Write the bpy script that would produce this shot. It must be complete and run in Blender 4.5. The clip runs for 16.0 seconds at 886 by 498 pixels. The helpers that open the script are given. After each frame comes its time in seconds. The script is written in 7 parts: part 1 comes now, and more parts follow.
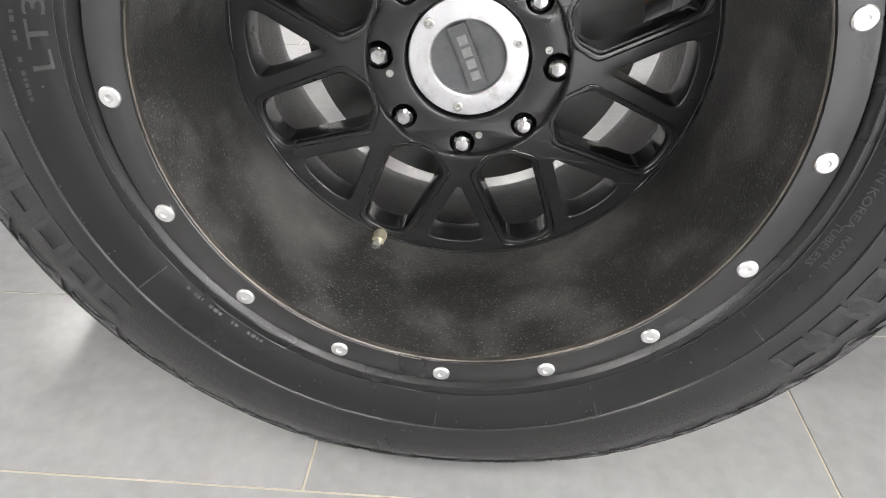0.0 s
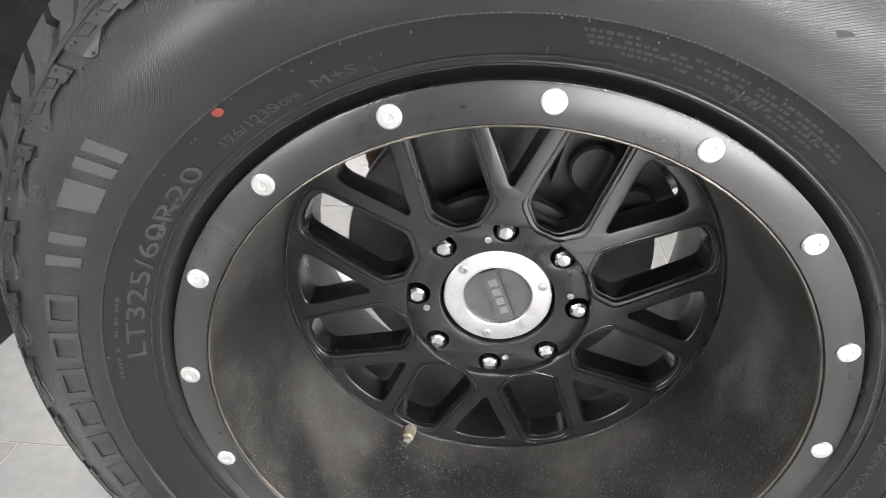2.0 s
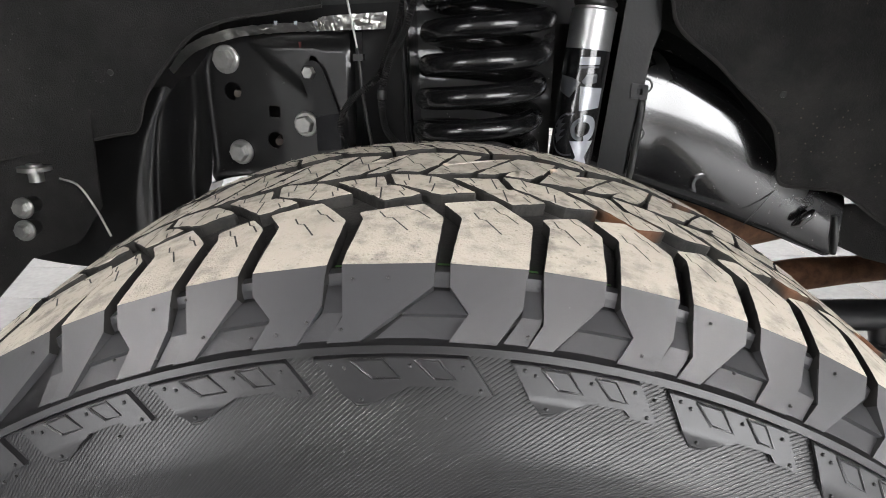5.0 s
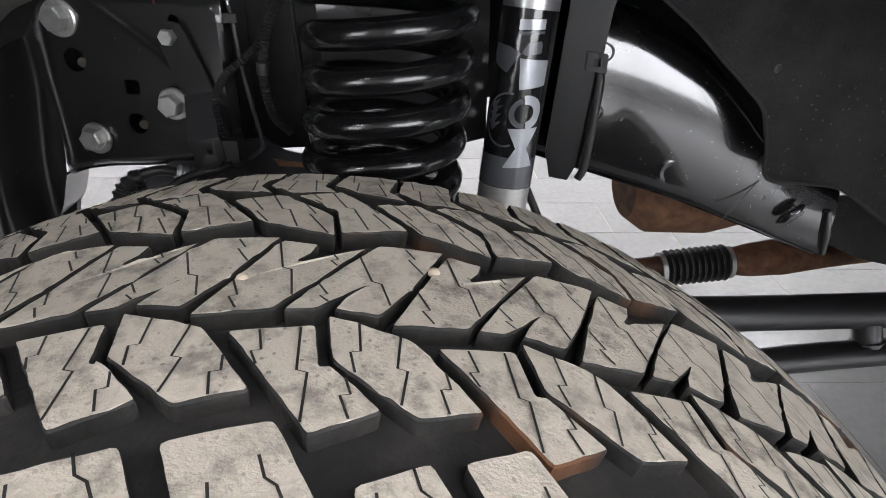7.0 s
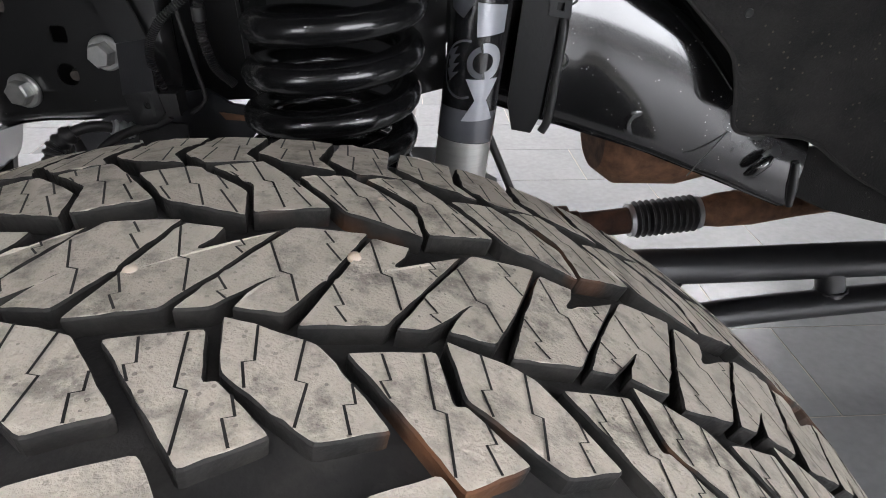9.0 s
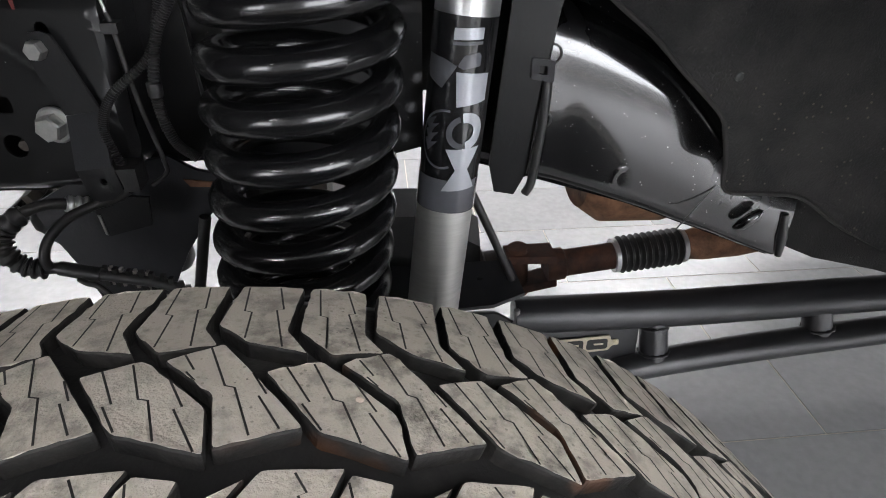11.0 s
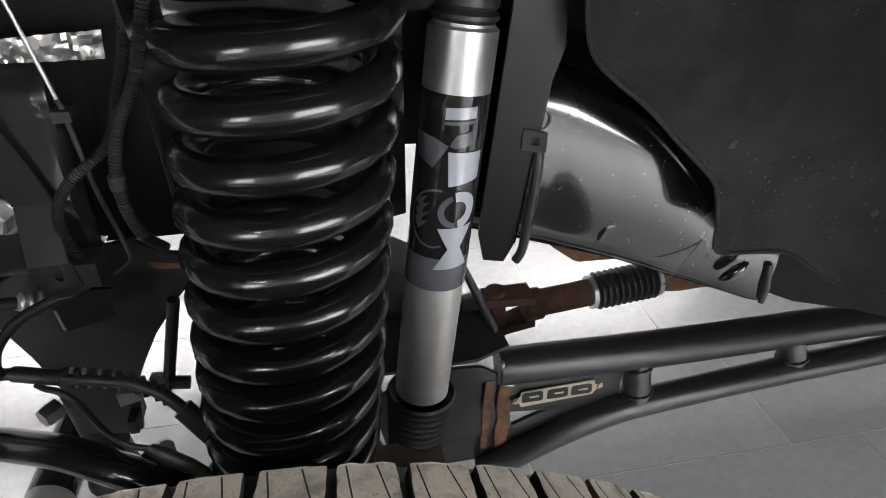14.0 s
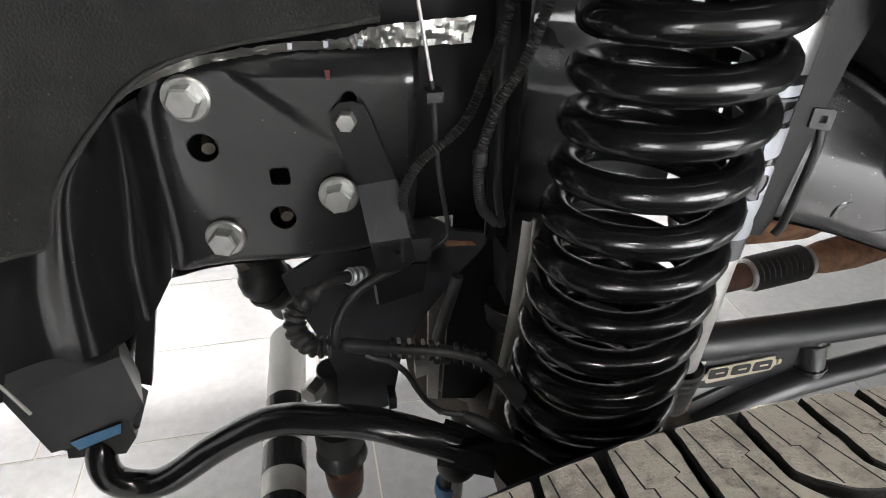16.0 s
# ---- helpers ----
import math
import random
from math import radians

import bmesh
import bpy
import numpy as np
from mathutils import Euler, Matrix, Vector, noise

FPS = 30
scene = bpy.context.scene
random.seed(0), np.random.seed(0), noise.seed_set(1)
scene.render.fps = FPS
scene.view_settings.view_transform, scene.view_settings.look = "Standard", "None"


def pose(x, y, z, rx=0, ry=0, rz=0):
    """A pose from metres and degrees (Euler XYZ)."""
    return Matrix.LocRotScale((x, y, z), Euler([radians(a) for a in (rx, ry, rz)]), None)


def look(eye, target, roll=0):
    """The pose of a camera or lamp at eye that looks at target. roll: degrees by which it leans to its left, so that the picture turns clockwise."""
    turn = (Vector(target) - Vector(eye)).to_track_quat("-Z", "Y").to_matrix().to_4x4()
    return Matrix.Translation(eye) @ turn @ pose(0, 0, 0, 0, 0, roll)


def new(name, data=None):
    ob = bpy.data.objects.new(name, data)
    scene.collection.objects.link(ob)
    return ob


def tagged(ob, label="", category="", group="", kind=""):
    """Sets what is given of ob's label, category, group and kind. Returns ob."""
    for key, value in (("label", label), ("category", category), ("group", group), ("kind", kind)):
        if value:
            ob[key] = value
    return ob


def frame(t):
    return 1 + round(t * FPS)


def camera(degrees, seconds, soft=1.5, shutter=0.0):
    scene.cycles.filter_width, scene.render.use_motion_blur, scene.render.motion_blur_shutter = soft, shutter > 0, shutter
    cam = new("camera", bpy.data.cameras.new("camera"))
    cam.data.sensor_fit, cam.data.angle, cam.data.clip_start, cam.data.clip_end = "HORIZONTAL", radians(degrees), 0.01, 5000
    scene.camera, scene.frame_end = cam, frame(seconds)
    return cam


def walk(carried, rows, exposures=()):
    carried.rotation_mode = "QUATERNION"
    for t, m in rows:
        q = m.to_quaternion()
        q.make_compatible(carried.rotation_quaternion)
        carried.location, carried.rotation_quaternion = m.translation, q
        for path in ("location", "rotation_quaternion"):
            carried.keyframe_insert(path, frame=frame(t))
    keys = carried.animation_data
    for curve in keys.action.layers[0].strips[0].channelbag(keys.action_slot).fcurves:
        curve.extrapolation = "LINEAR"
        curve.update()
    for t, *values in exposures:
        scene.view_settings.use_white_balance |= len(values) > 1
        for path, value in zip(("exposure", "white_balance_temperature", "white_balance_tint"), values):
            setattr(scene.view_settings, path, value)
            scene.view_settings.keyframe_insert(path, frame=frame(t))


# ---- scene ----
cam = camera(72.18, 16.0, 1.0)
PATH = [
    (0.0, (0.0161, -0.5869, 0.6295), (-0.0941, 1.0161, -0.5615), 0.23),
    (0.5, (0.0078, -0.5916, 0.6605), (-0.1049, 1.0117, -0.5297), 0.70),
    (1.0, (-0.0019, -0.5820, 0.7057), (-0.1293, 1.0263, -0.4763), 0.87),
    (1.5, (-0.0216, -0.5624, 0.7582), (-0.1571, 1.0661, -0.3950), 0.92),
    (2.0, (-0.0166, -0.5458, 0.8058), (-0.1524, 1.1654, -0.2204), 0.86),
    (2.5, (-0.0029, -0.5160, 0.8541), (-0.1298, 1.2654, -0.0463), 0.98),
    (3.0, (0.0046, -0.5034, 0.8916), (-0.1184, 1.3288, 0.0991), 0.91),
    (3.5, (0.0028, -0.4777, 0.9062), (-0.1061, 1.3807, 0.1752), 0.69),
    (4.0, (0.0099, -0.4421, 0.9314), (-0.0812, 1.4275, 0.2271), 0.60),
    (4.5, (0.0140, -0.4150, 0.9487), (-0.0597, 1.4602, 0.2570), 0.50),
    (5.0, (0.0156, -0.4057, 0.9628), (-0.0326, 1.4725, 0.2772), 0.49),
    (5.2, (0.0226, -0.3933, 0.9606), (-0.0186, 1.4849, 0.2746), 0.40),
    (7.3, (0.0837, -0.1922, 0.9939), (0.1477, 1.5750, 0.0595), 0.73),
    (7.5, (0.0860, -0.1874, 0.9918), (0.1569, 1.5664, 0.0330), 0.72),
    (8.0, (0.0902, -0.1869, 0.9905), (0.1760, 1.5389, -0.0166), 0.78),
    (8.5, (0.0964, -0.1822, 0.9891), (0.1994, 1.5269, -0.0445), 0.90),
    (9.0, (0.1014, -0.1801, 0.9923), (0.2234, 1.5193, -0.0552), 1.12),
    (9.2, (0.1012, -0.1852, 0.9972), (0.2256, 1.5109, -0.0552), 1.09),
    (11.3, (0.1049, -0.1030, 1.0501), (0.3236, 1.5691, -0.0251), 0.94),
    (11.5, (0.1262, -0.1117, 1.0351), (0.3681, 1.5689, -0.0219), 1.02),
    (12.0, (0.1841, -0.0840, 1.0071), (0.4440, 1.5927, -0.0517), 0.85),
    (12.5, (0.1983, -0.0625, 1.0065), (0.4820, 1.6066, -0.0581), 0.93),
    (13.0, (0.1905, -0.0439, 1.0355), (0.5137, 1.6138, -0.0358), 0.96),
    (13.5, (0.1426, -0.0332, 1.0789), (0.4924, 1.6131, -0.0014), 1.25),
    (14.0, (0.0725, -0.0337, 1.0984), (0.4240, 1.6097, 0.0142), 1.36),
    (14.5, (-0.0040, -0.0310, 1.1033), (0.3552, 1.6101, 0.0181), 1.30),
    (15.0, (-0.0929, -0.0219, 1.1048), (0.2731, 1.6215, 0.0254), 1.37),
    (15.5, (-0.1645, -0.0139, 1.0889), (0.2141, 1.6348, 0.0219), 1.20),
    (16.0, (-0.2323, -0.0158, 1.0852), (0.1619, 1.6300, 0.0194), 1.20),
]
EXPOSURES = [(0.0, 0.3, 6700, 11), (1.5, 0.55, 6700, 11), (3.0, 0.68, 6700, 11), (4.0, 0.26, 6700, 11), (5.0, 0.0, 6600, 12), (9.0, -0.22, 6350, 14), (11.5, 0.06, 6400, 13), (12.5, -0.02, 6350, 14), (14.5, 0.34, 6600, 12), (16.0, 0.58, 6650, 11)]
walk(cam, [(t, look(eye, target, roll)) for t, eye, target, roll in PATH], EXPOSURES)

SLEEVE_TURN = -25.0
# Strips guessed from reflections; the first is added to brighten the tread.
LIGHTS = [(1.0, -2.0, 1.3), (-3.4, -1.4, 2.4), (3.4, -1.4, 2.4), (-3.4, -3.4, 2.4), (3.4, -3.4, 2.4), (-2.5, 3.2, 2.4), (0.3, 3.2, 2.4), (3.1, 3.2, 2.4), (-2.5, 5.4, 2.4), (0.3, 5.4, 2.4), (3.1, 5.4, 2.4)]
LAMP_POWER = 108.0
PANE_POWER = 9.0

# ---- world and light ----
world = bpy.data.worlds.new("world")
scene.world = world
world.use_nodes = True
world.node_tree.nodes["Background"].inputs[0].default_value = (0.75, 0.8, 0.9, 1)
world.node_tree.nodes["Background"].inputs[1].default_value = 0.3

HUB = Vector((0.0, 0.0, 0.43))


# ---- materials ----
def material(name, base, rough=0.5, metal=0.0, other=None, scale=20.0, amount=0.5, bump=0.0, bump_scale=200.0,
             rough_var=0.0, coat=0.0, stretch=(1, 1, 1), contrast=(0.35, 0.65), spec=0.5, coat_ior=1.5):
    m = bpy.data.materials.new(name)
    m.use_nodes = True
    nt = m.node_tree
    b = nt.nodes["Principled BSDF"]
    b.inputs["Base Color"].default_value = (*base, 1)
    b.inputs["Roughness"].default_value = rough
    b.inputs["Metallic"].default_value = metal
    b.inputs["Coat Weight"].default_value = coat
    b.inputs["Coat Roughness"].default_value = 0.08
    b.inputs["Coat IOR"].default_value = coat_ior
    b.inputs["Specular IOR Level"].default_value = spec
    tc = nt.nodes.new("ShaderNodeTexCoord")
    mp = nt.nodes.new("ShaderNodeMapping")
    mp.inputs["Scale"].default_value = stretch
    nt.links.new(tc.outputs["Object"], mp.inputs["Vector"])
    if other:
        n1 = nt.nodes.new("ShaderNodeTexNoise")
        n1.inputs["Scale"].default_value = scale
        n1.inputs["Detail"].default_value = 6
        n1.inputs["Roughness"].default_value = 0.65
        nt.links.new(mp.outputs["Vector"], n1.inputs["Vector"])
        cr = nt.nodes.new("ShaderNodeMapRange")
        cr.inputs["From Min"].default_value, cr.inputs["From Max"].default_value = contrast
        cr.inputs["To Max"].default_value = amount
        nt.links.new(n1.outputs["Fac"], cr.inputs["Value"])
        mix = nt.nodes.new("ShaderNodeMix")
        mix.data_type = "RGBA"
        mix.inputs["A"].default_value = (*base, 1)
        mix.inputs["B"].default_value = (*other, 1)
        nt.links.new(cr.outputs["Result"], mix.inputs["Factor"])
        nt.links.new(mix.outputs["Result"], b.inputs["Base Color"])
    if rough_var:
        n3 = nt.nodes.new("ShaderNodeTexNoise")
        n3.inputs["Scale"].default_value = scale * 0.6
        n3.inputs["Detail"].default_value = 5
        nt.links.new(mp.outputs["Vector"], n3.inputs["Vector"])
        rr = nt.nodes.new("ShaderNodeMapRange")
        rr.inputs["From Min"].default_value, rr.inputs["From Max"].default_value = 0.3, 0.7
        rr.inputs["To Min"].default_value = max(0.02, rough - rough_var)
        rr.inputs["To Max"].default_value = min(1, rough + rough_var)
        nt.links.new(n3.outputs["Fac"], rr.inputs["Value"])
        nt.links.new(rr.outputs["Result"], b.inputs["Roughness"])
    if bump:
        n2 = nt.nodes.new("ShaderNodeTexNoise")
        n2.inputs["Scale"].default_value = bump_scale
        n2.inputs["Detail"].default_value = 4
        nt.links.new(mp.outputs["Vector"], n2.inputs["Vector"])
        bp = nt.nodes.new("ShaderNodeBump")
        bp.inputs["Strength"].default_value = bump
        bp.inputs["Distance"].default_value = 0.002
        nt.links.new(n2.outputs["Fac"], bp.inputs["Height"])
        nt.links.new(bp.outputs["Normal"], b.inputs["Normal"])
    return m


def speckle(m, colour, scale=900.0, level=0.72, size=0.22):
    """Fine dust specks over a material."""
    nt = m.node_tree
    b = nt.nodes["Principled BSDF"]
    tc = nt.nodes.new("ShaderNodeTexCoord")
    v = nt.nodes.new("ShaderNodeTexVoronoi")
    v.inputs["Scale"].default_value = scale
    nt.links.new(tc.outputs["Object"], v.inputs["Vector"])
    n = nt.nodes.new("ShaderNodeTexNoise")
    n.inputs["Scale"].default_value = 14
    n.inputs["Detail"].default_value = 3
    nt.links.new(tc.outputs["Object"], n.inputs["Vector"])
    thr = nt.nodes.new("ShaderNodeMath")
    thr.operation = "LESS_THAN"
    thr.inputs[1].default_value = size
    nt.links.new(v.outputs["Distance"], thr.inputs[0])
    pick = nt.nodes.new("ShaderNodeMath")
    pick.operation = "GREATER_THAN"
    pick.inputs[1].default_value = level
    nt.links.new(v.outputs["Color"], pick.inputs[0])
    a = nt.nodes.new("ShaderNodeMath")
    a.operation = "MULTIPLY"
    nt.links.new(thr.outputs[0], a.inputs[0])
    nt.links.new(pick.outputs[0], a.inputs[1])
    c = nt.nodes.new("ShaderNodeMath")
    c.operation = "MULTIPLY"
    nt.links.new(a.outputs[0], c.inputs[0])
    nt.links.new(n.outputs["Fac"], c.inputs[1])
    mix = nt.nodes.new("ShaderNodeMix")
    mix.data_type = "RGBA"
    old = b.inputs["Base Color"].links
    if old:
        nt.links.new(old[0].from_socket, mix.inputs["A"])
    else:
        mix.inputs["A"].default_value = b.inputs["Base Color"].default_value
    mix.inputs["B"].default_value = (*colour, 1)
    nt.links.new(c.outputs[0], mix.inputs["Factor"])
    nt.links.new(mix.outputs["Result"], b.inputs["Base Color"])
    return m


RUBBER = speckle(material("tyre_rubber", (0.032, 0.0325, 0.035), 0.38, other=(0.046, 0.0465, 0.049), scale=9, amount=0.5, bump=0.02, bump_scale=500, rough_var=0.06, spec=0.5), (0.10, 0.10, 0.10), 260, 0.92, 0.16)
# Darker than the tyre's rubber, with slit and groove shade in the colour.
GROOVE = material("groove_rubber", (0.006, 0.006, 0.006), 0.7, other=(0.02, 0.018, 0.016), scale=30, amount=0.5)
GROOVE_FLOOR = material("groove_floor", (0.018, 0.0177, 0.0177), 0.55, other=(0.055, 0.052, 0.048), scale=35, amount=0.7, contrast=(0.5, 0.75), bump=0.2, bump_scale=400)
WALL_HI = material("sidewall_relief", (0.012, 0.012, 0.013), 0.30, other=(0.020, 0.020, 0.021), scale=25, amount=0.5, bump=0.03, bump_scale=500, spec=0.55)
LETTER = material("sidewall_lettering", (0.036, 0.036, 0.036), 0.45, other=(0.020, 0.020, 0.020), scale=120, amount=0.6, spec=0.6)
SATIN = material("satin_black_paint", (0.008, 0.008, 0.0085), 0.30, other=(0.013, 0.013, 0.014), scale=25, amount=0.6, bump=0.02, bump_scale=900, rough_var=0.04, spec=0.7)
def dent(m, scale, strength, distance):
    """Broad, slight waves under a material's fine relief, as in pressed sheet."""
    nt = m.node_tree
    tc = nt.nodes.new("ShaderNodeTexCoord")
    n = nt.nodes.new("ShaderNodeTexNoise")
    n.inputs["Scale"].default_value = scale
    n.inputs["Detail"].default_value = 1
    nt.links.new(tc.outputs["Object"], n.inputs["Vector"])
    bp = nt.nodes.new("ShaderNodeBump")
    bp.inputs["Strength"].default_value = strength
    bp.inputs["Distance"].default_value = distance
    nt.links.new(n.outputs["Fac"], bp.inputs["Height"])
    b = nt.nodes["Principled BSDF"]
    if b.inputs["Normal"].links:
        nt.links.new(bp.outputs["Normal"], b.inputs["Normal"].links[0].from_node.inputs["Normal"])
    else:
        nt.links.new(bp.outputs["Normal"], b.inputs["Normal"])
    return m


BARREL = speckle(speckle(material("dusty_barrel", (0.018, 0.0176, 0.0172), 0.36, other=(0.16, 0.155, 0.148), scale=5.0, amount=0.8, bump=0.5, bump_scale=420, rough_var=0.08, contrast=(0.44, 0.76), spec=0.6), (0.19, 0.184, 0.175), 300, 0.5, 0.27), (0.6, 0.58, 0.55), 190, 0.88, 0.12)
GLOSS = speckle(material("gloss_black_paint", (0.006, 0.006, 0.0065), 0.22, other=(0.012, 0.012, 0.012), scale=15, amount=0.6, bump=0.03, bump_scale=350, rough_var=0.06, coat=1.0, spec=0.6, coat_ior=1.7), (0.5, 0.5, 0.5), 300, 0.84, 0.22)
FRAMEP = dent(speckle(material("frame_paint", (0.007, 0.007, 0.0075), 0.33, other=(0.012, 0.012, 0.012), scale=15, amount=0.6, bump=0.05, bump_scale=350, rough_var=0.05, coat=0.8, spec=0.4, coat_ior=1.5), (0.4, 0.4, 0.4), 260, 0.90, 0.16), 7, 0.35, 0.006)
WORN_LIP = material("worn_lip", (0.16, 0.145, 0.125), 0.4, 0.7, other=(0.04, 0.038, 0.035), scale=18, amount=0.8)
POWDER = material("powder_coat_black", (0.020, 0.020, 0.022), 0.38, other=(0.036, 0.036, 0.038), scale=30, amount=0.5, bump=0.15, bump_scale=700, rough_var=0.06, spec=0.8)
SPRINGB = material("gloss_black_spring", (0.006, 0.006, 0.0065), 0.23, other=(0.012, 0.012, 0.012), scale=30, amount=0.5, bump=0.05, bump_scale=300, coat=0.45, spec=0.5, coat_ior=1.5)
ZINC = material("zinc_bolt", (0.52, 0.52, 0.5), 0.4, 0.85, other=(0.36, 0.36, 0.34), scale=60, amount=0.7, bump=0.1, bump_scale=500)
CHROME = material("chrome", (0.8, 0.8, 0.82), 0.12, 1.0, other=(0.5, 0.48, 0.45), scale=90, amount=0.5, rough_var=0.06)
ALU = material("machined_aluminium", (0.68, 0.68, 0.68), 0.36, 0.9, other=(0.5, 0.5, 0.5), scale=40, amount=0.6, bump=0.06, bump_scale=400)
SHOCKALU = material("brushed_aluminium", (0.70, 0.69, 0.66), 0.46, 0.75, other=(0.58, 0.57, 0.54), scale=25, amount=0.6, bump=0.05, bump_scale=120, stretch=(1, 1, 12))
CAPALU = material("brushed_hub_cover", (0.7, 0.7, 0.72), 0.38, 0.75, other=(0.4, 0.39, 0.37), scale=60, amount=0.7, bump=0.08, bump_scale=300, contrast=(0.5, 0.75))
CAPDARK = material("grey_cap_plastic", (0.06, 0.062, 0.066), 0.45, other=(0.12, 0.12, 0.12), scale=80, amount=0.5)
LABEL = material("printed_label_black", (0.012, 0.012, 0.013), 0.16, other=(0.02, 0.02, 0.02), scale=20, amount=0.5, coat=0.6)
LABELGREY = material("printed_label_grey", (0.11, 0.114, 0.126), 0.22, other=(0.09, 0.09, 0.10), scale=20, amount=0.5, coat=0.5)
LABELWHITE = material("printed_label_silver", (0.46, 0.475, 0.51), 0.25, 0.2, other=(0.38, 0.39, 0.42), scale=30, amount=0.5, coat=0.4)
RUST = material("rusty_steel", (0.12, 0.05, 0.028), 0.75, other=(0.045, 0.024, 0.018), scale=35, amount=0.9, bump=0.4, bump_scale=250)
RUSTL = material("light_rust", (0.26, 0.13, 0.07), 0.8, other=(0.10, 0.05, 0.03), scale=45, amount=0.9, bump=0.4, bump_scale=250)
FELT = speckle(material("felt_liner", (0.010, 0.0098, 0.0096), 0.95, other=(0.024, 0.023, 0.022), scale=14, amount=0.8, bump=0.8, bump_scale=500), (0.10, 0.095, 0.09), 210, 0.84, 0.2)
FELTR = speckle(material("dusty_felt_liner", (0.012, 0.0117, 0.0117), 0.9, other=(0.040, 0.0375, 0.035), scale=11, amount=0.9, bump=0.9, bump_scale=420, contrast=(0.42, 0.75)), (0.12, 0.10, 0.08), 190, 0.8, 0.24)
TOWERP = dent(speckle(material("tower_paint", (0.010, 0.010, 0.0105), 0.33, other=(0.02, 0.02, 0.02), scale=15, amount=0.6, bump=0.22, bump_scale=320, rough_var=0.08, coat=0.7, spec=0.6, coat_ior=1.6), (0.4, 0.4, 0.4), 300, 0.86, 0.2), 12, 1.0, 0.015)
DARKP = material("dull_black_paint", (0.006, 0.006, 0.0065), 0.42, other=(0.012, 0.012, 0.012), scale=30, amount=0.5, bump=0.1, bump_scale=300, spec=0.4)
GUSSETP = material("bluish_grey_plate", (0.028, 0.029, 0.033), 0.42, other=(0.045, 0.045, 0.048), scale=18, amount=0.6, bump=0.12, bump_scale=300)
FELTL = material("pressed_felt_edge", (0.022, 0.021, 0.020), 0.9, other=(0.035, 0.033, 0.03), scale=25, amount=0.7, bump=0.6, bump_scale=500)
FOIL = material("crinkled_foil", (0.72, 0.71, 0.68), 0.34, 1.0, other=(0.5, 0.49, 0.46), scale=60, amount=0.6, bump=0.6, bump_scale=160)
PLASTIC = material("black_plastic", (0.018, 0.018, 0.018), 0.42, other=(0.036, 0.035, 0.033), scale=50, amount=0.6, bump=0.15, bump_scale=300)
HOSE = material("rubber_hose", (0.020, 0.020, 0.0205), 0.38, other=(0.048, 0.045, 0.041), scale=60, amount=0.5)
CASTING = material("dirty_casting", (0.055, 0.048, 0.042), 0.55, other=(0.14, 0.112, 0.085), scale=22, amount=0.7, bump=0.5, bump_scale=160)
BRASS = material("gold_plate", (0.62, 0.55, 0.4), 0.35, 0.7, other=(0.75, 0.7, 0.6), scale=50, amount=0.7)
TAPE = material("blue_tape", (0.12, 0.33, 0.6), 0.6, other=(0.2, 0.42, 0.66), scale=60, amount=0.6)
ROTOR = material("brake_rotor_steel", (0.11, 0.11, 0.11), 0.45, 0.9, other=(0.06, 0.055, 0.05), scale=25, amount=0.6, rough_var=0.1)
WALLP = material("white_wall_paint", (0.36, 0.365, 0.37), 0.7, other=(0.32, 0.325, 0.33), scale=1.5, amount=0.6)
CEILM = material("grey_ceiling", (0.26, 0.26, 0.26), 0.8, other=(0.22, 0.22, 0.22), scale=1.5, amount=0.6)
GROUT = material("tile_grout", (0.50, 0.44, 0.36), 0.9, other=(0.38, 0.33, 0.28), scale=8, amount=0.6)
RED = material("red_paint_dot", (0.20, 0.032, 0.022), 0.5, other=(0.10, 0.02, 0.015), scale=200, amount=0.6)
REDMARK = material("faint_red_mark", (0.13, 0.02, 0.02), 0.5, other=(0.05, 0.012, 0.012), scale=300, amount=0.8)
MARK = material("worn_grey_mark", (0.28, 0.28, 0.28), 0.4, 0.5, other=(0.16, 0.16, 0.16), scale=200, amount=0.6)
GREEN = material("green_mould_mark", (0.10, 0.28, 0.07), 0.5, other=(0.05, 0.14, 0.04), scale=200, amount=0.6)
SHIELD = material("stained_shield", (0.36, 0.345, 0.32), 0.5, 0.2, other=(0.16, 0.145, 0.12), scale=14, amount=0.7, bump=0.3, bump_scale=200)
PEBBLE = material("pebble_stone", (0.5, 0.4, 0.3), 0.8, other=(0.7, 0.66, 0.6), scale=90, amount=0.6)


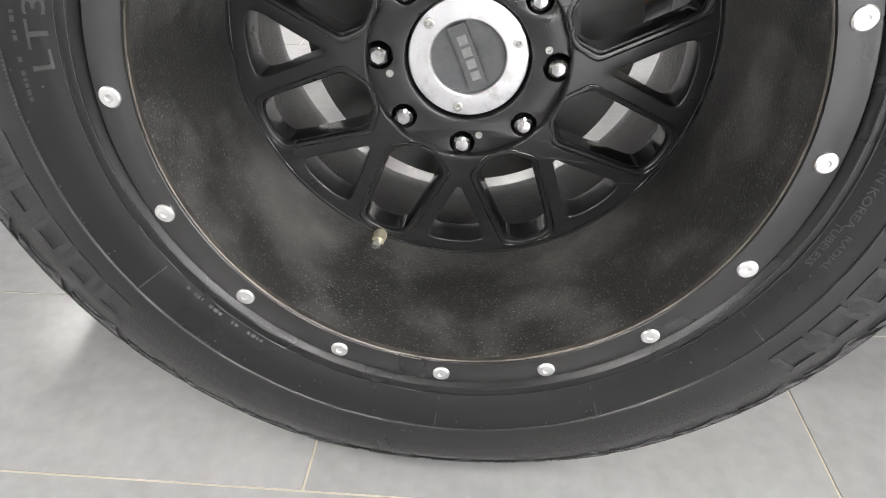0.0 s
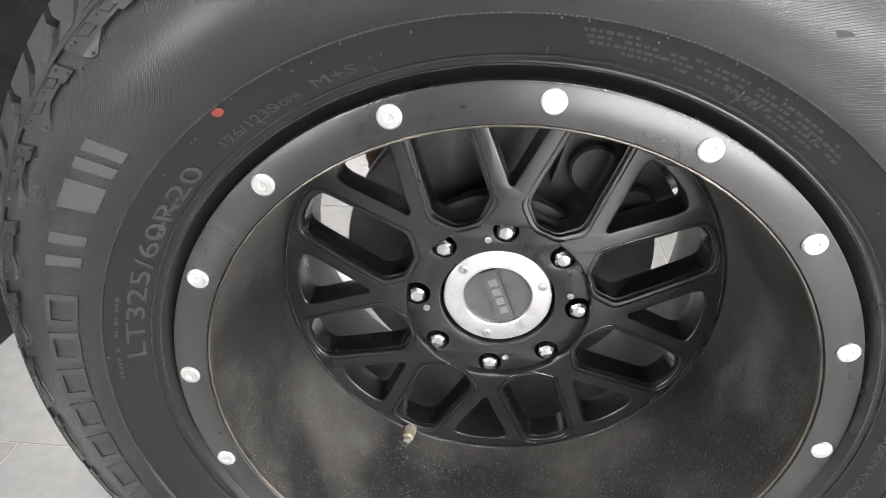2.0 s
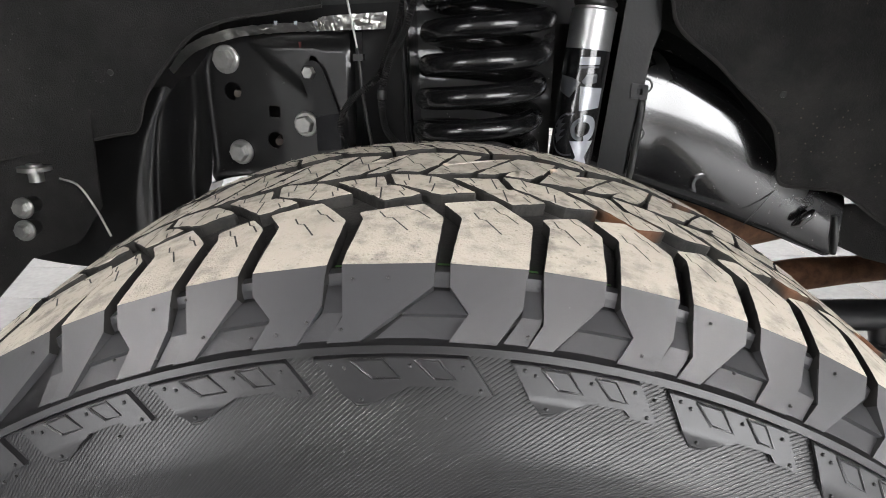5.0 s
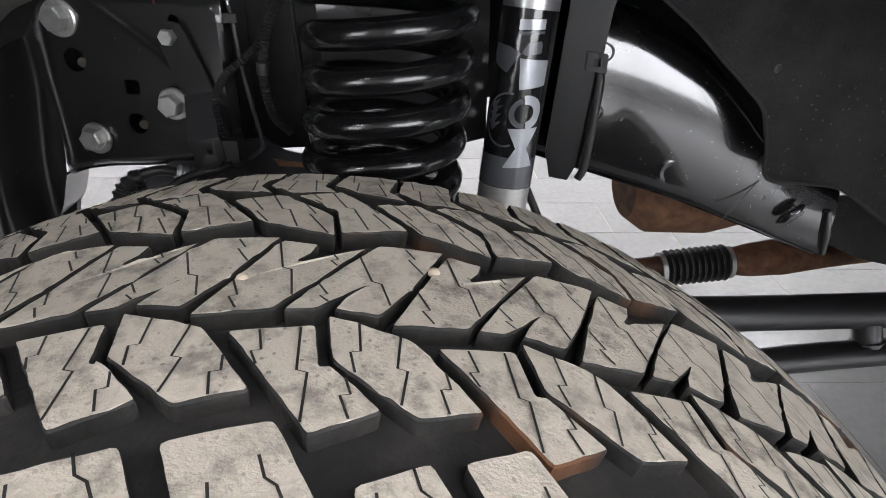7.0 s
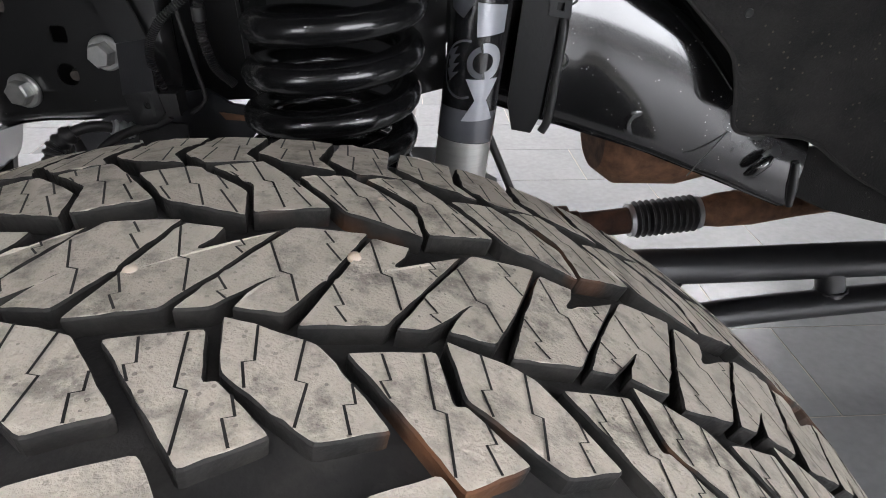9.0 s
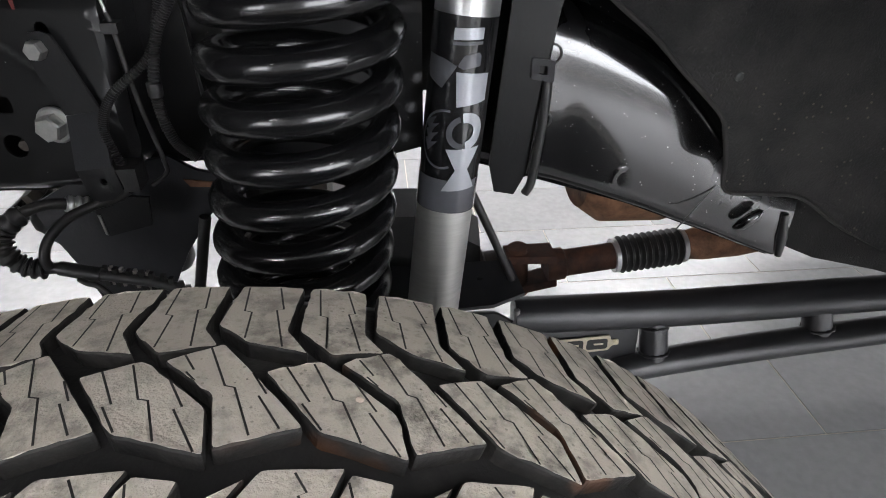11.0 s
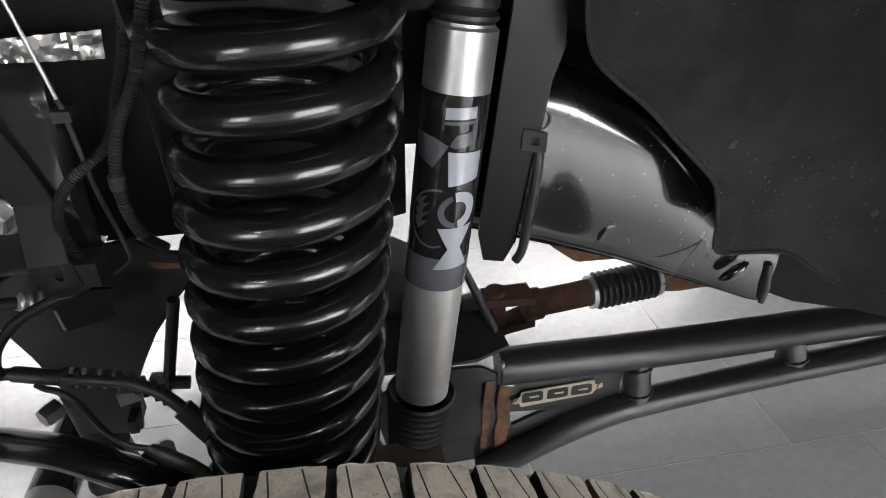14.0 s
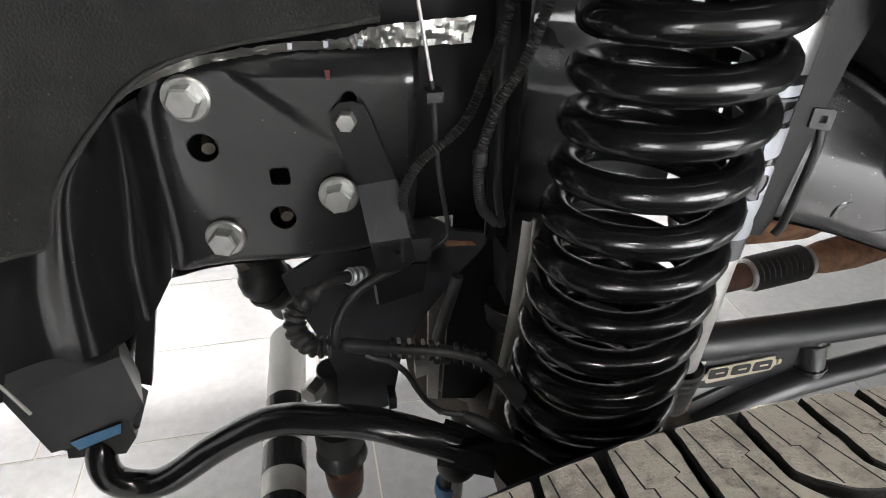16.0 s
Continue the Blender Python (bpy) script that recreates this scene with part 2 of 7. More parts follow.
def tread_top():
    """Dusty worn tread face: tan dust with dark mottles and streaks."""
    m = speckle(speckle(material("dusty_tread", (0.465, 0.425, 0.36), 0.9, other=(0.20, 0.186, 0.160), scale=75, amount=0.95, bump=0.5, bump_scale=700, contrast=(0.48, 0.64)), (0.07, 0.066, 0.06), 300, 0.62), (0.5, 0.47, 0.42), 900, 0.7)
    nt = m.node_tree
    b = nt.nodes["Principled BSDF"]
    tc = nt.nodes.new("ShaderNodeTexCoord")
    n = nt.nodes.new("ShaderNodeTexNoise")
    n.inputs["Scale"].default_value = 11
    n.inputs["Detail"].default_value = 5
    nt.links.new(tc.outputs["Object"], n.inputs["Vector"])
    oi = nt.nodes.new("ShaderNodeObjectInfo")
    add = nt.nodes.new("ShaderNodeMath")
    add.operation = "MULTIPLY_ADD"
    add.inputs[1].default_value = 0.16
    nt.links.new(oi.outputs["Random"], add.inputs[0])
    nt.links.new(n.outputs["Fac"], add.inputs[2])
    mr = nt.nodes.new("ShaderNodeMapRange")
    mr.inputs["From Min"].default_value, mr.inputs["From Max"].default_value = 0.42, 0.98
    nt.links.new(add.outputs[0], mr.inputs["Value"])
    mix = nt.nodes.new("ShaderNodeMix")
    mix.data_type = "RGBA"
    nt.links.new(b.inputs["Base Color"].links[0].from_socket, mix.inputs["A"])
    mix.inputs["B"].default_value = (0.475, 0.435, 0.37, 1)
    nt.links.new(mr.outputs["Result"], mix.inputs["Factor"])
    nt.links.new(mix.outputs["Result"], b.inputs["Base Color"])
    return m


def tread_side():
    """Block flanks: dark rubber with rust stains in places."""
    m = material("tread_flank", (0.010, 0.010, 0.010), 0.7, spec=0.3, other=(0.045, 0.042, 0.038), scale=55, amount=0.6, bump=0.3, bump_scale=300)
    nt = m.node_tree
    b = nt.nodes["Principled BSDF"]
    tc = nt.nodes.new("ShaderNodeTexCoord")
    n = nt.nodes.new("ShaderNodeTexNoise")
    n.inputs["Scale"].default_value = 13
    n.inputs["Detail"].default_value = 3
    nt.links.new(tc.outputs["Object"], n.inputs["Vector"])
    sx = nt.nodes.new("ShaderNodeSeparateXYZ")
    nt.links.new(tc.outputs["Object"], sx.inputs[0])
    gx = nt.nodes.new("ShaderNodeMapRange")
    gx.inputs["From Min"].default_value, gx.inputs["From Max"].default_value = 0.03, 0.1
    nt.links.new(sx.outputs["X"], gx.inputs["Value"])
    mr = nt.nodes.new("ShaderNodeMapRange")
    mr.inputs["From Min"].default_value, mr.inputs["From Max"].default_value = 0.59, 0.72
    nt.links.new(n.outputs["Fac"], mr.inputs["Value"])
    mu = nt.nodes.new("ShaderNodeMath")
    mu.operation = "MULTIPLY"
    nt.links.new(gx.outputs["Result"], mu.inputs[0])
    nt.links.new(mr.outputs["Result"], mu.inputs[1])
    mix = nt.nodes.new("ShaderNodeMix")
    mix.data_type = "RGBA"
    nt.links.new(b.inputs["Base Color"].links[0].from_socket, mix.inputs["A"])
    mix.inputs["B"].default_value = (0.16, 0.064, 0.024, 1)
    nt.links.new(mu.outputs[0], mix.inputs["Factor"])
    nt.links.new(mix.outputs["Result"], b.inputs["Base Color"])
    return m


TREAD, FLANK = tread_top(), tread_side()


def tile_material():
    m = material("porcelain_tile", (0.275, 0.275, 0.28), 0.26, other=(0.335, 0.335, 0.335), scale=2.6, amount=0.5, bump=0.08, bump_scale=60, rough_var=0.08)
    nt = m.node_tree
    b = nt.nodes["Principled BSDF"]
    oi = nt.nodes.new("ShaderNodeObjectInfo")
    tc = nt.nodes.new("ShaderNodeTexCoord")
    n = nt.nodes.new("ShaderNodeTexNoise")
    n.inputs["Scale"].default_value = 45
    n.inputs["Detail"].default_value = 8
    nt.links.new(tc.outputs["Object"], n.inputs["Vector"])
    mr = nt.nodes.new("ShaderNodeMapRange")
    mr.inputs["From Min"].default_value, mr.inputs["From Max"].default_value = 0.35, 0.7
    mr.inputs["To Min"].default_value, mr.inputs["To Max"].default_value = 0.94, 1.06
    nt.links.new(n.outputs["Fac"], mr.inputs["Value"])
    ad = nt.nodes.new("ShaderNodeMath")
    ad.operation = "MULTIPLY_ADD"
    ad.inputs[1].default_value, ad.inputs[2].default_value = 0.10, 0.95
    nt.links.new(oi.outputs["Random"], ad.inputs[0])
    mu = nt.nodes.new("ShaderNodeMath")
    mu.operation = "MULTIPLY"
    nt.links.new(mr.outputs["Result"], mu.inputs[0])
    nt.links.new(ad.outputs[0], mu.inputs[1])
    vm = nt.nodes.new("ShaderNodeVectorMath")
    vm.operation = "SCALE"
    nt.links.new(b.inputs["Base Color"].links[0].from_socket, vm.inputs[0])
    nt.links.new(mu.outputs[0], vm.inputs["Scale"])
    nt.links.new(vm.outputs[0], b.inputs["Base Color"])
    return m


TILE = tile_material()


def glow(name, colour, strength):
    m = bpy.data.materials.new(name)
    m.use_nodes = True
    b = m.node_tree.nodes["Principled BSDF"]
    b.inputs["Emission Color"].default_value = (*colour, 1)
    b.inputs["Emission Strength"].default_value = strength
    return m


# ---- mesh helpers ----
def finish(name, bm, mats, smooth=None):
    bmesh.ops.recalc_face_normals(bm, faces=bm.faces)
    if smooth is not None:
        for f in bm.faces:
            f.smooth = True
        for e in bm.edges:
            if len(e.link_faces) == 2 and e.calc_face_angle(0) > radians(smooth):
                e.smooth = False
    me = bpy.data.meshes.new(name)
    bm.to_mesh(me)
    bm.free()
    for m in (mats if isinstance(mats, (list, tuple)) else [mats]):
        me.materials.append(m)
    return me


SEAT = [Matrix.Identity(4)]


def seat(ref=None, size=1.0, shift=(0, 0, 0)):
    """Sets where the next things sit: ref holds an old pivot, its new place and a small turn in degrees."""
    if ref is None:
        SEAT[0] = Matrix.Identity(4)
        return
    old, fresh, turn = ref
    SEAT[0] = Matrix.Translation(Vector(fresh) + Vector(shift)) @ Euler([radians(q) for q in turn]).to_matrix().to_4x4() @ Matrix.Scale(size, 4) @ Matrix.Translation(-Vector(old))


def part(name, bm, mats, parent=None, label="", smooth=40):
    bm.transform(SEAT[0])
    ob = new(name, finish(name, bm, mats, smooth))
    if parent:
        ob.parent = parent
        ob.matrix_parent_inverse = parent.matrix_world.inverted()
    if label:
        tagged(ob, label)
    return ob


def thing(name, place, label, category, group="", kind=""):
    ob = new(name)
    ob.location = SEAT[0] @ Vector(place)
    ob.empty_display_size = 0.05
    bpy.context.view_layer.update()
    return tagged(ob, label, category, group, kind)


def spline(points, steps=8):
    """Catmull-Rom through the points."""
    p = [Vector(q) for q in points]
    p = [2 * p[0] - p[1]] + p + [2 * p[-1] - p[-2]]
    out = []
    for i in range(1, len(p) - 2):
        for k in range(steps):
            t = k / steps
            a, b, c, d = p[i - 1], p[i], p[i + 1], p[i + 2]
            out.append(0.5 * (2 * b + (c - a) * t + (2 * a - 5 * b + 4 * c - d) * t * t + (3 * b - a - 3 * c + d) * t ** 3))
    out.append(p[-2])
    return out


def sweep(bm, pts, radius, sides=12, caps=True, squash=None):
    """A tube along pts; radius is a number or one per point."""
    pts = [Vector(p) for p in pts]
    n = len(pts)
    rad = radius if isinstance(radius, (list, tuple)) else [radius] * n
    up = None
    rings = []
    for i in range(n):
        t = (pts[min(i + 1, n - 1)] - pts[max(i - 1, 0)]).normalized()
        if up is None:
            up = t.orthogonal().normalized()
        up = (up - up.dot(t) * t).normalized()
        side = t.cross(up)
        rings.append([bm.verts.new(pts[i] + rad[i] * (math.cos(2 * math.pi * k / sides) * up + math.sin(2 * math.pi * k / sides) * side)) for k in range(sides)])
    for a, b in zip(rings, rings[1:]):
        for k in range(sides):
            bm.faces.new((a[k], a[(k + 1) % sides], b[(k + 1) % sides], b[k]))
    if caps:
        bm.faces.new(rings[0][::-1])
        bm.faces.new(rings[-1])
    return bm


def tube(pts, radius, sides=12, bm=None, caps=True):
    return sweep(bm or bmesh.new(), pts, radius, sides, caps)


def cyl(p, q, radius, sides=24, bm=None, bevel=0.0):
    p, q = Vector(p), Vector(q)
    if not bevel:
        return sweep(bm or bmesh.new(), [p, q], radius, sides)
    d = (q - p).normalized() * bevel
    return sweep(bm or bmesh.new(), [p, p + d, q - d, q], [radius - bevel, radius, radius, radius - bevel], sides)


def lathe(profile, place, axis, sides=48, bm=None, closed=False):
    """Turns (along, radius) pairs round an axis."""
    bm = bm or bmesh.new()
    axis = Vector(axis).normalized()
    u = axis.orthogonal().normalized()
    v = axis.cross(u)
    rings = []
    for s, r in profile:
        c = Vector(place) + axis * s
        rings.append([bm.verts.new(c + max(r, 1e-5) * (math.cos(2 * math.pi * k / sides) * u + math.sin(2 * math.pi * k / sides) * v)) for k in range(sides)])
    pairs = list(zip(rings, rings[1:]))
    if closed:
        pairs.append((rings[-1], rings[0]))
    for a, b in pairs:
        for k in range(sides):
            bm.faces.new((a[k], a[(k + 1) % sides], b[(k + 1) % sides], b[k]))
    return bm


def slab(outline, thick, bm=None):
    """A plate: the outline is a list of 3D points, thick a vector."""
    bm = bm or bmesh.new()
    t = Vector(thick)
    a = [bm.verts.new(Vector(p)) for p in outline]
    b = [bm.verts.new(Vector(p) + t) for p in outline]
    bm.faces.new(a)
    bm.faces.new(b[::-1])
    for k in range(len(a)):
        j = (k + 1) % len(a)
        bm.faces.new((a[j], a[k], b[k], b[j]))
    return bm


def chamfer(bm, width, segments=2, angle=30):
    edges = [e for e in bm.edges if len(e.link_faces) == 2 and e.calc_face_angle(0) > radians(angle)]
    bmesh.ops.bevel(bm, geom=edges, offset=width, segments=segments, profile=0.6, affect="EDGES", clamp_overlap=True)
    return bm


def box(lo, hi, bm=None):
    (x0, y0, z0), (x1, y1, z1) = lo, hi
    return slab([(x0, y0, z0), (x1, y0, z0), (x1, y1, z0), (x0, y1, z0)], (0, 0, z1 - z0), bm)


def filled(loops, depth, bevel=0.0, res=3):
    """A flat plate with holes in the x, y plane as a mesh: the first loop is the rim, the others are holes."""
    cu = bpy.data.curves.new("outline", "CURVE")
    cu.dimensions, cu.fill_mode, cu.extrude, cu.bevel_depth, cu.bevel_resolution = "2D", "BOTH", depth, bevel, res
    for loop in loops:
        sp = cu.splines.new("POLY")
        sp.points.add(len(loop) - 1)
        for q, (x, y) in zip(sp.points, loop):
            q.co = (x, y, 0, 1)
        sp.use_cyclic_u = True
    ob = bpy.data.objects.new("outline", cu)
    scene.collection.objects.link(ob)
    dg = bpy.context.evaluated_depsgraph_get()
    me = bpy.data.meshes.new_from_object(ob.evaluated_get(dg))
    bpy.data.objects.remove(ob)
    bpy.data.curves.remove(cu)
    bm = bmesh.new()
    bm.from_mesh(me)
    bpy.data.meshes.remove(me)
    bmesh.ops.remove_doubles(bm, verts=bm.verts, dist=1e-5)
    return bm


def lettering(text, size):
    """Flat letters as a bmesh in the x, y plane, starting at the origin."""
    cu = bpy.data.curves.new("letters", "FONT")
    cu.body, cu.size, cu.extrude = text, size, 0.0004
    cu.resolution_u = 3
    ob = bpy.data.objects.new("letters", cu)
    scene.collection.objects.link(ob)
    dg = bpy.context.evaluated_depsgraph_get()
    me = bpy.data.meshes.new_from_object(ob.evaluated_get(dg))
    bpy.data.objects.remove(ob)
    bm = bmesh.new()
    bm.from_mesh(me)
    bpy.data.meshes.remove(me)
    return bm


def rounded(loop, r, steps=4):
    """Rounds the corners of a flat loop."""
    out = []
    n = len(loop)
    for i in range(n):
        p, a, b = Vector(loop[i]), Vector(loop[i - 1]), Vector(loop[(i + 1) % n])
        da, db = a - p, b - p
        ra = min(r, da.length * 0.45, db.length * 0.45)
        p0, p1 = p + da.normalized() * ra, p + db.normalized() * ra
        for k in range(steps + 1):
            t = k / steps
            out.append(tuple((1 - t) ** 2 * p0 + 2 * t * (1 - t) * p + t * t * p1))
    return out


def hexbolt(place, way, r=0.012, flange=0.0, height=0.009, name="bolt", parent=None, mat=None, label="", turn=0.0):
    """A hexagon head with a flange washer, facing along way."""
    w = Vector(way).normalized()
    bm = bmesh.new()
    if flange:
        lathe([(0, 0), (0, flange), (0.003, flange), (0.0045, flange * 0.9), (0.0045, 0)], place, w, 28, bm)
    u = w.orthogonal().normalized()
    v = w.cross(u)
    base = Vector(place) + w * (0.004 if flange else 0)
    ring = lambda rr, h: [bm.verts.new(base + w * h + rr * (math.cos(k * math.pi / 3 + turn) * u + math.sin(k * math.pi / 3 + turn) * v)) for k in range(6)]
    a, b, c = ring(r, 0), ring(r, height * 0.85), ring(r * 0.86, height)
    for p, q in ((a, b), (b, c)):
        for k in range(6):
            bm.faces.new((p[k], p[(k + 1) % 6], q[(k + 1) % 6], q[k]))
    bm.faces.new(c)
    return part(name, bm, mat or ZINC, parent, label, 25)


# ---- the room ----
def structure(name, bm, mat, label, category):
    return tagged(part(name, bm, mat, None, "", None), label, category, "", "structure")


# Unseen walls and ceiling, added to close the room and bounce light.
structure("wall_north", box((-6.5, 7.5, 0), (8.0, 7.7, 3.4)), WALLP, "plain white painted workshop wall behind the truck", "wall")
structure("wall_south", box((-6.5, -5.2, 0), (8.0, -5.0, 3.4)), WALLP, "plain white painted workshop wall", "wall")
structure("wall_west", box((-6.7, -5.2, 0), (-6.5, 7.7, 3.4)), WALLP, "plain white painted workshop wall", "wall")
structure("wall_east", box((8.0, -5.2, 0), (8.2, 7.7, 3.4)), WALLP, "plain white painted workshop wall", "wall")
structure("ceiling", box((-6.7, -5.2, 3.4), (8.2, 7.7, 3.5)), CEILM, "plain white workshop ceiling", "ceiling")



def bright_pane(name, lo, hi, way):
    """Unseen glowing pane with frame and mullions, added for reflections and extra light."""
    w = tagged(part(name, box(lo, hi), PANE_GLOW, None, "", None), "unseen bright pane with a white frame, added for reflections and light", "window", "", "structure")
    (x0, y0, z0), (x1, y1, z1) = lo, hi
    k = 0.05
    if way == "y":
        bars = [((x0 - k, y0, z0 - k), (x1 + k, y1 + 0.03, z0)), ((x0 - k, y0, z1), (x1 + k, y1 + 0.03, z1 + k))] + [((x0 + (x1 - x0) * q / 4 - k / 2, y0, z0), (x0 + (x1 - x0) * q / 4 + k / 2, y1 + 0.03, z1)) for q in range(5)]
    else:
        bars = [((x0 - 0.03, y0 - k, z0 - k), (x1, y1 + k, z0)), ((x0 - 0.03, y0 - k, z1), (x1, y1 + k, z1 + k))] + [((x0 - 0.03, y0 + (y1 - y0) * q / 4 - k / 2, z0), (x1, y0 + (y1 - y0) * q / 4 + k / 2, z1)) for q in range(5)]
    for a, b in bars:
        part("window_frame", box(a, b), WALLP, w)


PANE_GLOW = glow("pane_glow", (0.95, 0.98, 1.0), PANE_POWER)
bright_pane("window_1", (0.8, -5.0, 0.5), (6.4, -4.98, 2.7), "y")
bright_pane("window_2", (7.98, -4.2, 0.5), (8.0, 0.2, 2.7), "x")
# Added to brighten the left side of the tyre.
bright_pane("window_3", (-5.8, -5.0, 0.9), (-3.2, -4.98, 2.7), "y")
LAMP = glow("lamp_diffuser", (1.0, 0.985, 0.97), LAMP_POWER)


def ceiling_light(x, y, length):
    t = thing("ceiling_light", (x, y, 3.4), "long white strip light fixed under the ceiling", "ceiling light", "strip lights of the workshop")
    part("housing", chamfer(box((x - length / 2, y - 0.07, 3.34), (x + length / 2, y + 0.07, 3.4)), 0.006), WALLP, t)
    part("diffuser", chamfer(box((x - length / 2 + 0.02, y - 0.055, 3.31), (x + length / 2 - 0.02, y + 0.055, 3.338)), 0.01), LAMP, t)


for lx, ly, ll in LIGHTS:
    ceiling_light(lx, ly, ll)


# ---- the wheel ----
wheel = thing("wheel", (0, 0, 0), "black deep-dish alloy wheel with a dusty all-terrain tyre", "wheel")


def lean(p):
    """Shears places near the outer lip so the rim fits the camera's view."""
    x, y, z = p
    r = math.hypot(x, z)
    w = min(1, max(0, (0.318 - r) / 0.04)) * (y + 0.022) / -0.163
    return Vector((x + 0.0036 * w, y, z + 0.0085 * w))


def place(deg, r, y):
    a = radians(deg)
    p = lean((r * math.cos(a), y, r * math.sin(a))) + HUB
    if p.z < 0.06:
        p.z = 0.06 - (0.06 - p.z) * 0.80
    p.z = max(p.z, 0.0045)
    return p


def crown(y):
    rise = 0.0028 * math.sin(math.pi * y / 0.14) if 0 < y < 0.14 else 0.0
    return 0.4455 - 0.0122 * min(1.3, abs(y) / 0.152) ** 2.5 + rise


EDGE = 0.1515


def shell(s, drop=0.0):
    """Radius and y of the tyre's outside at s: across the tread, and down the outer shoulder beyond the edge."""
    if s >= -EDGE:
        return crown(s) - drop, s
    d = -EDGE - s
    return 0.4332 - d * 0.713 - drop * 0.70, -EDGE - d * 0.701 + drop * 0.713


def shoulder_s(r):
    return -EDGE - (0.4332 - r) / 0.713


def on_tyre(deg, s, drop=0.0):
    r, y = shell(s, drop)
    return place(deg, r, y)


# carcass: bead, sidewalls, groove floor
DEPTH = 0.0088
prof = [(0.255, -0.150), (0.262, -0.168), (0.2705, -0.1765), (0.276, -0.1815), (0.2785, -0.1845), (0.282, -0.1835), (0.286, -0.1850), (0.292, -0.1885),
        (0.300, -0.1915), (0.310, -0.1945), (0.3175, -0.1965), (0.3185, -0.1985), (0.330, -0.2005), (0.345, -0.2010), (0.360, -0.1990), (0.372, -0.1950),
        (0.384, -0.1885), (0.395, -0.1825), (0.4025, -0.1785), (0.4035, -0.1805), (0.4065, -0.1790), (0.4075, -0.1735), (0.412, -0.1665),
        (0.420, -0.1575), (0.4250, -0.1450), (crown(0.13) - DEPTH, -0.130), (crown(0.1) - DEPTH, -0.10), (crown(0.05) - DEPTH, -0.05), (crown(0) - DEPTH, 0.0),
        (crown(0.05) - DEPTH, 0.05), (crown(0.1) - DEPTH, 0.10), (crown(0.13) - DEPTH, 0.130), (0.4265, 0.150), (0.415, 0.168), (0.395, 0.183),
        (0.370, 0.196), (0.345, 0.200), (0.320, 0.197), (0.295, 0.189), (0.275, 0.178), (0.262, 0.165), (0.255, 0.150)]
NS = 180
bm = bmesh.new()
rings = [[bm.verts.new(place(360 * k / NS, r, y)) for k in range(NS)] for r, y in prof]
for ia, (ra, rb) in enumerate(zip(rings, rings[1:])):
    for k in range(NS):
        f = bm.faces.new((ra[k], ra[(k + 1) % NS], rb[(k + 1) % NS], rb[k]))
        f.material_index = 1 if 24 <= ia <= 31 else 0


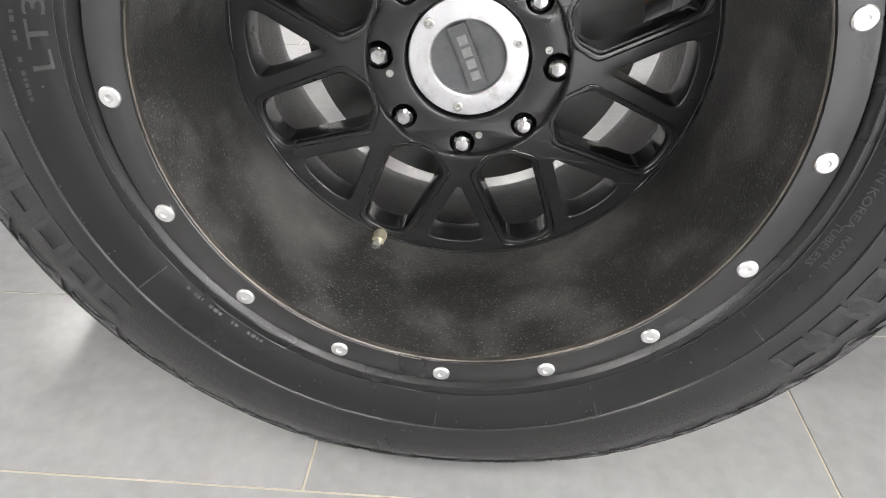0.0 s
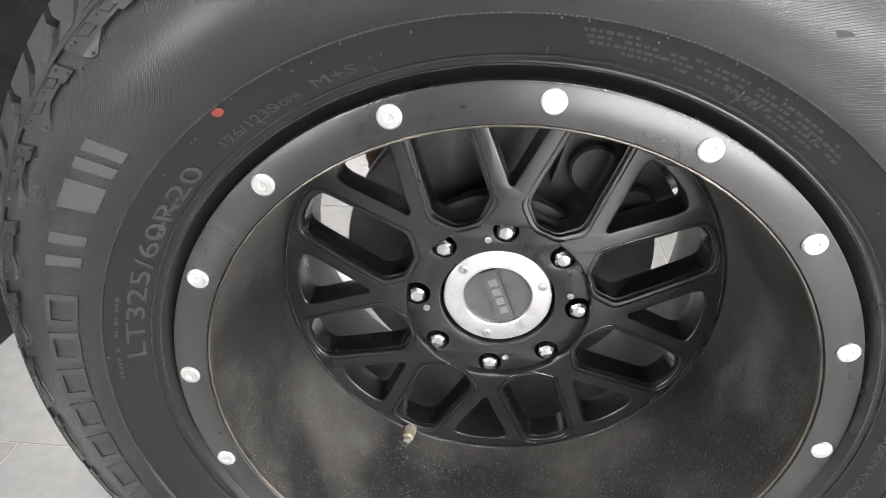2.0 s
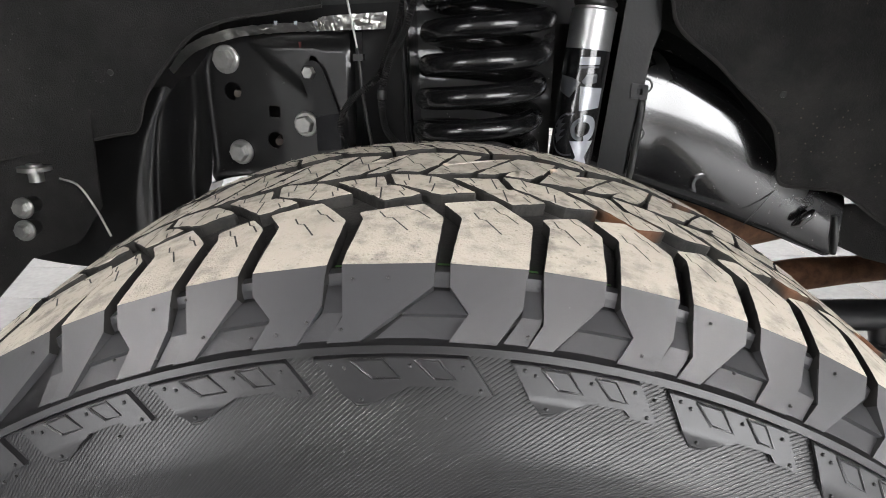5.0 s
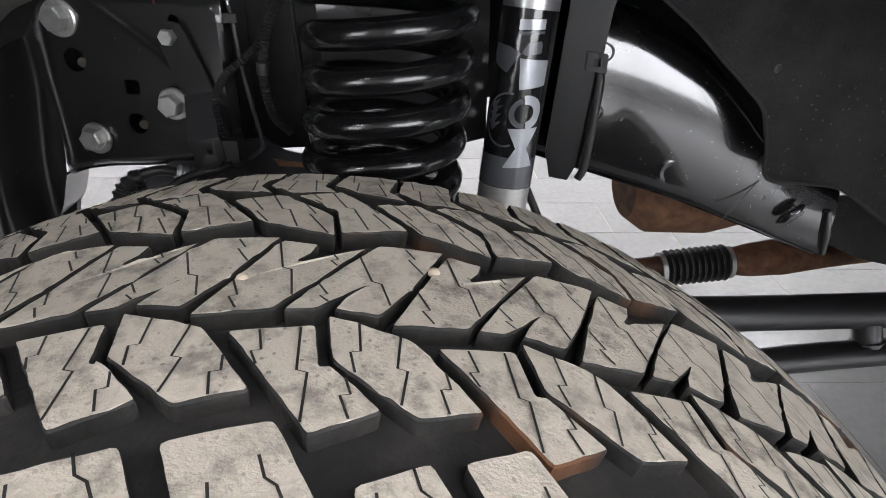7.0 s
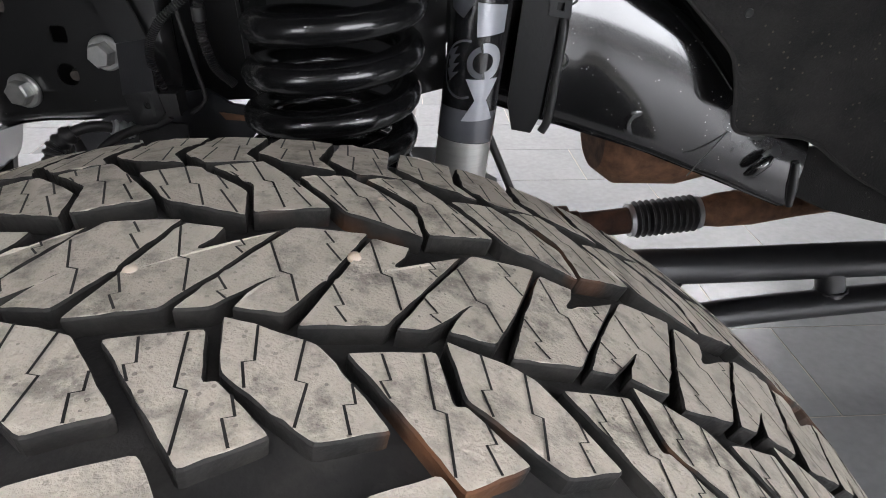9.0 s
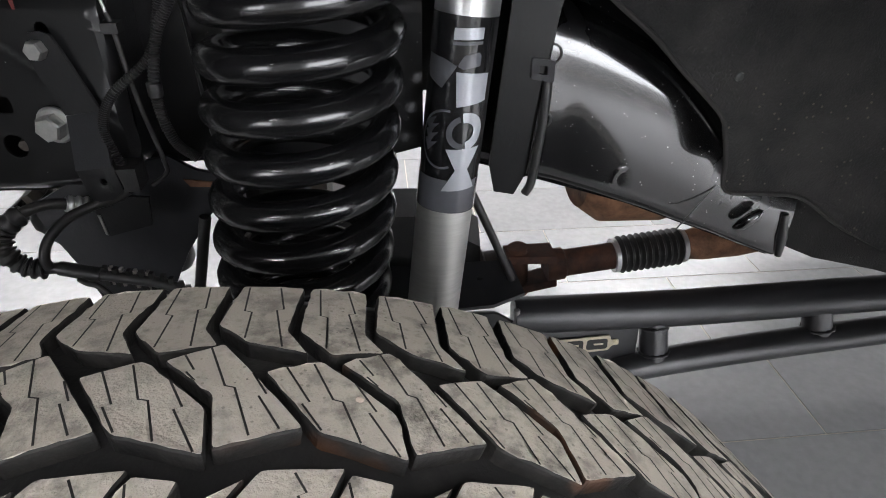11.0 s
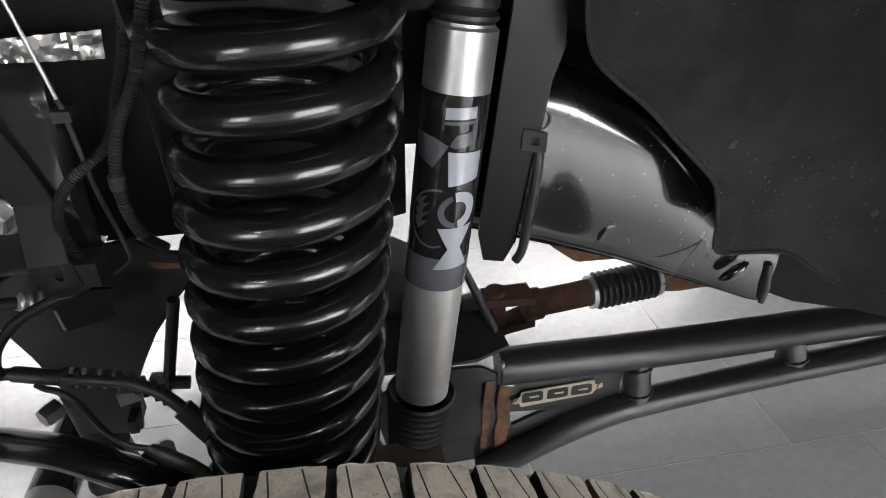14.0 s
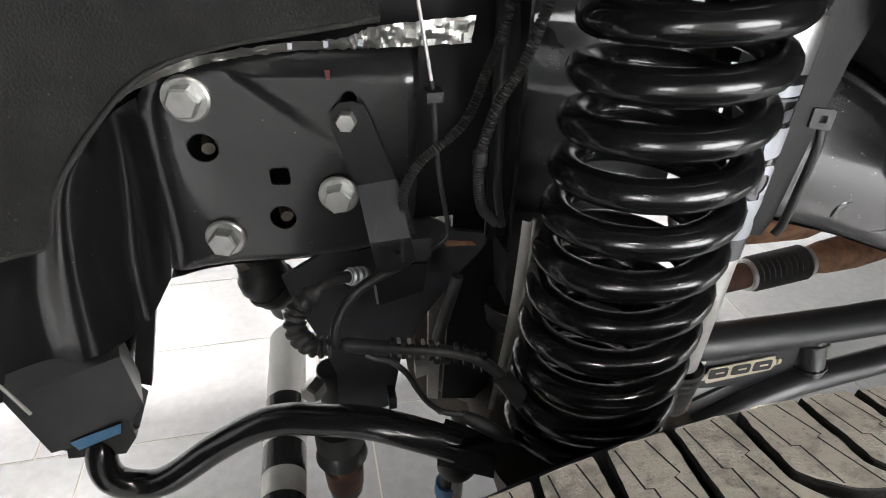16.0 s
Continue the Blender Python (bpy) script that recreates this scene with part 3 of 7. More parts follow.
def hatched(name):
    """Sidewall rubber with the fine radial hatching of the outer band."""
    m = speckle(material(name, (0.009, 0.009, 0.0095), 0.29, other=(0.015, 0.015, 0.016), scale=9, amount=0.5, rough_var=0.04, spec=0.5), (0.12, 0.12, 0.12), 330, 0.9, 0.16)
    nt = m.node_tree
    b = nt.nodes["Principled BSDF"]
    tc = nt.nodes.new("ShaderNodeTexCoord")
    mp = nt.nodes.new("ShaderNodeMapping")
    mp.inputs["Location"].default_value = (0, 0, -HUB.z)
    nt.links.new(tc.outputs["Object"], mp.inputs["Vector"])
    sp = nt.nodes.new("ShaderNodeSeparateXYZ")
    nt.links.new(mp.outputs["Vector"], sp.inputs[0])
    an = nt.nodes.new("ShaderNodeMath")
    an.operation = "ARCTAN2"
    nt.links.new(sp.outputs["Z"], an.inputs[0])
    nt.links.new(sp.outputs["X"], an.inputs[1])
    hy = nt.nodes.new("ShaderNodeVectorMath")
    hy.operation = "LENGTH"
    cb = nt.nodes.new("ShaderNodeCombineXYZ")
    nt.links.new(sp.outputs["X"], cb.inputs["X"])
    nt.links.new(sp.outputs["Z"], cb.inputs["Y"])
    nt.links.new(cb.outputs[0], hy.inputs[0])
    # slanted ribs: angle plus a little radius
    sl = nt.nodes.new("ShaderNodeMath")
    sl.operation = "MULTIPLY_ADD"
    sl.inputs[1].default_value = 3.8
    nt.links.new(hy.outputs["Value"], sl.inputs[0])
    nt.links.new(an.outputs[0], sl.inputs[2])
    fr = nt.nodes.new("ShaderNodeMath")
    fr.operation = "MULTIPLY"
    fr.inputs[1].default_value = 880.0
    nt.links.new(sl.outputs[0], fr.inputs[0])
    sn = nt.nodes.new("ShaderNodeMath")
    sn.operation = "SINE"
    nt.links.new(fr.outputs[0], sn.inputs[0])
    band = nt.nodes.new("ShaderNodeMapRange")
    band.inputs["From Min"].default_value, band.inputs["From Max"].default_value = 0.3185, 0.345
    nt.links.new(hy.outputs["Value"], band.inputs["Value"])
    top = nt.nodes.new("ShaderNodeMapRange")
    top.inputs["From Min"].default_value, top.inputs["From Max"].default_value = 0.404, 0.4025
    nt.links.new(hy.outputs["Value"], top.inputs["Value"])
    m1 = nt.nodes.new("ShaderNodeMath")
    m1.operation = "MULTIPLY"
    up = nt.nodes.new("ShaderNodeMath")
    up.operation = "MAXIMUM"
    up.inputs[1].default_value = 0.0
    nt.links.new(sn.outputs[0], up.inputs[0])
    pw = nt.nodes.new("ShaderNodeMath")
    pw.operation = "POWER"
    pw.inputs[1].default_value = 3.0
    nt.links.new(up.outputs[0], pw.inputs[0])
    ng = nt.nodes.new("ShaderNodeMath")
    ng.operation = "MULTIPLY"
    ng.inputs[1].default_value = -1.0
    nt.links.new(pw.outputs[0], ng.inputs[0])
    nt.links.new(ng.outputs[0], m1.inputs[0])
    nt.links.new(band.outputs["Result"], m1.inputs[1])
    m2 = nt.nodes.new("ShaderNodeMath")
    m2.operation = "MULTIPLY"
    nt.links.new(m1.outputs[0], m2.inputs[0])
    nt.links.new(top.outputs["Result"], m2.inputs[1])
    bp = nt.nodes.new("ShaderNodeBump")
    bp.inputs["Strength"].default_value = 0.45
    bp.inputs["Distance"].default_value = 0.0005
    nt.links.new(m2.outputs[0], bp.inputs["Height"])
    nt.links.new(bp.outputs["Normal"], b.inputs["Normal"])
    zone = nt.nodes.new("ShaderNodeMapRange")
    zone.inputs["From Min"].default_value, zone.inputs["From Max"].default_value = 0.3175, 0.3190
    nt.links.new(hy.outputs["Value"], zone.inputs["Value"])
    mix = nt.nodes.new("ShaderNodeMix")
    mix.data_type = "RGBA"
    mix.inputs["A"].default_value = (0.007, 0.007, 0.0075, 1)
    nt.links.new(b.inputs["Base Color"].links[0].from_socket, mix.inputs["B"])
    nt.links.new(zone.outputs["Result"], mix.inputs["Factor"])
    nt.links.new(mix.outputs["Result"], b.inputs["Base Color"])
    return m


WALL = hatched("hatched_sidewall")
tyre = part("tyre", bm, [WALL, GROOVE_FLOOR], wheel, "black rubber all-terrain tyre with tan dust on the tread", 45)


def block(polys, drop, mats, inset=0.0006):
    """A raised block: faces given as lists of (degrees, s) that may share edges; the sides go down by drop."""
    bm = bmesh.new()
    store = {}
    count = {}
    for poly in polys:
        for i, q in enumerate(poly):
            e = (q, poly[(i + 1) % len(poly)])
            count[frozenset(e)] = count.get(frozenset(e), 0) + 1

    def top(q):
        if q not in store:
            store[q] = [bm.verts.new(on_tyre(*q)), None, None]
        return store[q][0]

    cx = sum(q[0] for p in polys for q in p) / sum(len(p) for p in polys)
    for poly in polys:
        bm.faces.new([top(q) for q in poly])
    bm.normal_update()
    for poly in polys:
        for i, q in enumerate(poly):
            w = poly[(i + 1) % len(poly)]
            if count[frozenset((q, w))] == 1:
                for v in (q, w):
                    if not store[v][1]:
                        store[v][1] = bm.verts.new(on_tyre(v[0], v[1], 0.0010))
                        store[v][2] = bm.verts.new(on_tyre(v[0], v[1], drop))
                a, b = store[q], store[w]
                f = bm.faces.new((a[0], b[0], b[1], a[1]))
                f.material_index = 1
                f = bm.faces.new((a[1], b[1], b[2], a[2]))
                f.material_index = 1
    # draw the top edge in a little, for a worn rim
    for poly in polys:
        if len(polys) == 1:
            n = len(poly)
            for i, q in enumerate(poly):
                p, a, b = store[q][0].co.copy(), Vector(on_tyre(*poly[i - 1])), Vector(on_tyre(*poly[(i + 1) % n]))
                c = Vector(on_tyre(cx, sum(t[1] for t in poly) / n))
                d = ((a - p).normalized() + (b - p).normalized())
                if d.dot(c - p) < 0:
                    d = -d
                if d.length > 1e-4:
                    store[q][0].co = p + d.normalized() * inset
    return finish("tread_block", bm, mats, None)


ARC_M = 0.4435 * math.pi / 180


def soften(poly, r=0.0022, closed=True):
    """Rounds a block outline's corners and gives its edges the slight waver of worn rubber."""
    flat = [(a * ARC_M, q) for a, q in poly]
    if closed:
        loop = rounded(flat, r, 2)
    else:
        inner = rounded(flat, r, 2)[3:-3]
        loop = [flat[0]] + inner + [flat[-1]]
    out = []
    for i, p in enumerate(loop if closed else loop[:-1]):
        w = loop[(i + 1) % len(loop)]
        n = max(1, int(math.hypot(w[0] - p[0], w[1] - p[1]) / 0.0045))
        for k in range(n):
            x, y = p[0] + (w[0] - p[0]) * k / n, p[1] + (w[1] - p[1]) * k / n
            if closed or i or k:
                x += 0.00040 * noise.noise(Vector((x * 190, y * 190, 1.3)))
                y += 0.00040 * noise.noise(Vector((x * 190, y * 190, 8.1)))
            out.append((x / ARC_M, y))
    if not closed:
        out.append(poly[-1])
    return out


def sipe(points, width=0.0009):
    """A thin near-black strip along (degrees, s) points, just proud of the block."""
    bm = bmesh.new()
    # The strip's colour stands in for the shade inside a cut slit.
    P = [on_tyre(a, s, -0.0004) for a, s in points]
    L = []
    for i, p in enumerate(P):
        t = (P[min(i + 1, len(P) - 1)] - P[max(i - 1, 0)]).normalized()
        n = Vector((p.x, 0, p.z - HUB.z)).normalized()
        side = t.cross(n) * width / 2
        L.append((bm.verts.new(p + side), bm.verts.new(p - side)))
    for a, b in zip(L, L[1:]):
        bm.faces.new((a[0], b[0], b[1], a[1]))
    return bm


# pattern of one pitch: block outlines as (degrees from the pitch's start, s)
ROWS = {
    "r2a": [(1.4, -0.0240), (-2.6, -0.0340), (-3.6, -0.0440), (-5.7, -0.0650), (-3.0, -0.0720), (0.7, -0.0500)],
    "r2b": [(-3.7, -0.0365), (-7.5, -0.0305), (-8.1, -0.0530), (-8.5, -0.0515), (-10.9, -0.0700), (-8.2, -0.0815)],
    "r3a": [(-1.6, -0.0275), (-2.85, 0.0000), (-4.4, 0.0310), (-6.5, 0.0280), (-5.6, 0.0125), (-9.2, 0.0290), (-5.3, -0.0225)],
    "r3b": [(-5.7, -0.0225), (-7.3, 0.0020), (-9.7, 0.0320), (-13.5, 0.0335), (-11.75, 0.0000), (-10.3, -0.0220), (-8.0, -0.0200), (-9.5, -0.0010), (-7.2, -0.0210)],
    "r4a": [(5.5, 0.0880), (2.7, 0.1000), (-2.2, 0.0500), (1.8, 0.0400), (2.5, 0.0665)],
    "r4b": [(0.2, 0.0805), (-2.7, 0.0890), (-6.7, 0.0600), (-7.2, 0.0370), (-2.8, 0.0480)],
    "r5a": [(3.5, 0.1150), (3.0, 0.157), (-1.1, 0.157), (-0.6, 0.1115), (-2.0, 0.0930), (1.4, 0.1000)],
    "r5b": [(-1.2, 0.1110), (-1.6, 0.157), (-5.4, 0.157), (-5.2, 0.1120), (-6.3, 0.0980), (-3.2, 0.0930)],
}


def inside(q, poly):
    """Whether a place lies inside a flat outline."""
    hit = False
    for (x0, y0), (x1, y1) in zip(poly, poly[1:] + poly[:1]):
        if (y0 > q[1]) != (y1 > q[1]) and q[0] < x0 + (q[1] - y0) * (x1 - x0) / (y1 - y0):
            hit = not hit
    return hit


def zigzag(poly, way, count):
    """Thin slits inside a block outline, each with a small jog, parallel to way."""
    ca, cs = sum(p[0] for p in poly) / len(poly), sum(p[1] for p in poly) / len(poly)
    tight = [(ca + (a - ca) * 0.97, cs + (s - cs) * 0.97) for a, s in poly]
    reach = [a - way[0] * (s - cs) / way[1] for a, s in tight]
    lo, hi = min(reach), max(reach)
    out = []
    for c in range(count):
        a0 = lo + (hi - lo) * (c + 0.75) / (count + 0.5)
        run, best = [], []
        for q in range(81):
            s = cs + way[1] * (q / 40 - 1)
            p = (a0 + way[0] * (q / 40 - 1), s)
            if inside(p, tight):
                run.append(p)
            else:
                run = []
            if len(run) > len(best):
                best = list(run)
        n = len(best)
        if n > 7:
            jog = 0.45 if c % 2 else -0.45
            m = n * (5 + c % 3) // 12
            fade = 0.35 * jog
            e = best[m + 1]
            out.append([best[0], (best[m][0] + fade, best[m][1]), (e[0] - jog * 0.6, e[1]), best[-1]])
    return out


WAYS = {"r2a": (-0.2, -0.0330, 3), "r2b": (-0.8, -0.0360, 3), "r3a": (-2.0, -0.0500, 3), "r3b": (-2.8, -0.0500, 3), "r4a": (-2.6, -0.0440, 3), "r4b": (-2.4, -0.0400, 3), "r5a": (-0.8, -0.0500, 2), "r5b": (-0.6, -0.0500, 2)}
SIPES = {key: zigzag(ROWS[key], (da, ds), num) for key, (da, ds, num) in WAYS.items()}
# where each pitch starts, and the grooves of the outer shoulder
PITCH = [129.2 - 360 / 39 * k for k in range(39)]
SHOULDER = [113.9, 109.8, 105.1, 100.8, 95.3, 88.8, 83.2, 78.5, 73.9, 69.4, 65.2]
while SHOULDER[-1] - 5.0 > 118.8 - 360:
    SHOULDER.append(SHOULDER[-1] - 4.6)
NEAR = (38, 128)
rest = bmesh.new()


def add_block(polys, drop, centre, slits, mats):
    me = block(polys, drop, mats)
    near = NEAR[0] < (centre % 360) < NEAR[1]
    if near:
        ob = new("tread_block", me)
        ob.parent = tyre
        for pts in slits:
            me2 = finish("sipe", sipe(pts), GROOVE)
            so = new("sipe", me2)
            so.parent = tyre
            SIPE_OBS.append(so)
    else:
        rest.from_mesh(me)
        bpy.data.meshes.remove(me)


SIPE_OBS = []
for start in PITCH:
    for key, poly in ROWS.items():
        pts = soften([(start + a, s) for a, s in poly])
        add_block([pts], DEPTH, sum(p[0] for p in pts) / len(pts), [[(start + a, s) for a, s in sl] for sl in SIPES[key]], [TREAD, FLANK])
# outer shoulder blocks fold over the edge
S_LOW = shoulder_s(0.4075)
for i, g in enumerate(SHOULDER):
    h = SHOULDER[i + 1] if i + 1 < len(SHOULDER) else SHOULDER[0] - 360
    wide = i % 2 == 1
    a, b = g - 0.45, h + 0.45
    mid = (a + b) / 2
    tip = max(-1.3, min(0.3, (a - 100) * 0.04))
    if wide:
        run = [(b + tip - 0.25, -0.1065), (b + tip + 2.2, -0.0765), (a + tip + 1.15, -0.0855), (a + tip - 0.2, -0.1055)]
    else:
        run = [(b + tip - 0.1, -0.1050), (b + tip + 1.3, -0.0870), (a + tip + 0.15, -0.0970), (a + tip - 0.3, -0.1065)]
    topf = soften([(b, -EDGE)] + run + [(a, -EDGE)], 0.0022, False)
    k = (g - h) / 5.0
    if wide:
        left, right = [(g - 0.5, shoulder_s(0.4253)), (g - 1.5 * k, shoulder_s(0.4166)), (g - 0.5 * k, S_LOW)], [(h + 1.95 * k, S_LOW), (h + 0.7, shoulder_s(0.4195)), (h + 0.6, shoulder_s(0.4275))]
    else:
        left, right = [(g - 0.5, shoulder_s(0.4275)), (g - 0.6, shoulder_s(0.4155)), (g + 0.3, S_LOW)], [(h + 3.7 * k, S_LOW), (h + 0.5, shoulder_s(0.4253))]
    side = [(a, -EDGE), (b, -EDGE)] + right[::-1] + left[::-1]
    me_polys = [topf, side]
    sl = [[(mid + 1.1 * k + tip * 0.7, -0.098), (mid + 0.7 * k + tip * 0.5, -0.106), (mid + 0.3 * k + tip * 0.5, -0.107), (mid - 0.6 * k + tip * 0.4, -0.122)], [(mid - 0.1 * k + tip * 0.8, -0.089), (mid - 0.5 * k + tip * 0.7, -0.096), (mid - 0.9 * k + tip * 0.7, -0.098), (mid - 1.6 * k + tip * 0.6, -0.108)]]
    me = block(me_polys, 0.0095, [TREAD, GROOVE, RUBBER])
    for f in me.polygons:
        if f.material_index == 0 and sum(1 for v in f.vertices if (me.vertices[v].co.y < -EDGE - 0.001)) >= 2:
            f.material_index = 2
        elif f.material_index == 1 and all(me.vertices[v].co.y < -EDGE - 0.0005 for v in f.vertices):
            f.material_index = 2
    if NEAR[0] < mid % 360 < NEAR[1] or 150 < mid % 360 < 200:
        ob = new("shoulder_block", me)
        ob.parent = tyre
        for pts in sl:
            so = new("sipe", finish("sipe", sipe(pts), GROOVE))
            so.parent = tyre
            SIPE_OBS.append(so)
    else:
        for f in me.polygons:
            f.material_index = min(f.material_index, 1) if f.material_index != 2 else 2
        rest.from_mesh(me)
        bpy.data.meshes.remove(me)
    # scoop wedge in the wider grooves, and the green mark in the groove
    bmw = bmesh.new()
    if wide:
        neck = [(g + 0.5, shoulder_s(0.4253)), (g - 0.5, shoulder_s(0.4253))]
        ridge = [(g + 2.1 * k, shoulder_s(0.4165)), (g - 1.45 * k, shoulder_s(0.4167))]
        foot = [(g + 3.7 * k, S_LOW), (g - 0.5 * k, S_LOW)]
        n0, n1 = [bmw.verts.new(on_tyre(q, s, 0.0055)) for q, s in neck]
        r0, r1 = [bmw.verts.new(on_tyre(q, s, 0.0012)) for q, s in ridge]
        s0, s1 = [bmw.verts.new(on_tyre(q, s - 0.0008, 0.0032)) for q, s in ridge]
        f0, f1 = [bmw.verts.new(on_tyre(q, s, 0.0016)) for q, s in foot]
        bmw.faces.new((n0, n1, r1, r0))
        bmw.faces.new((r0, r1, s1, s0))
        bmw.faces.new((s0, s1, f1, f0))
    else:
        rows_s = [((g + 0.55, g - 0.5), 0.4275, 0.0055), ((g + 0.7, g - 0.6), 0.4175, 0.0022), ((g + 1.95 * k, g + 0.3), 0.4078, 0.0016)]
        lines_s = [[bmw.verts.new(on_tyre(q, shoulder_s(rr), dd)) for q in qs] for qs, rr, dd in rows_s]
        for la, lb in zip(lines_s, lines_s[1:]):
            bmw.faces.new((la[0], la[1], lb[1], lb[0]))
    bar_s = [(-EDGE + 0.006, 0.0052), (-EDGE + 0.0005, 0.0046), (shoulder_s(0.4290), 0.0046), (shoulder_s(0.4268), 0.0068)]
    lines_b = [[bmw.verts.new(on_tyre(g + q, t, dd)) for q in (0.62, -0.58)] for t, dd in bar_s]
    for la, lb in zip(lines_b, lines_b[1:]):
        bmw.faces.new((la[0], la[1], lb[1], lb[0]))
    if 50 < mid % 360 < 130:
        so = part("groove_scoop", bmw, RUBBER, tyre, "", None)
        gm = bmesh.new()
        gm.faces.new([gm.verts.new(on_tyre(q, s, 0.0078)) for q, s in ((g + 0.42, -0.1400), (g - 0.42, -0.1400), (g - 0.42, -0.1384), (g + 0.42, -0.1384))])
        if 75 < g < 100:
            part("mould_mark", gm, GREEN, tyre, "thin green mould mark", None)
        else:
            gm.free()
    else:
        bmw.free()
tagged(part("tread_rest", rest, [TREAD, FLANK, RUBBER], tyre, "", None), kind="stuff")

# raised teeth below the shoulder line
TOOTH = [(2.5, 0.4028), (1.1, 0.3895), (0.25, 0.3840), (-0.3, 0.3840), (-2.5, 0.3915), (-4.9, 0.3919), (-5.4, 0.3894), (-7.1, 0.3893), (-5.6, 0.4028)]
TIPS = [104.3, 93.5, 82.0, 72.2]
while TIPS[-1] > 123.5 - 360:
    TIPS.append(TIPS[-1] - 10.0)
TIPS = [124.0, 114.2] + TIPS


def wall_y(r):
    pts = [(a, b) for a, b in prof[3:23]]
    for (r0, y0), (r1, y1) in zip(pts, pts[1:]):
        if r0 <= r <= r1:
            return y0 + (y1 - y0) * (r - r0) / max(r1 - r0, 1e-6)
    return pts[-1][1]


def on_wall(deg, r, lift=0.0):
    return place(deg, r, wall_y(r) - lift)


def relief(poly, lift, skirt=0.002):
    """A low raised shape on the outer sidewall."""
    bm = bmesh.new()
    a = [bm.verts.new(on_wall(d, r, lift)) for d, r in poly]
    b = [bm.verts.new(on_wall(d, r, -skirt)) for d, r in poly]
    bm.faces.new(a)
    for k in range(len(a)):
        j = (k + 1) % len(a)
        bm.faces.new((a[k], a[j], b[j], b[k]))
    return bm


def raised(poly, lift, skirt=0.0015, sink=None):
    """A raised shape that follows the bulge of the sidewall, with a narrow bevel round its top; sink lowers its tip."""
    bm = bmesh.new()
    bm.faces.new([bm.verts.new((d, r * 100, 0)) for d, r in poly])
    for q in range(1, 40):
        for co, no in (((0, 37 + 0.2 * q, 0), (0, 1, 0)), ((poly[0][0] - 0.6 * q, 0, 0), (1, 0, 0))):
            bmesh.ops.bisect_plane(bm, geom=bm.verts[:] + bm.edges[:] + bm.faces[:], plane_co=co, plane_no=no)
    rim = [e for e in bm.edges if len(e.link_faces) == 1]
    ext = bmesh.ops.extrude_edge_only(bm, edges=rim)
    low = {g for g in ext["geom"] if isinstance(g, bmesh.types.BMVert)}
    for v in bm.verts:
        d, r = v.co.x, v.co.y / 100
        v.co = on_wall(d, r, -skirt if v in low else lift - (sink(d, r) if sink else 0.0))
    return chamfer(bm, 0.0008, 1, 45)


for i, tip in enumerate(TIPS):
    k = (tip - (TIPS[i + 1] if i + 1 < len(TIPS) else TIPS[0] - 360)) / 10.0
    LIFT = 0.0028
    rim = [(tip + a * k, r) for a, r in TOOTH]
    bm = raised(rim, LIFT, sink=lambda d, r: max(0.0, 0.3896 - r) * 0.42 if d > tip - 3 * k else 0.0)
    edge = [on_wall(d + (e - d) * q / 8, r + (f - r) * q / 8, 0.0002) for (d, r), (e, f) in zip(rim[1:7], rim[2:8]) for q in range(8)]
    sweep(bm, edge, 0.0007, 6, False)
    for corners in (((0.6, 0.4014), (-0.6, 0.3945), (-2.1, 0.3945), (-1.1, 0.4014)), ((-2.8, 0.4014), (-3.9, 0.3945), (-5.0, 0.3945), (-4.1, 0.4014))):
        loop = [on_wall(tip + q * k, r, LIFT) for q, r in corners]
        sweep(bm, loop + [loop[0]], 0.0007, 6, False)
    for q, r in ((1.6, 0.4), (0.0, 0.3865), (-2.6, 0.399), (-5.4, 0.399), (-6.4, 0.391), (0.9, 0.3985)):
        lathe([(0, 0.0009), (0.0010, 0.0007), (0.0012, 0.0)], on_wall(tip + q * k, r, LIFT - (0.0012 if q == 0.0 else 0.0001)), (0, -1, 0.3), 8, bm)
    part("shoulder_tooth", bm, WALL_HI, tyre, "", 35)

# name on the sidewall, kept as plain raised shapes: slanted outlines with a bar across
def name_mark(d, w, r0, r1, slant, mat):
    outer = [(d + w - slant, r0), (d + w + slant, r1), (d - w + slant, r1), (d - w - slant, r0)]
    c = (d, (r0 + r1) / 2)
    inner = [(c[0] + (a - c[0]) * 0.60, c[1] + (r - c[1]) * 0.66) for a, r in outer]
    bm = bmesh.new()
    for i in range(4):
        j = (i + 1) % 4
        quad = [outer[i], outer[j], inner[j], inner[i]]
        top = [bm.verts.new(on_wall(a, r, 0.0011)) for a, r in quad]
        low = [bm.verts.new(on_wall(a, r, -0.001)) for a, r in quad]
        bm.faces.new(top)
        bm.faces.new((top[0], top[1], low[1], low[0]))
        bm.faces.new((top[2], top[3], low[3], low[2]))
    part("raised_mark", bm, mat, tyre, "", None)


for d, w in ((139.0, 0.8), (141.6, 0.8), (146.0, 2.0), (152.6, 0.8), (156.0, 0.8)):
    bm = relief([(d + w - 0.9, 0.334), (d + w + 0.9, 0.360), (d - w + 0.9, 0.360), (d - w - 0.9, 0.334)], 0.0011)
    part("raised_mark", bm, LETTER, tyre, "", None)
for d in (164.0, 170.3, 176.6, 182.9, 189.2, 195.5, 201.8, 208.1):
    name_mark(d, 2.6, 0.334, 0.360, 0.7, WALL_HI)
for d in (-32.0, -25.0, -18.0, -11.0, -4.0, 3.0, 10.0):
    name_mark(d, 2.9, 0.333, 0.364, 0.0, WALL_HI)


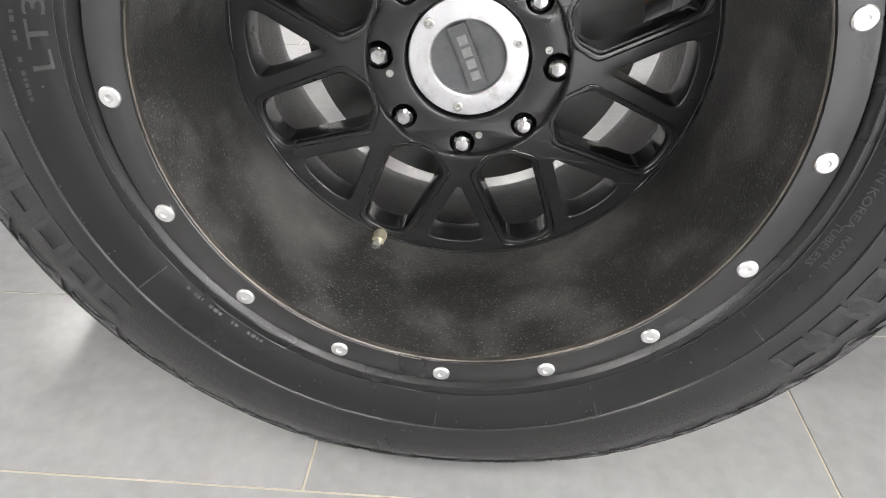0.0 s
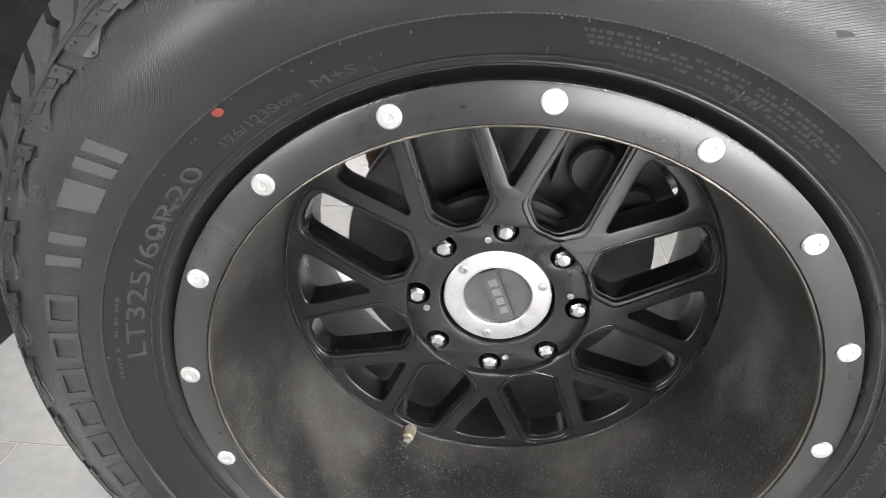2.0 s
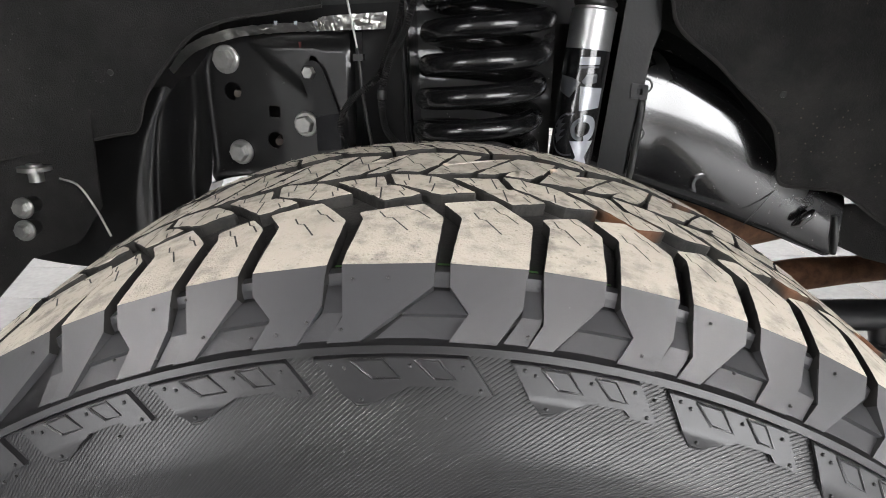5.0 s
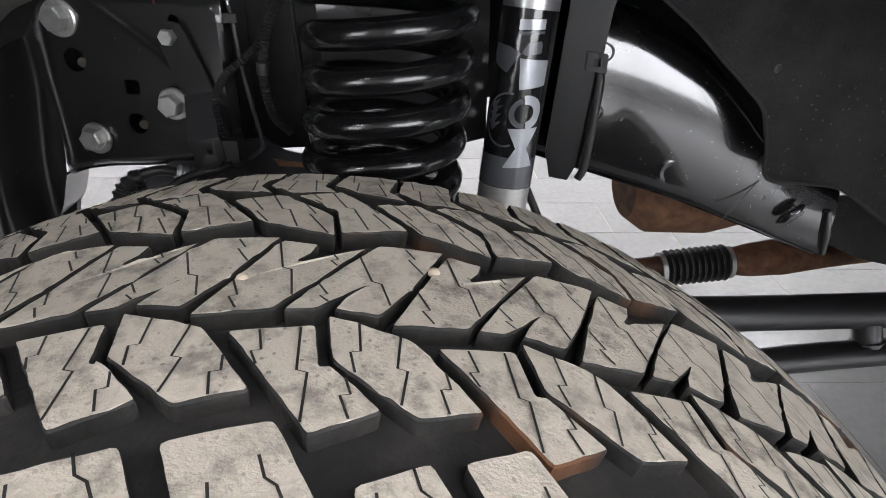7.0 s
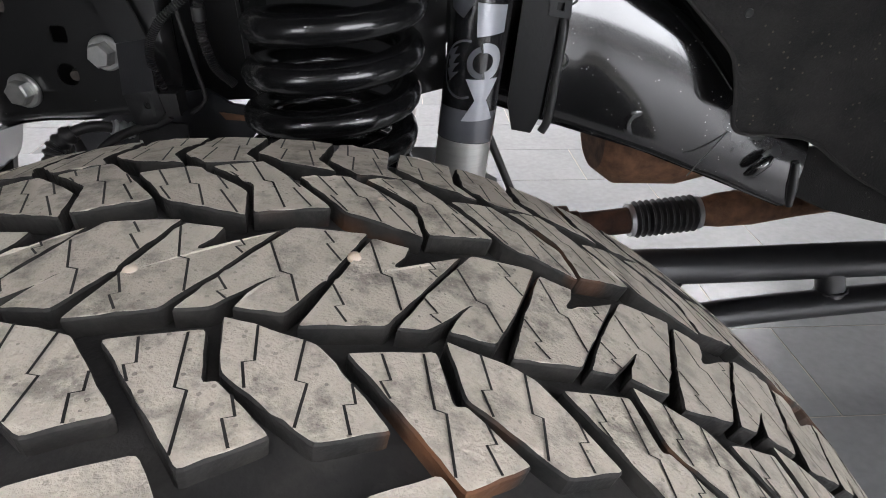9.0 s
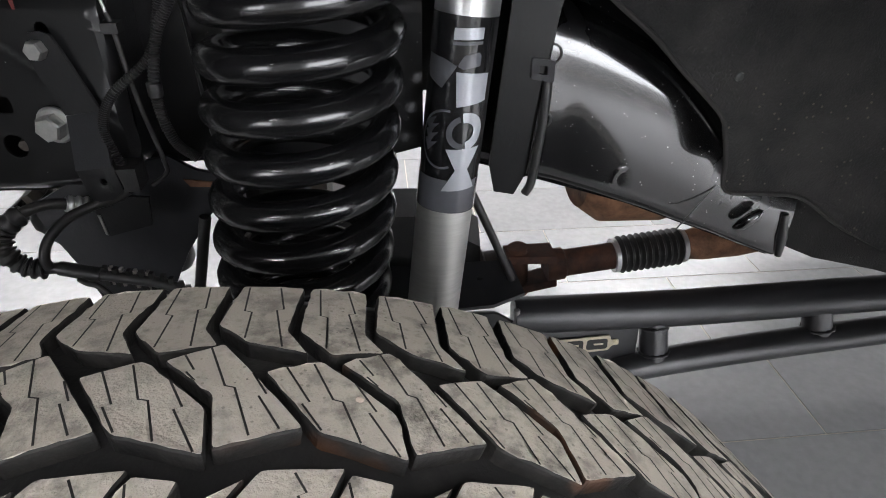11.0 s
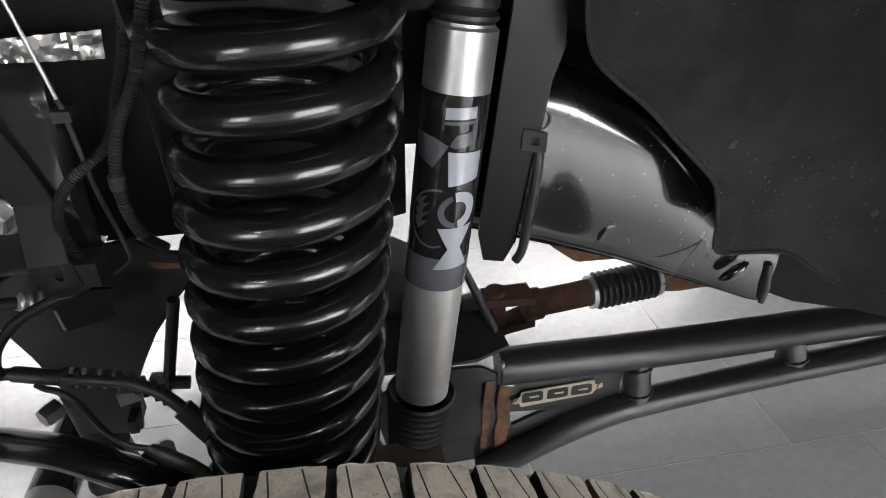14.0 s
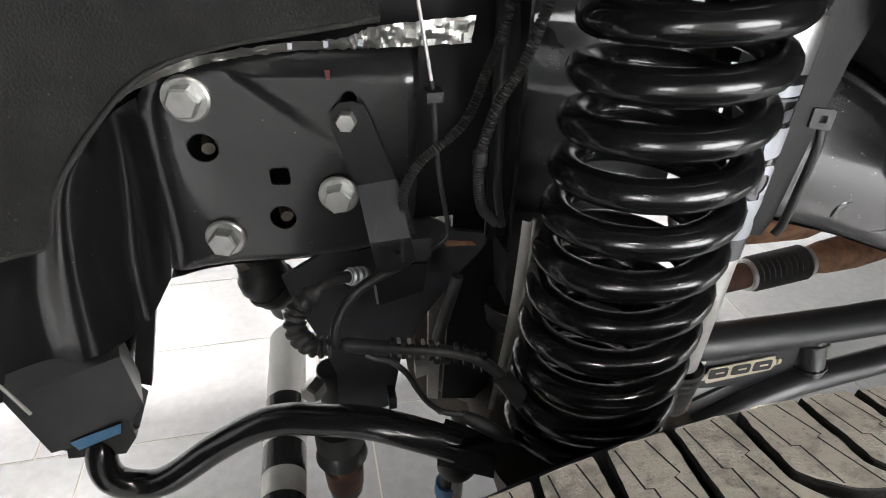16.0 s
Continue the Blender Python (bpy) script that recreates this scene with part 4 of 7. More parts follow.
def arc_text(text, size, start, r, spread=1.0):
    """Raised writing round the sidewall, reading clockwise from start degrees."""
    bm = lettering(text, size)
    for v in bm.verts:
        x, y, z = v.co
        rr = r + y
        v.co = on_wall(start - math.degrees(x * spread / r), rr, 0.0004 + max(0.0, z))
    part("size_marking" if "R20" in text else "raised_writing", bm, LETTER, tyre, "raised rubber writing", None)


arc_text("LT325/60R20", 0.0175, 172.6, 0.2905, 2.0)
arc_text("126/123S", 0.0105, 130.5, 0.2915, 1.25)
arc_text("10PR", 0.008, 121.3, 0.2915, 1.2)
arc_text("M+S", 0.0105, 115.6, 0.2925, 1.6)
arc_text("MADE IN KOREA", 0.0085, 4.0, 0.2950, 1.3)
arc_text("RADIAL", 0.0075, -13.0, 0.3000, 1.3)
arc_text("TUBELESS", 0.0075, -12.0, 0.2900, 1.3)
# small print that cannot be read: rows of short bars
random.seed(4)
for rr, d0, d1 in ((0.3085, 84.5, 79.0), (0.3040, 84.8, 74.0), (0.2995, 84.8, 72.0), (0.2950, 80.0, 62.0), (0.3060, 72.5, 53.0), (0.3015, 71.0, 52.0), (0.2970, 68.0, 51.0), (0.2925, 66.0, 54.0), (0.293, 150.0, 141.0), (0.2885, -147.0, -129.0), (0.3075, 176.0, 160.0)):
    bm = bmesh.new()
    d = d0
    step = -1 if d1 < d0 else 1
    while (d - d1) * step < 0:
        w = random.uniform(0.35, 0.9)
        if random.random() < 0.82:
            a = [bm.verts.new(on_wall(q, r, 0.0006)) for q, r in ((d, rr), (d, rr + 0.0024), (d + step * w, rr + 0.0024), (d + step * w, rr))]
            bm.faces.new(a)
        d += step * (w + 0.28)
    part("small_print", bm, LETTER, tyre, "rows of small raised print", None)
# vent spews and thin ribs across the lower sidewall
for d, r0, r1 in ((-63.7, 0.288, 0.317), (-33.2, 0.288, 0.317), (-152.0, 0.29, 0.317), (-93.5, 0.288, 0.316), (88.0, 0.288, 0.293), (66.0, 0.288, 0.292), (108.0, 0.288, 0.292), (124.0, 0.288, 0.292)):
    bm = relief([(d + 0.12, r0), (d + 0.12, r1), (d - 0.12, r1), (d - 0.12, r0)], 0.0009)
    part("mould_rib", bm, LETTER, tyre, "", None)
bm = bmesh.new()
for k in range(230):
    d, r = random.uniform(0, 360), random.choice([0.4115, 0.4285, 0.4145, 0.3105, 0.300, 0.3155, 0.386, 0.397, 0.411, 0.428])
    p = on_wall(d, r, 0.0003) if r < 0.405 else on_tyre(d, shoulder_s(r), -0.0003)
    lathe([(0, 0.0008), (0.0012, 0.0006), (0.0014, 0.0)], p, (0, -1, 0.2 * math.sin(radians(d))), 6, bm)
tagged(part("vent_spews", bm, LETTER, tyre), kind="stuff")
def ring_line(name, r, y, radius, mat, parent, label=""):
    pts = [place(360 * k / 180, r, y) for k in range(181)]
    return part(name, tube(pts, radius, 6, None, False), mat, parent, label, 60)


ring_line("mould_line", 0.3182, -0.1978, 0.0006, LETTER, tyre, "thin raised mould line")
ring_line("mould_line", 0.2862, -0.1856, 0.0008, WALL_HI, tyre)
ring_line("mould_line", 0.2795, -0.1842, 0.0009, WALL_HI, tyre)
bm = bmesh.new()
for k in range(620):
    q = 360 * k / 620
    c = place(q, 0.3180, -0.1986)
    lathe([(0, 0.0007), (0.0007, 0.0005), (0.0009, 0.0)], c, (0, -1, 0), 5, bm)
tagged(part("mould_dots", bm, LETTER, tyre, "fine row of raised dots"), kind="stuff")
# red factory dot and a scuff
bm = relief([(126.1 + 0.75 * math.cos(q), 0.3138 + 0.0032 * math.sin(q)) for q in [k * math.pi / 6 for k in range(12)]], 0.0004)
part("red_dot", bm, RED, tyre, "red painted balance dot", None)
bm = relief([(63.2, 0.352), (61.9, 0.3555), (61.4, 0.3545), (62.6, 0.3495)], 0.0003)
part("scuff_mark", bm, GROOVE, tyre, "dark scuff on the sidewall", None)

# ---- rim ----
RING_Y, LIP_R = -0.185, 0.242


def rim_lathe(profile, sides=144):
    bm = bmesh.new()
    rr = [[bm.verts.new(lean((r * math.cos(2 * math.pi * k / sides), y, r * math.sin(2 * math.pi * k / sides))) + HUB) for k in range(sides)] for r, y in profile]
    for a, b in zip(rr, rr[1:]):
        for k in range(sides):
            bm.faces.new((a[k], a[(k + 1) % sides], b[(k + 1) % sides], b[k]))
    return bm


ring = part("outer_ring", rim_lathe([(0.2425, -0.176), (0.2425, -0.1840), (0.2432, -0.1850), (0.2680, -0.1850), (0.2695, -0.1840), (0.2700, -0.176), (0.268, -0.165)]), SATIN, wheel, "satin black bolted-look outer lip ring", 35)
part("lip_edge", rim_lathe([(0.2405, -0.172), (0.2403, -0.1832), (0.2412, -0.1842), (0.2421, -0.1838), (0.2424, -0.174)]), WORN_LIP, wheel, "bare bright edge of the inner lip", 35)
part("flange", rim_lathe([(0.268, -0.160), (0.2705, -0.170), (0.2735, -0.174), (0.2745, -0.171), (0.272, -0.160)]), SATIN, wheel, "", 35)
part("barrel", rim_lathe([(0.2410, -0.182), (0.2400, -0.176), (0.2395, -0.150), (0.2375, -0.09), (0.2350, -0.04), (0.2325, -0.012), (0.2330, 0.01), (0.228, 0.06), (0.224, 0.12), (0.232, 0.155), (0.255, 0.160), (0.258, 0.158), (0.245, 0.15), (0.26, -0.15)]), BARREL, wheel, "dusty black inner barrel of the deep dish", 40)
for k in range(16):
    a = radians(131.37 + 22.5 * k)
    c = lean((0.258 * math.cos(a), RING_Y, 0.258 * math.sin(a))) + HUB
    bm = lathe([(0.0, 0.0082), (0.0012, 0.0082), (0.0024, 0.0070), (0.0026, 0.0030), (0.0018, 0.0022), (0.0016, 0.0)], c, (0, -1, 0), 24)
    rv = part("rivet", bm, ALU, ring, "machined silver rivet head", 30)


def face_y(r):
    """The face is a shallow cone: the hub end stands proud."""
    return -0.030 + 0.019 * min(1, max(0, (r - 0.10) / 0.125))


def polar_loop(pts, centre):
    """Points along and across an axis at centre degrees, as x, z."""
    a = radians(centre)
    ca, sa = math.cos(a), math.sin(a)
    return [(u * ca - v * sa, u * sa + v * ca) for u, v in pts]


FINGER = [(0.1000, -0.011), (0.1000, 0.011), (0.118, 0.0292), (0.196, 0.0262), (0.212, 0.0245), (0.2185, 0.012), (0.2195, 0.0), (0.2185, -0.012), (0.212, -0.0245), (0.196, -0.0262), (0.118, -0.0292)]
TRIANGLE = [(0.134, -0.0035), (0.134, 0.0035), (0.150, 0.0105), (0.196, 0.0325), (0.209, 0.0345), (0.215, 0.020), (0.2165, 0.0), (0.215, -0.020), (0.209, -0.0345), (0.196, -0.0325), (0.150, -0.0105)]
LUG0 = 132.51
loops = [[(0.2325 * math.cos(2 * math.pi * k / 128), 0.2325 * math.sin(2 * math.pi * k / 128)) for k in range(128)]]
loops.append([(0.0975 * math.cos(2 * math.pi * k / 96), 0.0975 * math.sin(2 * math.pi * k / 96)) for k in range(96)])
for k in range(8):
    loops.append(rounded(polar_loop([(u + (0.0045 if u > 0.16 else -0.002), v * 1.15) for u, v in FINGER], LUG0 - 22.5 - 45 * k), 0.0070, 4))
    loops.append(rounded(polar_loop(TRIANGLE, LUG0 - 45 * k), 0.007, 4))
bm = filled(loops, 0.0175, 0.0022, 2)
bmesh.ops.subdivide_edges(bm, edges=[e for e in bm.edges if e.calc_length() > 0.03], cuts=2)
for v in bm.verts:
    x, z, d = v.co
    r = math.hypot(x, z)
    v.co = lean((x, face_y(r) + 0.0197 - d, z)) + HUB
spokes = part("spoke_face", bm, SATIN, wheel, "satin black split-spoke wheel face", 16)
# stepped ledge inside each long window
for k in range(8):
    c = LUG0 - 22.5 - 45 * k
    outer = rounded(polar_loop([(u + (0.0050 if u > 0.16 else -0.0025), v * 1.16) for u, v in FINGER], c), 0.0070, 4)
    inner = rounded(polar_loop([(u + (0.0002 if u > 0.16 else 0.0012), v * 0.99) for u, v in FINGER], c), 0.006, 4)
    bm = bmesh.new()
    A = []
    for (x, z), (x2, z2) in zip(outer, inner):
        r, r2 = math.hypot(x, z), math.hypot(x2, z2)
        xm, zm = 0.12 * x + 0.88 * x2, 0.12 * z + 0.88 * z2
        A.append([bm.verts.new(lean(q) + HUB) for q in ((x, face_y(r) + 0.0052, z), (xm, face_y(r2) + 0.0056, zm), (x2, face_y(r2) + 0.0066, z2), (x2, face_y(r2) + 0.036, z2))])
    n = len(A)
    for i in range(n):
        for q in range(3):
            bm.faces.new((A[i][q], A[(i + 1) % n][q], A[(i + 1) % n][q + 1], A[i][q + 1]))
    part("window_ledge", bm, SPRINGB, spokes, "", 30)
    lip = rounded(polar_loop([(u + (0.0072 if u > 0.16 else -0.0047), v * 1.235) for u, v in FINGER], c), 0.0070, 4)
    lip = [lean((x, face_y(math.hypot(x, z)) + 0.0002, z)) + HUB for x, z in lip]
    part("window_lip", tube(lip + [lip[0]], 0.0011, 6, None, False), SPRINGB, spokes, "", 60)
ring_line("rim_step", 0.2345, -0.0150, 0.0011, SPRINGB, wheel)
ring_line("rim_step", 0.2285, -0.0118, 0.0009, SPRINGB, wheel)
# face rim, hub pad, lugs, cap
part("face_rim", rim_lathe([(0.2395, -0.020), (0.2375, -0.0195), (0.2345, -0.0145), (0.2320, -0.0115), (0.2315, -0.004), (0.236, 0.0)]), SATIN, wheel, "", 30)
pad_loops = [[(0.0985 * math.cos(2 * math.pi * k / 96), 0.0985 * math.sin(2 * math.pi * k / 96)) for k in range(96)], [(0.062 * math.cos(2 * math.pi * k / 64), 0.062 * math.sin(2 * math.pi * k / 64)) for k in range(64)]]
for k in range(8):
    a = radians(LUG0 - 45 * k)
    pad_loops.append([(0.085 * math.cos(a) + 0.0140 * math.cos(q * math.pi / 12), 0.085 * math.sin(a) + 0.0140 * math.sin(q * math.pi / 12)) for q in range(24)])
bm = filled(pad_loops, 0.012, 0.0012, 1)
for v in bm.verts:
    x, z, d = v.co
    v.co = Vector((x, -0.0195 + 0.0132 - d, z)) + HUB
part("hub_pad", bm, SATIN, wheel, "satin black hub pad with lug holes", 30)
part("hub_step", rim_lathe([(0.1000, -0.0190), (0.0998, -0.0268), (0.0990, -0.0284), (0.0978, -0.0278), (0.0965, -0.0195)], 96), SATIN, wheel, "", 30)
part("hub_back", rim_lathe([(0.0, 0.014), (0.11, 0.014), (0.11, 0.03), (0.0, 0.03)], 64), PLASTIC, wheel, "", 30)
for k in range(8):
    a = radians(LUG0 - 45 * k)
    c = Vector((0.085 * math.cos(a), 0.008, 0.085 * math.sin(a))) + HUB
    bm = bmesh.new()
    w = Vector((0, -1, 0))
    sec = []
    for h, rr in ((0.0, 0.0104), (0.0265, 0.0102), (0.0310, 0.0092), (0.0332, 0.0066), (0.0340, 0.0)):
        sec.append((h, rr))
    lathe(sec, c, w, 6 * 4, bm)
    for v in bm.verts:
        d = v.co - c
        q = math.atan2(d.z, d.x)
        rr = math.hypot(d.x, d.z)
        s = 1 - 0.07 * (0.5 + 0.5 * math.cos(6 * q))
        v.co = c + Vector((d.x * s, d.y, d.z * s))
    part("lug_nut", bm, CHROME, wheel, "chromed closed-end lug nut with a trace of rust", 25)
for k in range(4):
    a = radians(LUG0 - 22.5 - 10 - 90 * k)
    part("pad_screw", lathe([(0, 0.0036), (0.0015, 0.0036), (0.0015, 0.002), (0.0, 0.0015), (0.0, 0)], Vector((0.076 * math.cos(a), -0.0207, 0.076 * math.sin(a))) + HUB, (0, -1, 0), 16), ZINC, wheel)
cap = part("centre_cap", lathe([(-0.01, 0.058), (0.0015, 0.058), (0.0035, 0.0572), (0.0042, 0.0555), (0.0042, 0.0375), (0.0030, 0.0362), (-0.004, 0.0362)], Vector((0, -0.0085, 0)) + HUB, (0, -1, 0), 72), CAPALU, wheel, "brushed silver locking-hub cover ring, scratched", 30)
part("dial", lathe([(-0.004, 0.0362), (-0.002, 0.0360), (-0.0022, 0.033), (-0.003, 0.0), ], Vector((0, -0.0085, 0)) + HUB, (0, -1, 0), 48), CAPDARK, cap, "grey dial", 30)
ang = radians(112)
along, across = Vector((math.cos(ang), 0, math.sin(ang))), Vector((-math.sin(ang), 0, math.cos(ang)))
c0 = HUB + Vector((0, -0.0062, 0))
bm = slab([c0 + along * u + across * v for u, v in rounded([(0.033, 0.009), (0.033, -0.009), (-0.033, -0.009), (-0.033, 0.009)], 0.002, 3)], (0, -0.0052, 0))
part("dial_grip", chamfer(bm, 0.0008, 1), CAPDARK, cap, "raised grip bar of the dial", 30)
c1 = c0 + Vector((0, -0.0053, 0))
for u in (0.018, 0.006, -0.006, -0.018):
    bm = slab([c1 + along * (u + a) + across * (b - 0.001) for a, b in ((0.0046, 0.0045), (0.0046, -0.0045), (-0.0046, -0.0045), (-0.0046, 0.0045))], (0, -0.0006, 0))
    part("dial_mark", bm, MARK, cap, "plain light mark on the grip", 30)
for px, pz in ((-0.038, 0.033), (0.047, 0.017), (-0.010, -0.053)):
    s = 0.0495 / math.hypot(px, pz)
    part("cap_screw", lathe([(-0.001, 0.0052), (0.0012, 0.005), (0.0016, 0.0042), (0.0016, 0.0024), (0.0002, 0.002), (0.0, 0.0)], Vector((px * s, -0.0128, pz * s)) + HUB, (0, -1, 0), 18), ZINC, cap, "", 30)
bm = tube([HUB + Vector((-0.097, -0.010, -0.211)), HUB + Vector((-0.0975, -0.018, -0.2112)), HUB + Vector((-0.098, -0.026, -0.2108))], [0.0085, 0.0078, 0.0070], 14)
valve = part("valve_stem", bm, BRASS, wheel, "tarnished brass valve stem", 30)
part("valve_cap", cyl(HUB + Vector((-0.098, -0.026, -0.2108)), HUB + Vector((-0.0985, -0.032, -0.2105)), 0.0044, 12), ZINC, valve)
# pebbles caught in the tread
for d, s, sz in ((79.4, 0.016, 0.0030), (89.1, 0.0, 0.0028), (78.3, 0.066, 0.0020)):
    bm = bmesh.new()
    bmesh.ops.create_icosphere(bm, subdivisions=2, radius=sz)
    for v in bm.verts:
        v.co *= 1 + 0.25 * noise.noise(v.co * 400)
        v.co.z *= 0.7
    p = on_tyre(d, s, 0.0006)
    bmesh.ops.translate(bm, verts=bm.verts, vec=p)
    tagged(part("pebble", bm, PEBBLE, None, "", 60), "small pale pebble wedged in the tyre tread", "stone", "pebbles in the tread")

# ---- brake behind the wheel ----
brake = thing("brake_disc", (0, 0.07, 0.43), "worn steel brake disc behind the wheel spokes", "brake disc")
part("rotor", lathe([(0.0, 0.08), (0.0, 0.178), (0.006, 0.180), (0.034, 0.180), (0.040, 0.178), (0.040, 0.08)], HUB + Vector((0, 0.07, 0)), (0, 1, 0), 72, closed=True), ROTOR, brake, "", 30)
part("hat", lathe([(-0.03, 0.0), (-0.03, 0.088), (-0.025, 0.092), (0.03, 0.092), (0.03, 0.0)], HUB + Vector((0, 0.07, 0)), (0, 1, 0), 48), CASTING, brake, "", 30)
cal = thing("brake_caliper", (-0.14, 0.09, 0.47), "dirty cast brake caliper clasping the disc", "brake caliper")
bm = bmesh.new()
pts = [(0.205 * math.cos(radians(q)), 0.205 * math.sin(radians(q))) for q in range(20, 71, 10)] + [(0.12 * math.cos(radians(q)), 0.12 * math.sin(radians(q))) for q in range(66, 23, -12)]
slab([HUB + Vector((x, 0.045, z)) for x, z in pts], (0, 0.09, 0), bm)
part("caliper_body", chamfer(bm, 0.006), HOSE, cal)
for q in (34, 56):
    part("piston_boss", cyl(HUB + Vector((0.16 * math.cos(radians(q)), 0.028, 0.16 * math.sin(radians(q)))), HUB + Vector((0.16 * math.cos(radians(q)), 0.05, 0.16 * math.sin(radians(q)))), 0.026, 20, None, 0.003), HOSE, cal)

# pivots for the groups under the arch
HIGH = ((0.0100, -0.4443, 0.9227), (0.0099, -0.4421, 0.9314), (-1.192, 0.080, 0.061))
MID = ((0.1102, -0.2007, 1.0000), (0.1014, -0.1801, 0.9923), (0.265, -0.232, -0.909))
FRONT = ((-0.0825, -0.0492, 1.1133), (-0.0929, -0.0219, 1.1048), (1.323, 0.113, -0.188))

# ---- coil spring ----
seat()


def axis_at(z):
    return Vector((0.015 + 0.035 * (z - 0.56) / 0.431, 0.390 + 0.010 * (z - 0.56) / 0.431, z))


spring = thing("coil_spring", axis_at(0.57), "glossy black steel coil spring above the axle", "coil spring")
pts = []
z_low, z_high, PITCH_Z = 0.572, 1.075, 0.0397
n = int((z_high - z_low) / PITCH_Z * 30)
for i in range(n + 1):
    z = z_low + (z_high - z_low) * i / n
    q = 2 * math.pi * (z - 0.8865) / PITCH_Z - math.pi / 2
    r = 0.0700 - 0.006 * max(0, 1 - (z - z_low) / 0.05)
    c = axis_at(z)
    pts.append(c + Vector((r * math.cos(q), r * math.sin(q), 0)))
part("coil", tube(pts, 0.0136, 16), SPRINGB, spring, "", 60)
part("lower_seat", lathe([(0.0, 0.0), (0.0, 0.092), (0.010, 0.095), (0.016, 0.082), (0.016, 0.0)], axis_at(0.545), (0, 0, 1), 40), CASTING, spring)
seat(MID, 1.088)

# ---- shock absorber ----
def shock_at(z):
    t = (z - 0.65) / 0.30
    return Vector((0.1484 + 0.0305 * t, 0.3692 + 0.0181 * t, z))


shock = thing("shock_absorber", shock_at(0.55), "aluminium shock absorber with a black and silver printed sleeve", "shock absorber")
up = (shock_at(1.0) - shock_at(0.6)).normalized()
SR = 0.0268


def shock_lathe(spec, sides=48):
    return lathe([((z - 0.6) / up.z, r) for z, r in spec], shock_at(0.6), up, sides)


part("lower_body", shock_lathe([(0.640, 0.0), (0.640, SR - 0.002), (0.642, SR), (0.776, SR), (0.776, 0.0)]), SHOCKALU, shock, "bare brushed aluminium body", 30)
sleeve = part("sleeve", shock_lathe([(0.775, SR - 0.001), (0.775, SR + 0.0006), (0.945, SR + 0.0006), (0.945, SR - 0.001)]), LABEL, shock, "glossy black printed sleeve", 30)
part("grey_band", shock_lathe([(0.7755, SR + 0.0009), (0.807, SR + 0.0009)]), LABELGREY, sleeve, "dark grey printed band", 30)
part("upper_body", shock_lathe([(0.9445, SR - 0.0005), (0.9445, SR + 0.0003), (0.990, SR + 0.0003), (0.992, SR - 0.003), (0.994, SR - 0.003), (0.994, 0.0)]), ALU, shock, "polished silver collar", 30)
part("seal_cap", shock_lathe([(0.994, 0.0), (0.994, SR - 0.004), (0.997, SR - 0.001), (1.000, SR - 0.001), (1.003, SR - 0.0045), (1.006, SR - 0.002), (1.018, SR - 0.002), (1.024, SR - 0.008), (1.027, 0.010), (1.06, 0.010), (1.06, 0.0)]), PLASTIC, shock, "black rubber top cap", 30)
boot = [(0.643, 0.0)]
for k in range(11):
    z = 0.640 - k * 0.0082
    boot += [(z, SR + 0.0065 - 0.0007 * k), (z - 0.003, SR + 0.0085 - 0.0007 * k), (z - 0.0062, SR - 0.0005 - 0.0007 * k)]
part("dust_boot", shock_lathe(boot[1:] + [(0.54, 0.012)]), HOSE, shock, "black ribbed rubber dust boot", 50)


def on_sleeve(u, z, lift=0.0012):
    """A place on the sleeve: u metres round it from the side that faces the viewer."""
    a = radians(SLEEVE_TURN) + u / SR
    c = shock_at(z)
    return c + (SR + lift) * Vector((math.sin(a), -math.cos(a), 0))


def decal(poly, mat, lift=0.0012, name="printed_shape"):
    """A flat printed shape laid round the sleeve: (u, z) outline, cut into thin columns."""
    bm = bmesh.new()
    us = [p[0] for p in poly]
    steps = max(1, int((max(us) - min(us)) / 0.003))
    vs = [bm.verts.new((u, z, 0)) for u, z in poly]
    bm.faces.new(vs)
    for k in range(1, steps):
        u = min(us) + (max(us) - min(us)) * k / steps
        bmesh.ops.bisect_plane(bm, geom=bm.verts[:] + bm.edges[:] + bm.faces[:], plane_co=(u, 0, 0), plane_no=(1, 0, 0))
    for v in bm.verts:
        v.co = on_sleeve(v.co.x, v.co.y, lift)
    return part(name, bm, mat, sleeve, "", 60)


def band(inner, outer, cu, cz, a0, a1, mat, lift=0.0014, squash=1.0):
    st = [a0 + (a1 - a0) * k / 20 for k in range(21)]
    poly = [(cu + outer * math.cos(radians(q)), cz + squash * outer * math.sin(radians(q))) for q in st] + [(cu + inner * math.cos(radians(q)), cz + squash * inner * math.sin(radians(q))) for q in st[::-1]]
    half = len(st) // 2
    decal(poly[:half + 1] + poly[-half - 1:], mat, lift)
    decal(poly[half:len(st)] + poly[len(st):-half], mat, lift)


# print on the sleeve: plain shapes only
decal([(0.000, 0.938), (0.024, 0.938), (0.024, 0.929), (0.000, 0.929)], LABELWHITE)
decal([(0.000, 0.9275), (0.024, 0.9275), (0.024, 0.925), (0.000, 0.925)], LABELGREY)
decal([(-0.030, 0.917), (-0.006, 0.914), (0.010, 0.906), (0.024, 0.908), (0.024, 0.916), (0.022, 0.919), (0.010, 0.917), (0.002, 0.903), (-0.006, 0.890), (-0.022, 0.897)], LABELGREY)
decal([(0.005, 0.904), (0.034, 0.901), (0.034, 0.878), (0.008, 0.875)], LABELWHITE, 0.0015)
band(0.0085, 0.0170, 0.017, 0.853, -80, 100, LABELWHITE, 0.0015, 1.0)
band(0.0100, 0.0150, 0.017, 0.853, 110, 270, LABELGREY, 0.0015, 1.0)
band(0.0205, 0.0222, 0.000, 0.846, 80, 290, LABELGREY, 0.0013, 1.2)
